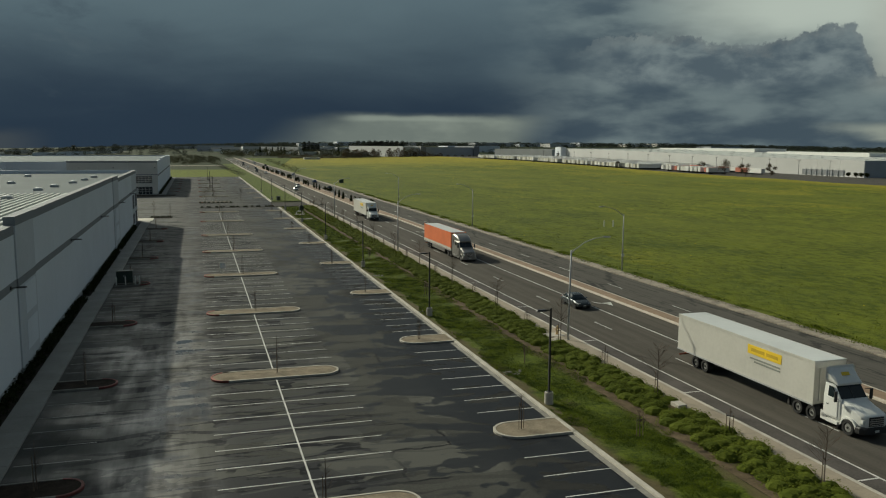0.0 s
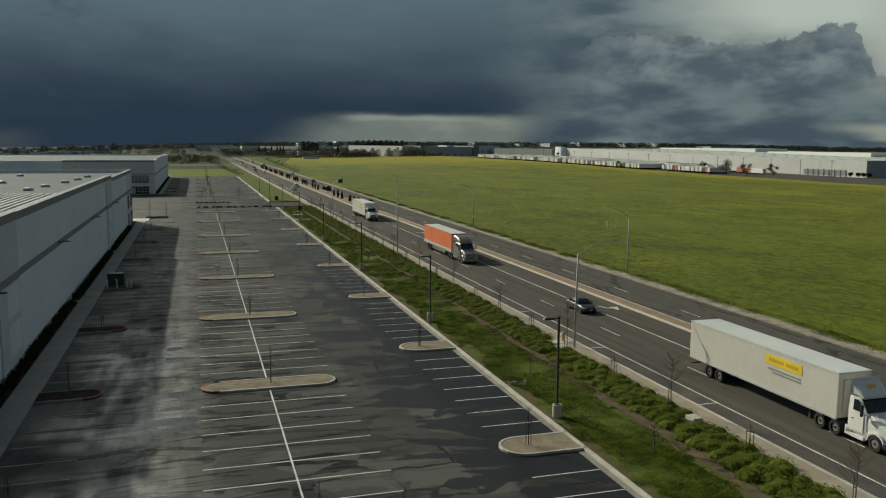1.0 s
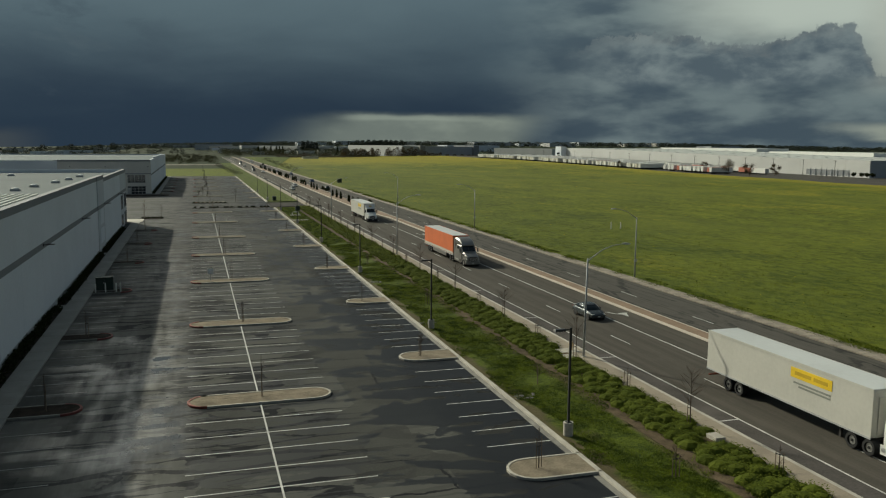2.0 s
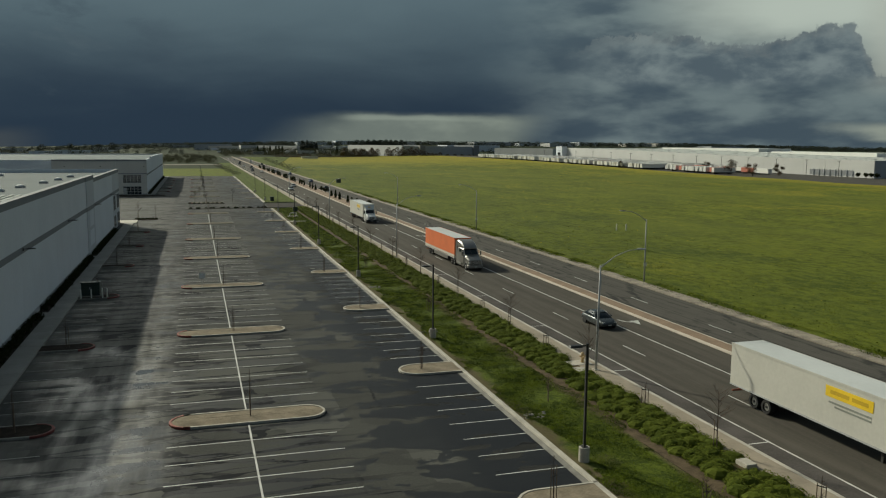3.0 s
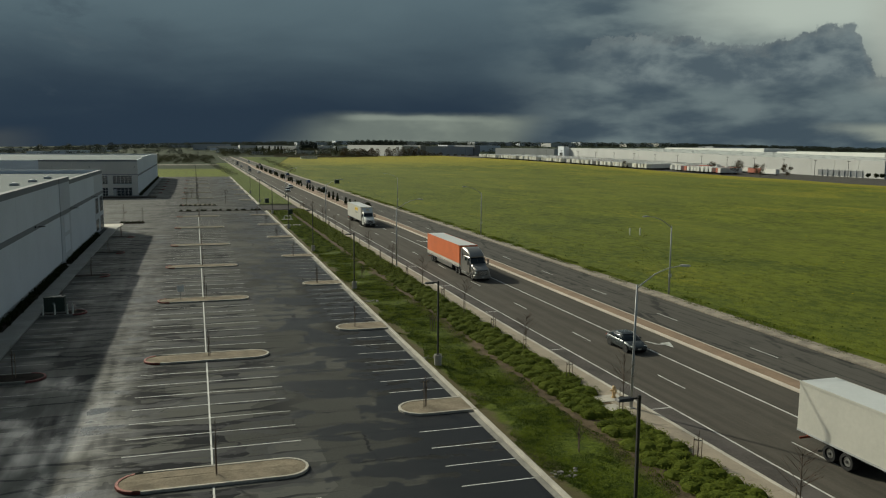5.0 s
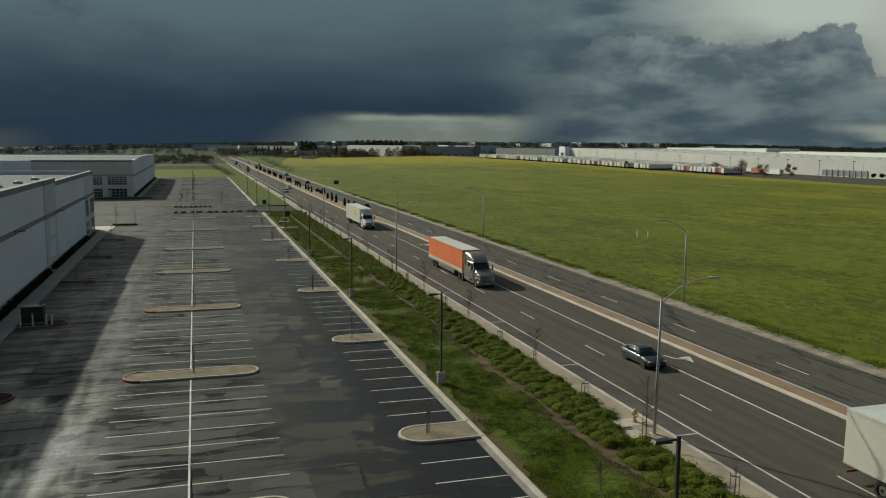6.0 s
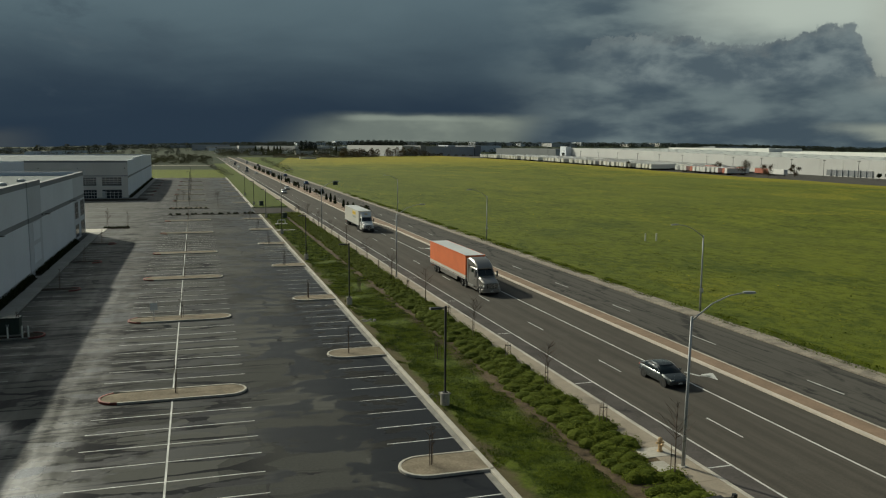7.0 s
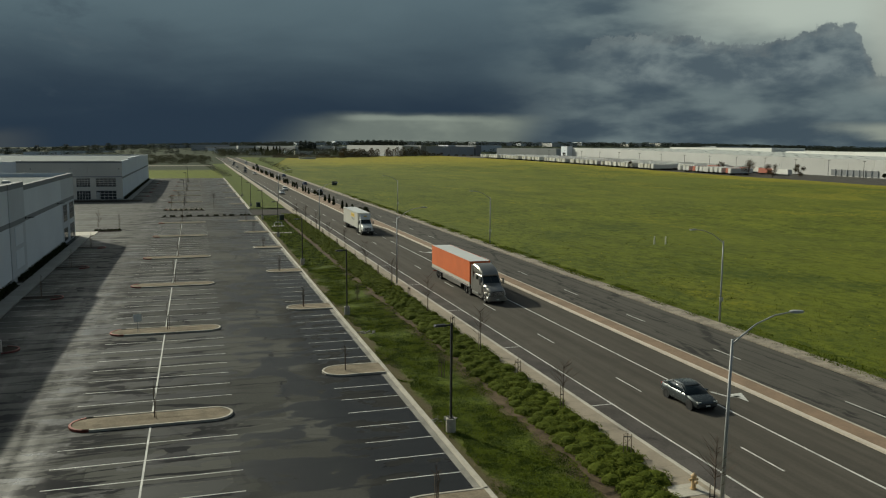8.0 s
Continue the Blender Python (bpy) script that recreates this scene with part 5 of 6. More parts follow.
def semi_truck(name_label, at, paint, skin, lower, sleeper, length, decal, tall_grey):
    """A tractor and its van trailer; the front bumper is at y = 0."""
    ob = thing("semi_truck", name_label, "truck", at)
    back = 5.3 if sleeper else 3.35
    part("hood", Shape().loft([ring_xz(0.12, 0.80, 0.75, 1.50, 0.14), ring_xz(0.35, 0.98, 0.70, 1.62, 0.16), ring_xz(1.2, 1.04, 0.70, 1.86, 0.18), ring_xz(1.95, 1.10, 0.70, 2.08, 0.2)]), paint, ob, bevel=0.03, smooth=True)
    part("cab", Shape().loft([ring_xz(1.92, 1.14, 0.62, 2.06, 0.12), ring_xz(2.05, 1.16, 0.62, 2.12, 0.12), ring_xz(2.75, 1.18, 0.62, 2.95, 0.16, 1.02), ring_xz(back, 1.20, 0.62, 3.02, 0.14, 1.12)]), paint, ob, bevel=0.03, smooth=True)
    top = 3.98
    part("roof_fairing", Shape().loft([ring_xz(2.45, 0.98, 2.86, 3.02, 0.05), ring_xz(2.8, 1.02, 2.9, 3.35, 0.12), ring_xz(3.3 if not sleeper else 3.9, 1.10, 2.9, 3.82, 0.18), ring_xz(back, 1.18, 2.9, top, 0.16)]), paint, ob, bevel=0.03, smooth=True)
    if decal:
        part("fairing_badge", slab((-0.32, 2.83, 3.42), (0.32, 2.83, 3.42), (0.30, 2.98, 3.60), (-0.30, 2.98, 3.60), 0.02), M_YELLOW, ob, "plain yellow badge")
    part("windscreen", slab((-1.0, 2.03, 2.10), (1.0, 2.03, 2.10), (0.90, 2.66, 2.84), (-0.90, 2.66, 2.84), 0.04), M_CARGLASS, ob, "dark raked windscreen")
    part("windscreen_pillar", slab((-0.03, 2.0, 2.09), (0.03, 2.0, 2.09), (0.03, 2.63, 2.85), (-0.03, 2.63, 2.85), 0.03), M_BLACK, ob)
    for s in (-1, 1):
        part("side_window", Shape().loft([[(s * 1.13, 2.25, 2.12), (s * 1.13, 3.0, 2.12), (s * 1.07, 3.0, 2.78), (s * 1.06, 2.72, 2.78)], [(s * 1.195, 2.25, 2.12), (s * 1.195, 3.0, 2.12), (s * 1.14, 3.0, 2.78), (s * 1.125, 2.72, 2.78)]]), M_CARGLASS, ob)
        door = part("cab_door", Shape().box(min(s * 1.17, s * 1.205), max(s * 1.17, s * 1.205), 2.12, 3.12, 0.85, 2.08), paint, ob, bevel=0.015)
        part("door_handle", Shape().box(min(s * 1.20, s * 1.235), max(s * 1.20, s * 1.235), 2.90, 3.05, 1.55, 1.61), M_BLACK, door)
        part("headlight", Shape().box(s * 0.80 - 0.19, s * 0.80 + 0.19, 0.14, 0.45, 1.02, 1.28), M_LAMP, ob, bevel=0.05)
        part("fender", Shape().loft([[(s * 0.72, 1.2 + 0.72 * math.cos(t), 0.52 + 0.66 * math.sin(t)), (s * 1.17, 1.2 + 0.72 * math.cos(t), 0.52 + 0.66 * math.sin(t)), (s * 1.17, 1.2 + 0.60 * math.cos(t), 0.52 + 0.55 * math.sin(t)), (s * 0.72, 1.2 + 0.60 * math.cos(t), 0.52 + 0.55 * math.sin(t))] for t in (math.pi * (0.02 + 0.96 * k / 10) for k in range(11))]), paint, ob)
        mir = part("mirror", Shape().box(s * 1.42 - 0.10, s * 1.42 + 0.10, 2.02, 2.14, 1.95, 2.65), M_BLACK if not tall_grey else paint, ob, bevel=0.03)
        part("mirror_arm", Shape().tube([(s * 1.12, 2.15, 2.1), (s * 1.40, 2.08, 2.1)], 0.02, 5).tube([(s * 1.10, 2.3, 2.6), (s * 1.40, 2.08, 2.6)], 0.02, 5), M_BLACK, mir)
        part("fuel_tank", Shape().tube([(s * 0.93, 3.2, 0.72), (s * 0.93, back + 0.1, 0.72)], 0.30, 14), M_RIM, ob)
        part("side_step", Shape().box(s * 1.06 - 0.14, s * 1.06 + 0.14, 2.05, 3.1, 0.38, 0.62), paint, ob, bevel=0.02)
        part("side_skirt", Shape().box(s * 1.18 - 0.02, s * 1.18 + 0.02, 3.1, back + 0.2, 0.42, 1.0), paint, ob)
        if sleeper:
            part("side_fairing", Shape().box(s * 1.20 - 0.02, s * 1.20 + 0.02, back - 0.1, back + 0.5, 0.9, 3.8), paint, ob)
            part("sleeper_window", Shape().loft([[(s * 1.17, 3.5, 2.35), (s * 1.17, 4.1, 2.35), (s * 1.13, 4.1, 2.78), (s * 1.13, 3.7, 2.78)], [(s * 1.21, 3.5, 2.35), (s * 1.21, 4.1, 2.35), (s * 1.17, 4.1, 2.78), (s * 1.17, 3.7, 2.78)]]), M_CARGLASS, ob)
    part("bumper", Shape().loft([ring_xz(0.0, 0.95, 0.38, 0.78, 0.08), ring_xz(0.25, 1.16, 0.36, 0.84, 0.08), ring_xz(0.6, 1.18, 0.36, 0.84, 0.08)]), paint if not decal else M_BLACK, ob, bevel=0.02)
    gr = part("grille", Shape().box(-0.55, 0.55, 0.06, 0.16, 0.86, 1.46), M_BLACK, ob, bevel=0.03)
    for k in range(4):
        part("grille_bar", Shape().box(-0.52, 0.52, 0.03, 0.065, 0.93 + 0.13 * k, 0.98 + 0.13 * k), M_RIM, gr)
    part("front_plate", Shape().box(-0.16, 0.16, -0.025, -0.002, 0.50, 0.64), M_BOLLARD, ob)
    d0 = back + 1.0
    part("chassis", Shape().box(-0.43, 0.43, 1.0, d0 + 2.6, 0.62, 0.92), M_CHASSIS, ob)
    for s in (-1, 1):
        wheel(ob, s * 1.03, 1.2, 0.51, 0.30)
        for y in (d0, d0 + 1.32):
            wheel(ob, s * 0.98, y, 0.51, 0.58)
    t0, t1 = back + 0.85, back + 0.85 + length
    w = 1.29
    part("trailer_body", Shape().box(-w, w, t0, t1, 1.55 if lower else 1.12, 4.05), skin, ob, bevel=0.03)
    if lower:
        part("trailer_lower_rail", Shape().box(-w - 0.012, w + 0.012, t0 + 0.02, t1 - 0.02, 1.12, 1.545), M_TRAILER_WHITE, ob, "pale band along the trailer's foot")
    part("trailer_roof", Shape().box(-w + 0.05, w - 0.05, t0 + 0.05, t1 - 0.05, 4.0, 4.075), M_TRAILER_ROOF, ob)
    for s in (-1, 1):
        part("top_rail", Shape().box(s * w - 0.03, s * w + 0.03, t0, t1, 3.95, 4.08), M_TRAILER_WHITE if not lower else skin, ob)
        part("bottom_rail", Shape().box(s * w - 0.03, s * w + 0.03, t0, t1, 1.04, 1.14), M_GALV, ob)
        if decal:
            yb = t0 + 0.20 * length
            sx = s * (w + 0.014)
            panel = part("decal", Shape().box(sx - 0.008, sx + 0.008, yb, yb + 3.7, 2.98, 3.66), M_YELLOW, ob, "yellow company decal with unreadable bars")
            for k, (a, b) in enumerate(((0.35, 1.6), (1.8, 3.3))):
                part("letter_bar", Shape().box(sx - 0.012, sx + 0.012, yb + a, yb + b, 3.20, 3.44), M_DECAL_OCHRE, panel)
            for k in range(2):
                part("letter_bar", Shape().box(sx - 0.012, sx + 0.012, yb + 0.1, yb + 3.4 - 0.5 * k, 2.62 - 0.22 * k, 2.74 - 0.22 * k), M_DECAL_GREY, panel)
        else:
            part("reflector_strip", Shape().box(s * w - 0.02, s * w + 0.026, t0 + 0.3, t1 - 0.3, 1.15, 1.20), M_RUST, ob)
        for y in (t1 - 2.6, t1 - 3.9):
            wheel(ob, s * 0.98, y, 0.51, 0.58)
        part("landing_leg", Shape().box(s * 0.9 - 0.07, s * 0.9 + 0.07, t0 + 2.6, t0 + 2.78, 0.25, 1.1), M_CHASSIS, ob)
        if lower:
            part("skirt", Shape().box(s * 1.22 - 0.015, s * 1.22 + 0.015, t0 + 3.6, t1 - 5.0, 0.45, 1.1), M_CAB_GREY, ob)
    part("bogie", Shape().box(-0.6, 0.6, t1 - 5.0, t1 - 1.4, 0.62, 1.08), M_CHASSIS, ob)
    part("cross_frame", Shape().box(-1.2, 1.2, t0 + 0.2, t1 - 0.2, 0.98, 1.1), M_CHASSIS, ob)
    part("underride_guard", Shape().box(-1.15, 1.15, t1 - 0.15, t1 - 0.05, 0.5, 0.62).box(-0.6, -0.5, t1 - 0.15, t1 - 0.05, 0.6, 1.1).box(0.5, 0.6, t1 - 0.15, t1 - 0.05, 0.6, 1.1), M_RUST, ob)
    part("nose_unit", Shape().box(-0.9, 0.9, t0 - 0.10, t0, 1.3, 3.6) if not sleeper else Shape().box(-1.2, 1.2, t0 - 0.03, t0, 1.3, 3.9), skin, ob)
    return ob


semi_truck("white day-cab semi truck with a white trailer and yellow decal", pose(29.75, -25.0, 0), M_TRUCK_WHITE, M_TRAILER_WHITE, False, False, 16.15, True, False)
semi_truck("white day-cab semi truck with a yellow-marked trailer far behind", pose(30.1, 128.0, 0), M_TRUCK_WHITE, M_TRAILER_WHITE, False, False, 16.15, True, False)
semi_truck("grey sleeper-cab semi truck pulling an orange trailer", pose(30.1, 56.0, 0), M_CAB_GREY, M_ORANGE, True, True, 16.15, False, True)


def car(label, at, paint, group="", tall=0.0):
    """A four-door car, 4.7 m long, front bumper at y = 0."""
    ob = thing("car", label, "car", at, group)
    h = tall
    part("body", Shape().loft([ring_xz(0.0, 0.62, 0.38, 0.62, 0.08), ring_xz(0.12, 0.80, 0.26, 0.72, 0.10), ring_xz(0.7, 0.90, 0.22, 0.86 + h * 0.4, 0.12), ring_xz(1.35, 0.92, 0.22, 0.97 + h * 0.5, 0.10, 0.84),
                               ring_xz(2.6, 0.92, 0.22, 0.98 + h * 0.5, 0.10, 0.84), ring_xz(3.9, 0.92, 0.22, 1.02 + h * 0.5, 0.10, 0.80), ring_xz(4.5, 0.84, 0.28, 1.02 + h * 0.4, 0.12, 0.74), ring_xz(4.7, 0.70, 0.40, 0.90, 0.10, 0.64)]), paint, ob, bevel=0.02, smooth=True)
    part("cabin_glass", Shape().loft([ring_xz(1.12, 0.80, 0.88, 0.96 + h * 0.5, 0.02, 0.78), ring_xz(2.0, 0.86, 0.90, 1.36 + h, 0.06, 0.64), ring_xz(2.7, 0.86, 0.90, 1.42 + h, 0.06, 0.66), ring_xz(3.4, 0.85, 0.90, 1.37 + h, 0.06, 0.62), ring_xz(4.35, 0.76, 0.90, 1.03 + h * 0.5, 0.02, 0.68)]), M_CARGLASS, ob, smooth=True)
    part("roof", Shape().loft([[(-w, y, z - 0.03), (w, y, z - 0.03), (w - 0.08, y, z + 0.032), (-w + 0.08, y, z + 0.032)] for y, z, w in ((1.92, 1.335 + h, 0.60), (2.2, 1.390 + h, 0.66), (2.7, 1.418 + h, 0.68), (3.3, 1.385 + h, 0.65), (3.62, 1.315 + h, 0.61))]), paint, ob, bevel=0.01, smooth=True)
    for side in (-1, 1):
        part("window_trim", Shape().tube([(side * 0.87, 1.5, 1.0 + h * 0.5), (side * 0.74, 2.1, 1.34 + h), (side * 0.75, 2.7, 1.38 + h), (side * 0.74, 3.4, 1.33 + h), (side * 0.82, 4.1, 1.06 + h * 0.5)], 0.018, 5), M_RIM, ob)
    for s in (-1, 1):
        for y in (0.86, 3.70):
            wheel(ob, s * 0.82, y, 0.33, 0.22)
            part("wheel_arch", Shape().disc_x(s * 0.905, s * 0.925, y, 0.34, 0.40, 20), M_BLACK, ob)
        part("headlight", Shape().box(s * 0.62 - 0.15, s * 0.62 + 0.15, 0.07, 0.32, 0.58, 0.72), M_LAMP, ob, bevel=0.03)
        part("tail_light", Shape().box(s * 0.60 - 0.14, s * 0.60 + 0.14, 4.58, 4.70, 0.72, 0.88), M_RED, ob, bevel=0.02)
        part("wing_mirror", Shape().box(s * 0.98 - 0.09, s * 0.98 + 0.09, 1.55, 1.70, 0.98, 1.10), paint, ob, bevel=0.03)
        part("roof_pillar", Shape().tube([(s * 0.77, 1.36, 0.97 + h * 0.5), (s * 0.575, 2.05, 1.36 + h)], 0.035, 5), paint, ob)
        part("roof_pillar", Shape().tube([(s * 0.80, 2.75, 0.97 + h * 0.5), (s * 0.575, 2.72, 1.40 + h)], 0.035, 5), M_BLACK, ob)
        part("roof_pillar", Shape().tube([(s * 0.70, 4.15, 1.02 + h * 0.5), (s * 0.56, 3.42, 1.37 + h)], 0.05, 5), paint, ob)
        part("door_seam", Shape().box(s * 0.925 - 0.006, s * 0.925 + 0.004, 2.66, 2.69, 0.35, 0.92), M_BLACK, ob)
    part("grille", Shape().box(-0.42, 0.42, -0.01, 0.10, 0.42, 0.58), M_BLACK, ob, bevel=0.02)
    part("front_plate", Shape().box(-0.16, 0.16, -0.03, -0.005, 0.40, 0.50), M_BOLLARD, ob)
    return ob


car("dark grey sedan on the near lanes of the road", pose(30.6, 17.2, 0), M_CAR_DARK)
silver = car("silver sedan far along the road", pose(27.0, 262.0, 0), M_CAR_SILVER, "distant traffic")
copy_thing(silver, pose(30.6, 285.0, 0))
copy_thing(silver, pose(40.0, 470.0, 0, 0, 0, 180))
blue = car("blue sedan far along the road", pose(43.2, 330.0, 0, 0, 0, 180), M_CAR_BLUE, "distant traffic")
copy_thing(blue, pose(43.5, 420.0, 0, 0, 0, 180))
dark = car("dark tall wagon far along the road", pose(39.8, 262.0, 0, 0, 0, 180), M_CAR_DARK, "distant traffic", 0.3)
for x, y, a in ((27.0, 480.0, 0), (30.5, 540.0, 0), (40.0, 560.0, 180), (43.4, 620.0, 180), (27.2, 640.0, 0), (30.4, 700.0, 0)):
    copy_thing(dark, pose(x, y, 0, 0, 0, a))
for x, y, a in ((30.6, 450.0, 0), (27.1, 580.0, 0), (40.1, 700.0, 180), (30.5, 800.0, 0), (43.4, 760.0, 180), (27.1, 860.0, 0)):
    copy_thing(silver, pose(x, y, 0, 0, 0, a))


# ---- planting along the road ----
def hedge_mass(name, y0, y1, seed):
    """Overlapping low shrubs as many leaves over dark mounds."""
    rng = np.random.default_rng(seed)
    mounds = []
    yy = y0
    while yy < y1:
        for x in (18.75, 19.35, 19.95, 20.55, 21.1):
            if rng.uniform() < 0.97:
                mounds.append((x + rng.uniform(-0.28, 0.22), yy + rng.uniform(-0.5, 0.5), rng.uniform(0.52, 0.78), rng.uniform(0.34, 0.56)))
        yy += 0.95
    keep = [m for m in mounds if not any(abs(m[0] - a) < 1.0 and abs(m[1] - b) < c for a, b, c in ((21.6, 6.3, 1.1), (21.1, 4.3, 1.0), (21.2, -16.1, 0.8)))]
    pts, sizes = [], []
    core = Shape()
    for cx, cy, r, h in keep:
        n = int(300 if -35 < cy < 60 else 90)
        d = rng.normal(size=(n, 3))
        d /= np.linalg.norm(d, axis=1, keepdims=True)
        d[:, 2] = np.abs(d[:, 2])
        lump = 1 + 0.22 * np.sin(4 * np.arctan2(d[:, 1], d[:, 0]) + cx * 9) + rng.normal(0, 0.06, n)
        pts.append(np.array([cx, cy, 0.10]) + d * lump[:, None] * np.array([r, r, h]))
        sizes.append(np.full(n, 0.085 if n > 100 else 0.22))
        core.loft([[(cx + r * k * math.cos(t), cy + r * k * math.sin(t), 0.08 + h * z * 1.02) for t in (math.pi * s / 4 for s in range(8))] for k, z in ((0.95, 0.0), (0.85, 0.45), (0.5, 0.8), (0.1, 0.92))])
    leaves = mesh_object(name, quads(name, np.concatenate(pts), np.concatenate(sizes), M_HEDGE, 0.4, 1.0, seed, 0.86), M_HEDGE)
    tagged(leaves, "dense low green shrubs filling the bed beside the pavement", "shrubs", kind="stuff")
    tagged(part("shrub_core", core, M_HEDGE_CORE, leaves), kind="stuff")


hedge_mass("shrub_bed", -60, 176, 1)


def grass_tufts(name, count, x0, x1, y0, y1, size, height_of, mat, label, seed, skip=0.5, tall=1.0, lay=0.85, lift=0.03, fade=0.0, bare=None):
    rng = np.random.default_rng(seed)
    p = np.stack([rng.uniform(x0, x1, count), rng.uniform(y0, y1, count)], 1)
    k = np.array([noise.noise(Vector((x * 0.28, y * 0.28, seed))) for x, y in p])
    far = np.clip((p[:, 0] - x0) / (x1 - x0), 0, 1) + np.clip((p[:, 1] - y0) / (y1 - y0) * 2 - 1, 0, 1)
    p = p[rng.uniform(-0.35, 0.35, count) + k - fade * far > -skip]
    if bare:
        p = np.array([q for q in p if not bare(*q)])
    s = size * rng.uniform(0.6, 1.4, len(p))
    c = np.array([(x, y, height_of(x, y) + lift + 0.12 * v * tall) for (x, y), v in zip(p, s)])
    return tagged(mesh_object(name, quads(name, c, s, mat, 0.15, tall, seed, lay), mat), label, "grass", kind="stuff")


def bare_edge(x, y):
    """True on the worn strips beside the kerb and the mulch."""
    w = noise.noise(Vector((x * 0.5, y * 0.22, 1.7))) + 0.5 * noise.noise(Vector((x * 1.6, y * 0.9, 4.1)))
    south = 1.0 if y > -8 else 1.0 + min(1.0, (-8 - y) / 8)
    return x < 12.55 + 1.5 * w or x > 17.8 - 0.8 * (south - 1) - 0.7 * w * south


grass_tufts("verge_blades", 340000, 12.2, 18.3, -40, 90, 0.034, swale, M_BLADE, "thick green grass in the swale", 3, 0.18, 3.2, 0.6, bare=bare_edge)
grass_tufts("verge_blades", 22000, 12.8, 17.3, 90, 176, 0.22, swale, M_BLADE, "thick green grass in the far swale", 4, 2.0, bare=bare_edge)
grass_tufts("pasture_grass", 150000, 48.9, 110, -20, 170, 0.055, pasture, M_WEED, "rough green pasture grass", 15, 0.05, 3.0, 0.55, 0.0, 0.9)
grass_tufts("pasture_weeds", 9000, 50.0, 84, -20, 150, 0.17, pasture, M_RANK, "low dark rank weeds in patches of the pasture", 5, -0.30, 1.0, 0.5, 0.0)
grass_tufts("shoulder_weeds", 60000, 47.5, 49.8, -20, 260, 0.06, pasture, M_BLADE, "ragged green weeds along the gravel shoulder", 7, -0.02, 3.0, 0.5)
grass_tufts("pasture_flowers", 16000, 52, 290, 0, 420, 0.20, lambda x, y: pasture(x, y) + 0.1, M_FLOWER, "scattered yellow flowers in the pasture", 8, -0.30)

# street trees and stake pairs in the shrub bed
for n in range(-4, 10):
    y = 19.5 + 16.6 * n
    staked_tree(pose(21.0, y, 0.12, 0, 0, 33 * n), 3.5 + 0.4 * (n % 3), 1.25, 200 + n, "leafless young street tree in the shrub bed", 1, "street trees")
    s = staked_tree(pose(21.1, y + 8.3, 0.12, 0, 0, 20 * n), 1.9, 0.25, 230 + n, "pair of wooden stakes round a small bare sapling", 2, "staked saplings")
for n, (x, y) in enumerate(((15.6, -20.5), (15.4, -2.0), (15.7, 30.0), (15.3, 62.0))):
    staked_tree(pose(x, y, -0.1, 0, 0, 70 * n), 2.0, 0.5, 260 + n, "thin leafless sapling on two stakes in the grass", 2, "swale saplings")


def cypress(at, h, seed, group="median cypresses"):
    rng = np.random.default_rng(seed)
    ob = thing("cypress", "narrow dark cypress in the median", "tree", at, group)
    part("trunk", Shape().tube([(0, 0, 0), (0, 0, h * 0.8)], [0.09, 0.03], 6), M_BRANCH, ob)
    n = 420
    z = rng.uniform(0.06, 1.0, n) ** 0.9
    r = 0.40 * np.minimum(1.0, z * 5) * (1 - z) ** 0.55 * rng.uniform(0.45, 1.08, n)
    a = rng.uniform(0, 6.283, n)
    part("crown", quads("crown", np.stack([r * np.cos(a), r * np.sin(a), z * h], 1), 0.30, M_CYPRESS, 0.3, 1.5, seed), M_CYPRESS, ob)
    return ob


def leafy_tree(at, h, seed, mat, label, group, spread=0.42, n=700, leaf=0.35, low=0.5):
    """Trunk, forked limbs and a gappy crown of leaf clusters."""
    rng = np.random.default_rng(seed)
    ob = thing("tree", label, "tree", at, group)
    part("trunk", Shape().tube([(0, 0, 0), (0.03 * h, 0, h * 0.3), (0.02 * h, 0.02 * h, h * 0.55)], [h * 0.028, h * 0.021, h * 0.012], 7), M_BRANCH, ob)
    limbs, pts = Shape(), []
    for k in range(11):
        a, zz, rr = rng.uniform(0, 6.283), rng.uniform(low, 0.95), rng.uniform(0.35, 1.0)
        tip = np.array([math.cos(a) * spread * rr, math.sin(a) * spread * rr, zz]) * h
        limbs.tube([(0.02 * h, 0, h * 0.28), tuple(tip * np.array([0.5, 0.5, 0.8])), tuple(tip)], [h * 0.012, h * 0.007, h * 0.003], 4)
        pts.append(tip + rng.normal(0, 1, (n // 11, 3)) * h * np.array([0.085, 0.085, 0.075]))
    part("branchwork", limbs, M_BRANCH, ob)
    part("crown", quads("crown", np.concatenate(pts), leaf, mat, 1.0, 1.0, seed), mat, ob)
    return ob


first = cypress(pose(36.2, 177.8, 0.12), 2.2, 1)
ys = [185.9, 192.6, 207.2, 215.2, 223.7]
y = 262.0
while y < 560:
    ys += [y, y + 8.5, y + 16.0]
    y += 34.0
for n, y in enumerate(ys):
    ob = copy_thing(first, pose(36.2, y, 0.12, 0, 0, 67 * n))
    ob.scale = (0.9, 0.9, 0.82 + 0.07 * (n % 4)) if y > 240 else (1, 1, 0.9 + 0.07 * (n % 4))
t1 = leafy_tree(pose(37.0, 164.9, 0.12), 2.3, 3, M_SHRUB_DARK, "small round dark tree in the median", "median round trees", 0.40, 500, 0.36)
for n, (x, y) in enumerate(((37.1, 172.5), (37.0, 242.0), (37.1, 252.0), (37.0, 310.0), (37.0, 345.0), (37.0, 380.0), (37.0, 415.0), (37.0, 450.0))):
    copy_thing(t1, pose(x, y, 0.12, 0, 0, 80 * n)).scale = (0.8, 0.8, 0.75)
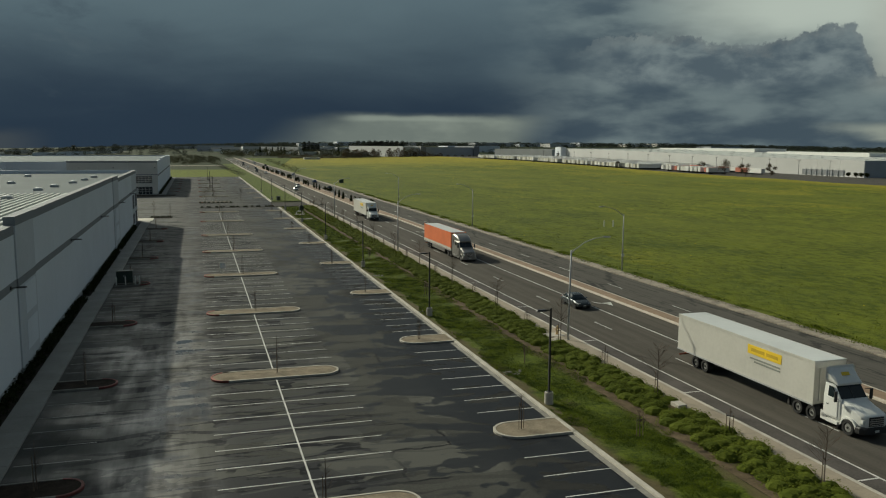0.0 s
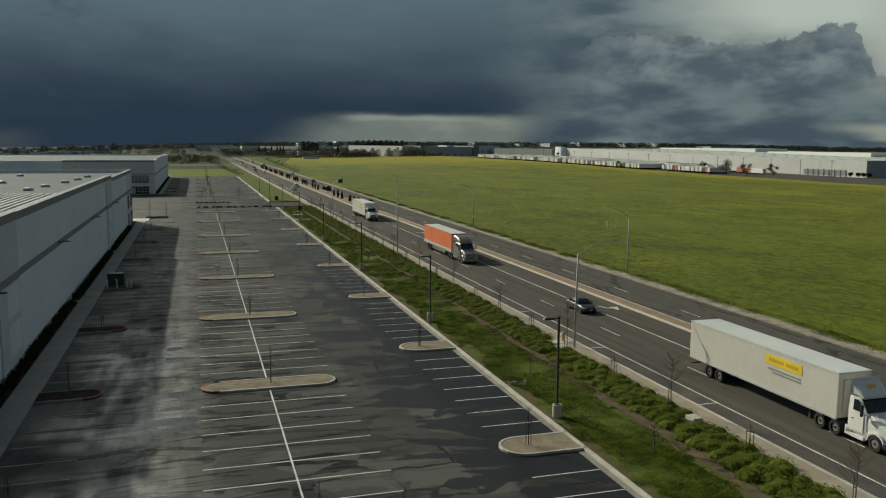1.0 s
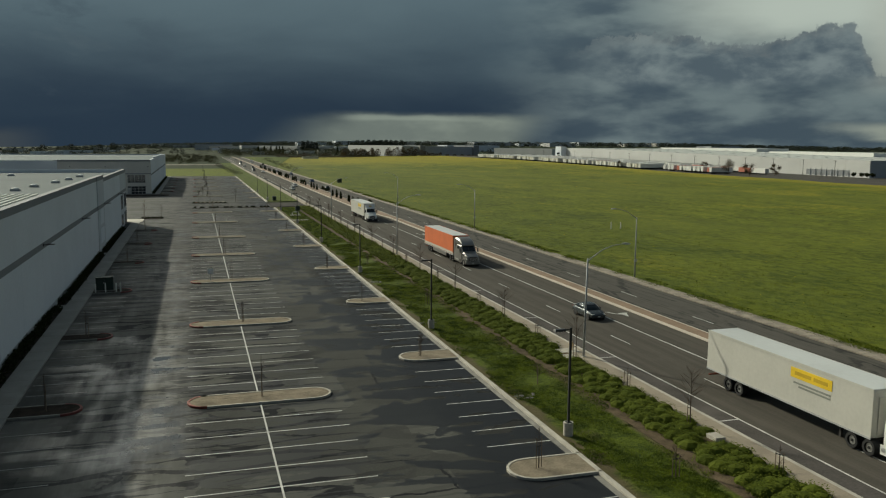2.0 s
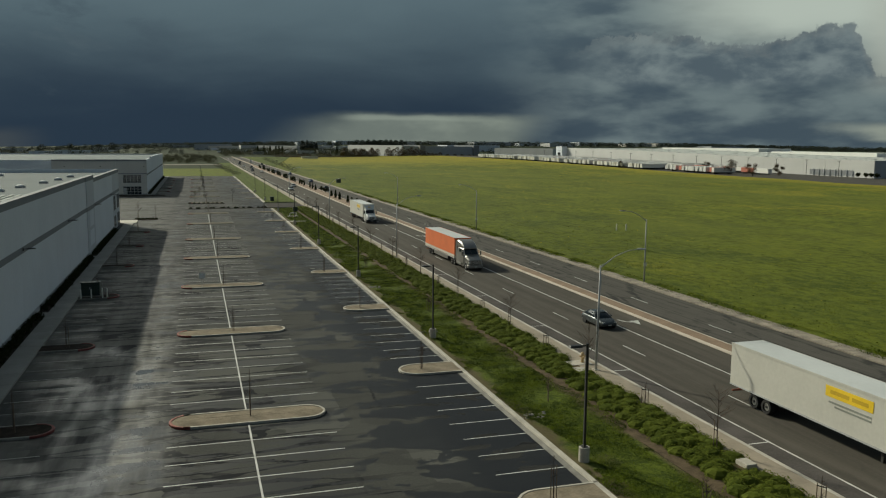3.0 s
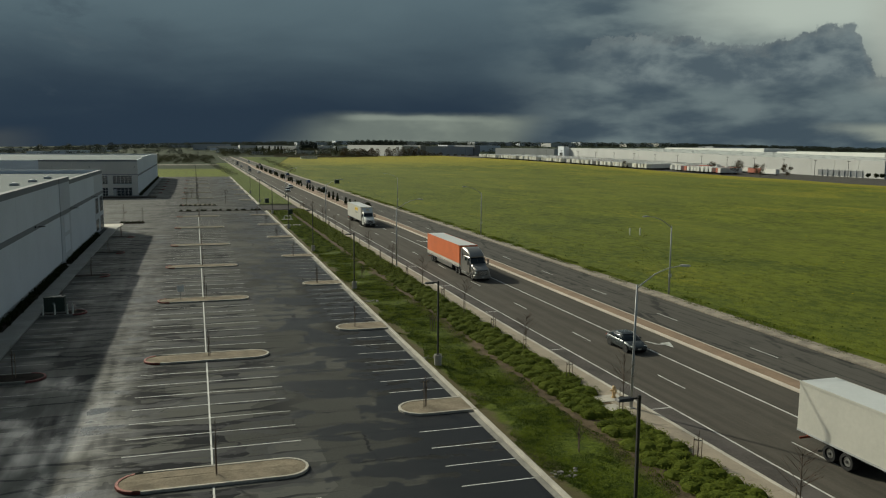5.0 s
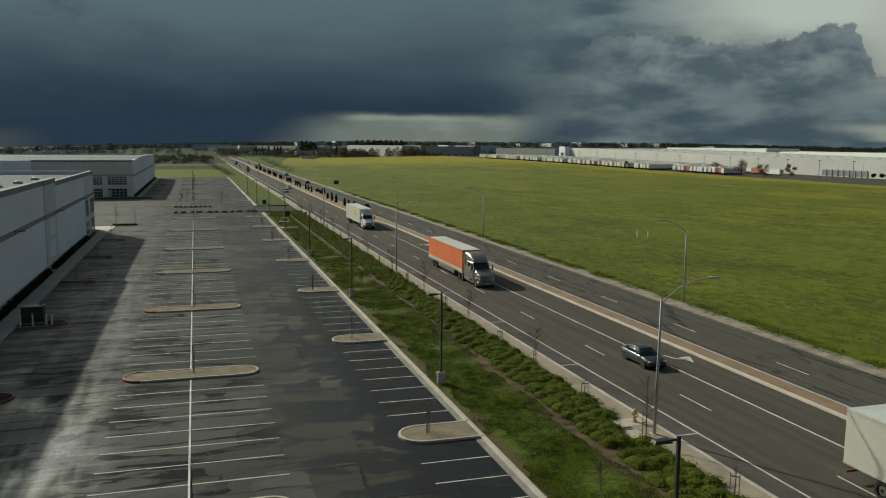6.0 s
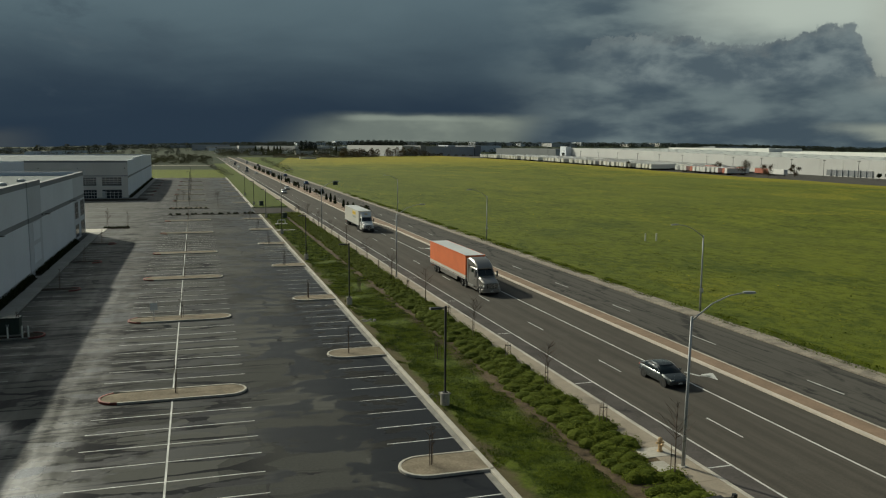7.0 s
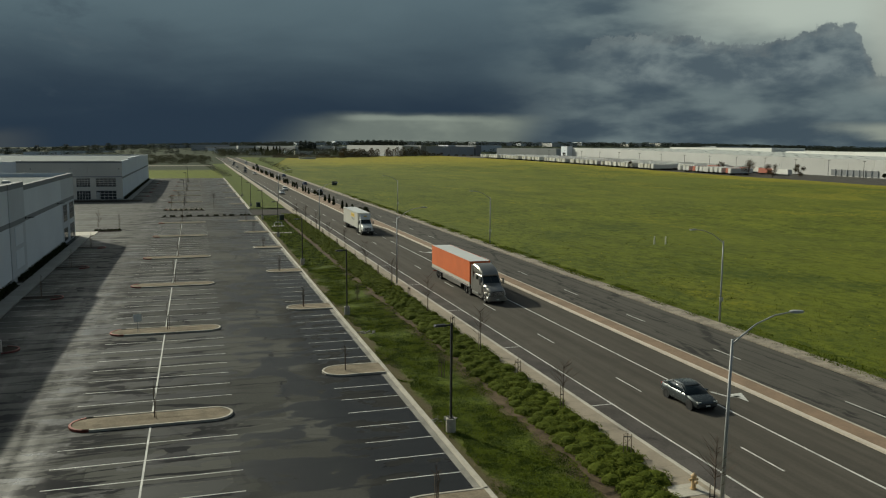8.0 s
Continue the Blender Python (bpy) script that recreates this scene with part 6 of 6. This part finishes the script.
for n in range(12):
    y = (164.9, 172.5, 177.8, 185.9, 192.6, 207.2, 215.2, 223.7, 242.0, 252.0, 262.0, 270.5)[n]
    part("bark_ring", Shape().tube([(37.0 if n in (0, 1, 8, 9) else 36.2, y, 0.10), (37.0 if n in (0, 1, 8, 9) else 36.2, y, 0.15)], 0.8, 14), M_BARK, bpy.data.objects["median"])

for n, (x, y, h) in enumerate(((-8.3, 200.5, 4.4), (2.6, 202.0, 4.2), (-7.0, 231.0, 3.4))):
    wisp = thing("bare_tree", "tan leafless shrub-like tree beside the cross drive", "tree", pose(x, y, 0.05), "cross drive trees")
    trunk, limbs = bare_tree(h, 1.25, 280 + n, 0.05)
    part("trunk", trunk, M_TWIGS, wisp)
    tagged(part("branchwork", limbs, M_TWIGS, wisp), kind="stuff")

# ---- distance ----
def far_hall(x0, x1, y0, y1, h, wall, label, panels=6, doors=0, roof=M_ROOF, at=None):
    ob = thing("distant_warehouse", label, "building", at or pose(0, 0, min(land(x0, y0), land(x1, y0), land(x0, y1), land(x1, y1)) - 0.3))
    dx = (x1 - x0) / panels
    for k in range(panels):
        part("wall_panel", Shape().box(x0 + dx * k + 0.1, x0 + dx * (k + 1) - 0.1, y0, y0 + 1.0, 0, h), wall, ob)
    part("side_wall", Shape().box(x0, x0 + 0.8, y0 + 1.0, y1, 0, h), wall, ob)
    part("side_wall", Shape().box(x1 - 0.8, x1, y0 + 1.0, y1, 0, h), wall, ob)
    part("back_wall", Shape().box(x0, x1, y1, y1 + 1, 0, h), wall, ob)
    part("roof", Shape().box(x0 + 0.8, x1 - 0.8, y0 + 1.0, y1, h - 1.4, h - 0.6), roof, ob)
    for k in range(doors):
        x = x0 + (x1 - x0) * (k + 0.5) / doors
        part("dock_door", Shape().box(x - 2.0, x + 2.0, y0 - 0.15, y0 - 0.02, 0.3, 4.2), M_WALL_DARK, ob)
    return ob


# the long white warehouse beyond the pasture
hall = thing("long_warehouse", "very long white concrete warehouse beyond the pasture", "building")
HX, H0, H1 = 366.0, 326.0, 748.0


def eaves(y):
    """Height of the warehouse wall's top along its length."""
    return 10.2 + 4.7 * ease((y - H0) / 430)


for k in range(22):
    a = H0 + (H1 - H0) * k / 22
    b = H0 + (H1 - H0) * (k + 1) / 22
    part("wall_panel", Shape().loft([[(HX, y, yard_rise(300, y) - 0.6), (HX + 0.8, y, yard_rise(300, y) - 0.6), (HX + 0.8, y, eaves(y)), (HX, y, eaves(y))] for y in (a + 0.06, b - 0.06)]), M_WHITE_WALL, hall)
# the end turned from the sun has its shade put into a greyer colour
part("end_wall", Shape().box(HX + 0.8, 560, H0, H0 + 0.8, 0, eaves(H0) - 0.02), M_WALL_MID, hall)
part("end_wall", Shape().box(HX + 0.8, 560, H1 - 0.8, H1, 0, eaves(H1)), M_WHITE_WALL, hall)
part("back_wall", Shape().box(560, 560.8, H0, H1, 0, eaves(H0)), M_WHITE_WALL, hall)
part("roof", Shape().loft([[(HX + 0.8, y, eaves(y) - 1.2), (560, y, eaves(y) - 1.0), (560, y, eaves(y) - 0.2), (HX + 0.8, y, eaves(y) - 0.5)] for y in (H0 + 0.8, 380, 420, 460, 500, 580, 660, H1 - 0.8)]), M_ROOF_RIB, hall, "pale roof with rows of skylights")
for k in range(8):
    part("dock_door", Shape().box(HX - 0.1, HX - 0.01, 342 + 4.6 * k, 345.4 + 4.6 * k, 0.6, 4.0), M_WALL_DARK, hall)
    part("dock_seal", Shape().box(HX - 0.5, HX - 0.11, 341.7 + 4.6 * k, 342.0 + 4.6 * k, 0.3, 4.2), M_WALL_MID, hall)
part("stair_tower", Shape().box(HX - 6.0, HX - 0.01, H1 - 14, H1, 0, eaves(H1) + 1.4), M_WALL, hall)
part("corner_window", Shape().box(HX - 6.1, HX - 6.01, H1 - 11, H1 - 4, 2, 10), M_GLASS, hall)
rng_f = random.Random(9)
rs = Shape().box(-1.3, 1.3, -2.4, 2.4, 0, 0.30).mesh("roof_unit", 0.05)
for k in range(150):
    ob = part("roof_unit", rs, M_GALV, hall)
    ob.location = (HX + 14 + 34 * (k % 5) + rng_f.uniform(-2, 2), H0 + 8 + (H1 - H0 - 16) * (k // 5) / 30 + rng_f.uniform(-2, 2), 0)
    ob.location.z = eaves(ob.location.y) - 0.5 + 0.3 * (ob.location.x - HX) / 194
for x0, x1, y0, y1 in ((470, 500, 430, 545), (480, 515, 575, 735), (500, 530, 350, 400)):
    part("roof_monitor", Shape().box(x0, x1, y0, y1, eaves(y0) - 0.6, eaves(y1) + 1.0), M_TRUCK_WHITE, hall)
yard_pole = thing("yard_lamp", "tall dark lamp post before the white warehouse", "street lamp", pose(352, 338, 0), "yard lamps")
part("post", Shape().tube([(0, 0, -0.5), (0, 0, 9.6)], [0.16, 0.11], 8), M_POLE, yard_pole)
part("lamp_head", Shape().box(-0.9, 0.9, -0.35, 0.35, 9.6, 9.85), M_POLE, yard_pole)
for k in range(1, 14):
    copy_thing(yard_pole, pose(352, 338 + 26 * k + k * k * 0.5, yard_rise(300, 338 + 26 * k)))

far_hall(0, 208, 0, 20, 15.6, M_WHITE_WALL, "white warehouse at the far end of the pasture", 14, 9, M_ROOF_WHITE, pose(223.8, 1234, -0.1, 0, 0, -80))
far_hall(257, 279, 1010, 1090, 14.6, M_WALL_MID, "mid-grey wing of a warehouse beyond the pasture", 3, 0)
far_hall(279.5, 287, 1003, 1090, 16.0, M_WALL_DARK, "dark grey stair block of a far warehouse", 1)
far_hall(287.5, 354.5, 1006, 1090, 14.8, M_WALL_MID, "mid-grey warehouse beyond the pasture", 6, 0)
far_hall(355, 363, 1003, 1090, 16.0, M_WALL_DARK, "dark grey stair block of a far warehouse", 1)
far_hall(0, 125, 0, 40, 12.6, M_WHITE_WALL, "white warehouse beside the truck yard", 8, 5, M_ROOF_WHITE, pose(427.5, 1117, -0.1, 0, 0, -70))
far_hall(0, 163, 0, 60, 10.0, M_WHITE_WALL, "pale low warehouse behind a row of conifers", 9, 0, M_ROOF_WHITE, pose(99.4, 1484.5, land(130, 1400) - 0.5, 0, 0, -70))
rng_d = random.Random(21)
for k in range(34):
    a = radians(-19 + 58 * (k + rng_d.uniform(-0.3, 0.3)) / 34)
    d = rng_d.uniform(1500, 2600)
    w, h = rng_d.uniform(40, 130), rng_d.uniform(7, 12)
    x, y = d * math.sin(a) - 6, d * math.cos(a) - 60
    far_hall(x - w / 2, x + w / 2, y, y + 60, h, rng_d.choice((M_WALL, M_WHITE_WALL, M_WALL_MID, M_WALL_TAUPE)), rng_d.choice(("pale low building on the horizon", "grey low building on the horizon")), 3)

for k in range(40):
    a = radians(1.5 + 10.0 * (k + rng_d.uniform(-0.4, 0.4)) / 40)
    d = rng_d.uniform(1150, 1750)
    w, h = rng_d.uniform(9, 30), rng_d.uniform(3.5, 6.5)
    x, y = d * math.sin(a) - 6, d * math.cos(a) - 60
    far_hall(x - w / 2, x + w / 2, y, y + 14, h, rng_d.choice((M_WALL, M_WHITE_WALL, M_WALL_TAUPE, M_WALL_MID)), rng_d.choice(("small pale far-off house", "small grey far-off shed")), 1, 0, rng_d.choice((M_ROOF, M_WALL_DARK)))
far_hall(110.5, 129, 900, 906, 2.9, M_WALL_TAUPE, "low pale shed at the pasture's far edge", 3)

# parked trailers
def parked_trailer(skin, label):
    ob = thing("parked_trailer", label, "trailer", None, "parked trailers")
    part("box_body", Shape().box(-8, 8, -1.3, 1.3, 1.15, 4.05), skin, ob, bevel=0.05)
    part("undercarriage", Shape().box(-7.5, 7.5, -0.6, 0.6, 0.8, 1.14), M_CHASSIS, ob)
    for x in (5.2, 6.5):
        for s in (-1, 1):
            part("tyre", Shape().tube([(x, s * 0.7, 0.5), (x, s * 1.25, 0.5)], 0.5, 12), M_TYRE, ob)
    for s in (-1, 1):
        part("landing_leg", Shape().box(-5.6, -5.4, s * 0.9 - 0.07, s * 0.9 + 0.07, 0, 1.15), M_CHASSIS, ob)
    return ob


white_tr = parked_trailer(M_TRUCK_WHITE, "white box trailer parked in the yard")
red_tr = parked_trailer(M_RUST, "red box trailer parked in the yard")
orange_tr = parked_trailer(M_BRICK, "brick-red box trailer parked in the yard")
grey_tr = parked_trailer(M_TRAILER_WHITE, "dusty pale grey box trailer parked in the yard")
grey_tr.matrix_basis = pose(330, 470, 0.02 + yard_rise(300, 470), 0, 0, 88)
white_tr.matrix_basis, red_tr.matrix_basis, orange_tr.matrix_basis = pose(318, 480, 0.02 + yard_rise(300, 480), 0, 0, 3), pose(316, 712, 0.02 + yard_rise(300, 712)), pose(332, 446, 0.02 + yard_rise(300, 446), 0, 0, 80)
yy, k = 396.0, 0
while yy < 860:
    src = red_tr if k in (31, 33, 38, 40, 45, 47, 52, 55) else orange_tr if k in (1, 9) else white_tr
    if rng_f.random() < 0.86:
        copy_thing(src, pose(rng_f.choice((316, 317, 334)) + rng_f.uniform(-1, 1), yy, 0.02 + yard_rise(300, yy), 0, 0, rng_f.choice((0, 0, 180, 4))))
    yy += rng_f.choice((3.6, 3.8, 4.2, 7.5)) * (1 + (yy - 396) / 900)
    k += 1
for k in range(46):
    y = 420 + 9.3 * k + rng_f.uniform(-2, 2)
    if k % 7 != 3:
        copy_thing(white_tr, pose(342 + rng_f.uniform(-2, 2), y, 0.02 + yard_rise(300, y), 0, 0, rng_f.choice((0, 90, 3))))
for k in range(64):
    y = 492 + 5.4 * k + rng_f.uniform(-0.6, 0.6)
    if k % 9 != 4:
        copy_thing((white_tr, grey_tr)[k % 3 == 1], pose(325 + rng_f.uniform(-1.5, 1.5), y, 0.02 + yard_rise(300, y), 0, 0, rng_f.choice((0, 180, 2))))
for k in range(84):
    y = 474 + 4.25 * k + rng_f.uniform(-0.4, 0.4)
    if k % 13 not in (5, 6):
        copy_thing((white_tr, grey_tr, white_tr, grey_tr, red_tr)[4 if k in (31, 58) else k % 4], pose(309.5 + rng_f.uniform(-0.8, 0.8), y, 0.02 + yard_rise(300, y), 0, 0, rng_f.choice((0, 180, 1))))
for k in range(50):
    y = 470 + 7.1 * k + rng_f.uniform(-1.2, 1.2)
    if k % 8 != 5:
        copy_thing((white_tr, grey_tr)[k % 4 == 2], pose(351 + rng_f.uniform(-0.8, 0.8), y, 0.02 + yard_rise(300, y), 0, 0, rng_f.choice((0, 180, 1))))
copy_thing(orange_tr, pose(338, 425, 0.02, 0, 0, 85))
copy_thing(orange_tr, pose(337, 398, 0.02, 0, 0, 88))
copy_thing(white_tr, pose(334, 382, 0.02, 0, 0, 84))

# bare trees and bushes at the pasture's far edge
for n, (x, y, h) in enumerate(((312, 384, 9.5), (308, 358, 8), (331, 364, 7), (341, 452, 7), (303, 505, 6))):
    leafy_tree(pose(x, y, 0), h, 300 + n, M_THICKET, "leafless brown tree at the yard's edge", "yard trees", 0.42, 2600, 0.26, 0.22)
wt = leafy_tree(pose(353, 324, 0), 3.2, 310, M_SHRUB_DARK, "small dark tree by the white warehouse", "warehouse trees", 0.4, 400, 0.5)
for y in (319.0, 315.0, 311.0):
    copy_thing(wt, pose(354, y, 0, 0, 0, y))


def woods(name, label, clumps, mat, leaf, per, seed):
    """Far trees as one mass of ragged foliage; clumps are (x, y, height, width)."""
    rng = np.random.default_rng(seed)
    pts, sizes = [], []
    for x, y, h, w in clumps:
        z = rng.uniform(0.05, 1.0, per)
        r = w * np.sqrt(rng.uniform(0, 1, per)) * np.sqrt(np.clip(1.05 - (z - 0.45) ** 2 * 3.0, 0.05, 1))
        a = rng.uniform(0, 6.283, per)
        pts.append(np.stack([x + r * np.cos(a), y + r * np.sin(a), z * h + (max(land(x, y), pasture(x, y) - 0.2) if 48 < x < 300 and y < 1000 else land(x, y))], 1))
        sizes.append(np.full(per, leaf * (0.6 + h / 16)))
    ob = mesh_object(name, quads(name, np.concatenate(pts), np.concatenate(sizes), mat, 0.5, 1.0, seed, 0.6), mat)
    return tagged(ob, label, "trees", kind="stuff")


def belt(count, a0, a1, d0, d1, h0, h1, seed):
    rng = random.Random(seed)
    out = []
    for _ in range(count):
        a, d, h = radians(rng.uniform(a0, a1)), rng.uniform(d0, d1), rng.uniform(h0, h1)
        out.append((d * math.sin(a) - 6, d * math.cos(a) - 60, h, h * rng.uniform(0.5, 1.4)))
    return out


# the far woods carry their haze in the foliage colour
woods("horizon_woods", "dark woodland along the horizon", belt(2600, -24, 60, 2000, 3100, 6, 12, 31), M_WOODS_HAZED, 1.7, 90, 31)
woods("middle_woods", "scattered dark trees before the horizon", belt(420, -22, 30, 1250, 1900, 4, 8, 32), M_WOODS_HAZED, 1.0, 140, 32)
woods("scrub_belt", "brown-green scrub trees beyond the lot", belt(420, -13, 1.2, 740, 1080, 2.0, 5.0, 33), M_SCRUB, 0.7, 200, 33)
woods("field_thicket", "leafless brown thicket at the far edge of the pasture", [(169 + 3.0 * k, 962 + 6 * math.sin(k), 9.5 + 2.2 * math.sin(k * 1.7), 3.6) for k in range(16)] + [(226 + 3.1 * k, 966 + 5 * math.sin(k), 9.5 + 2.5 * math.sin(k * 2.1), 3.6) for k in range(13)] + [(269, 956, 7.5, 5.0), (273, 954, 6.5, 4.5)] + [(90 + 5.4 * k, 975, 4.0 + 2 * math.sin(k * 1.3), 3.5) for k in range(16)] + [(282 + 5 * k, 968, 3.6 + 1.2 * math.sin(k * 2.9), 3.0) for k in range(16)], M_THICKET, 0.50, 800, 34)
woods("tall_grove", "tall dark grove standing over the far roofs", [(160 + 2.5 * k, 1300 + 9 * math.sin(k * 2.0), 15 + 5 * math.sin(k * 1.9), 3.2) for k in range(11)], M_WOODS_HAZED, 0.9, 420, 36)
woods("skyline_grove", "dark trees standing over the white halls", [(385 + 4.6 * k, 2000 + 20 * math.sin(k * 2.0), 12 + 3 * math.sin(k * 2.3), 6.5) for k in range(26)] + [(-430 + 30 * k, 2000, 15 + 5 * math.sin(k * 2.7), 9.0) for k in range(10)], M_WOODS_HAZED, 1.4, 300, 37)
woods("town_trees", "scattered trees among the far houses", belt(300, 1.5, 11.5, 1120, 1460, 4, 9, 38), M_SCRUB, 0.8, 150, 38)
woods("roadside_scrub", "low scrub beside the far road", [(14 - 0.6 * k, 420 + 18 * k, 2.2 + 1.2 * math.sin(k * 1.9), 3.0) for k in range(12)] + [(52 + 0.8 * k, 470 + 28 * k, 3.0 + 1.2 * math.sin(k * 2.3), 2.4) for k in range(14)], M_SCRUB, 0.32, 340, 35)
fir = cypress(pose(112, 1184, land(112, 1184) - 0.3), 1.0, 77, "far conifers")
fir["label"] = "tall dark conifer in a row far off"
fir.scale = (4.6, 4.6, 10.5)
for a in (4.28, 4.69, 5.11, 5.49, 5.90, 9.6):
    ob = copy_thing(fir, pose(1250 * math.sin(radians(a)) - 12, 1250 * math.cos(radians(a)) - 60, land(110, 1185) - 0.3))
setting("cross_road_far", Shape().box(-400, 24, 640, 655, -0.3, -0.05), M_GRAVEL, "pale dirt track across the far fields", "track")

# pavement slabs, alike pieces on one mesh
slab_me = Shape().box(21.57, 23.18, 0.006, 1.494, 0.05, 0.15).mesh("slab", 0.008)
for k in range(170):
    ob = part("slab", slab_me, M_WALKWAY, bpy.data.objects["pavement_base"])
    ob.location.y = -55 + 1.5 * k
slab_me2 = Shape().box(-23.28, -21.42, 0.02, 2.98, 0.05, 0.15).mesh("slab", 0.012)
for k in range(58):
    ob = part("slab", slab_me2, M_WALKWAY_GREY, walkway)
    ob.location.y = -36 + 3.0 * k
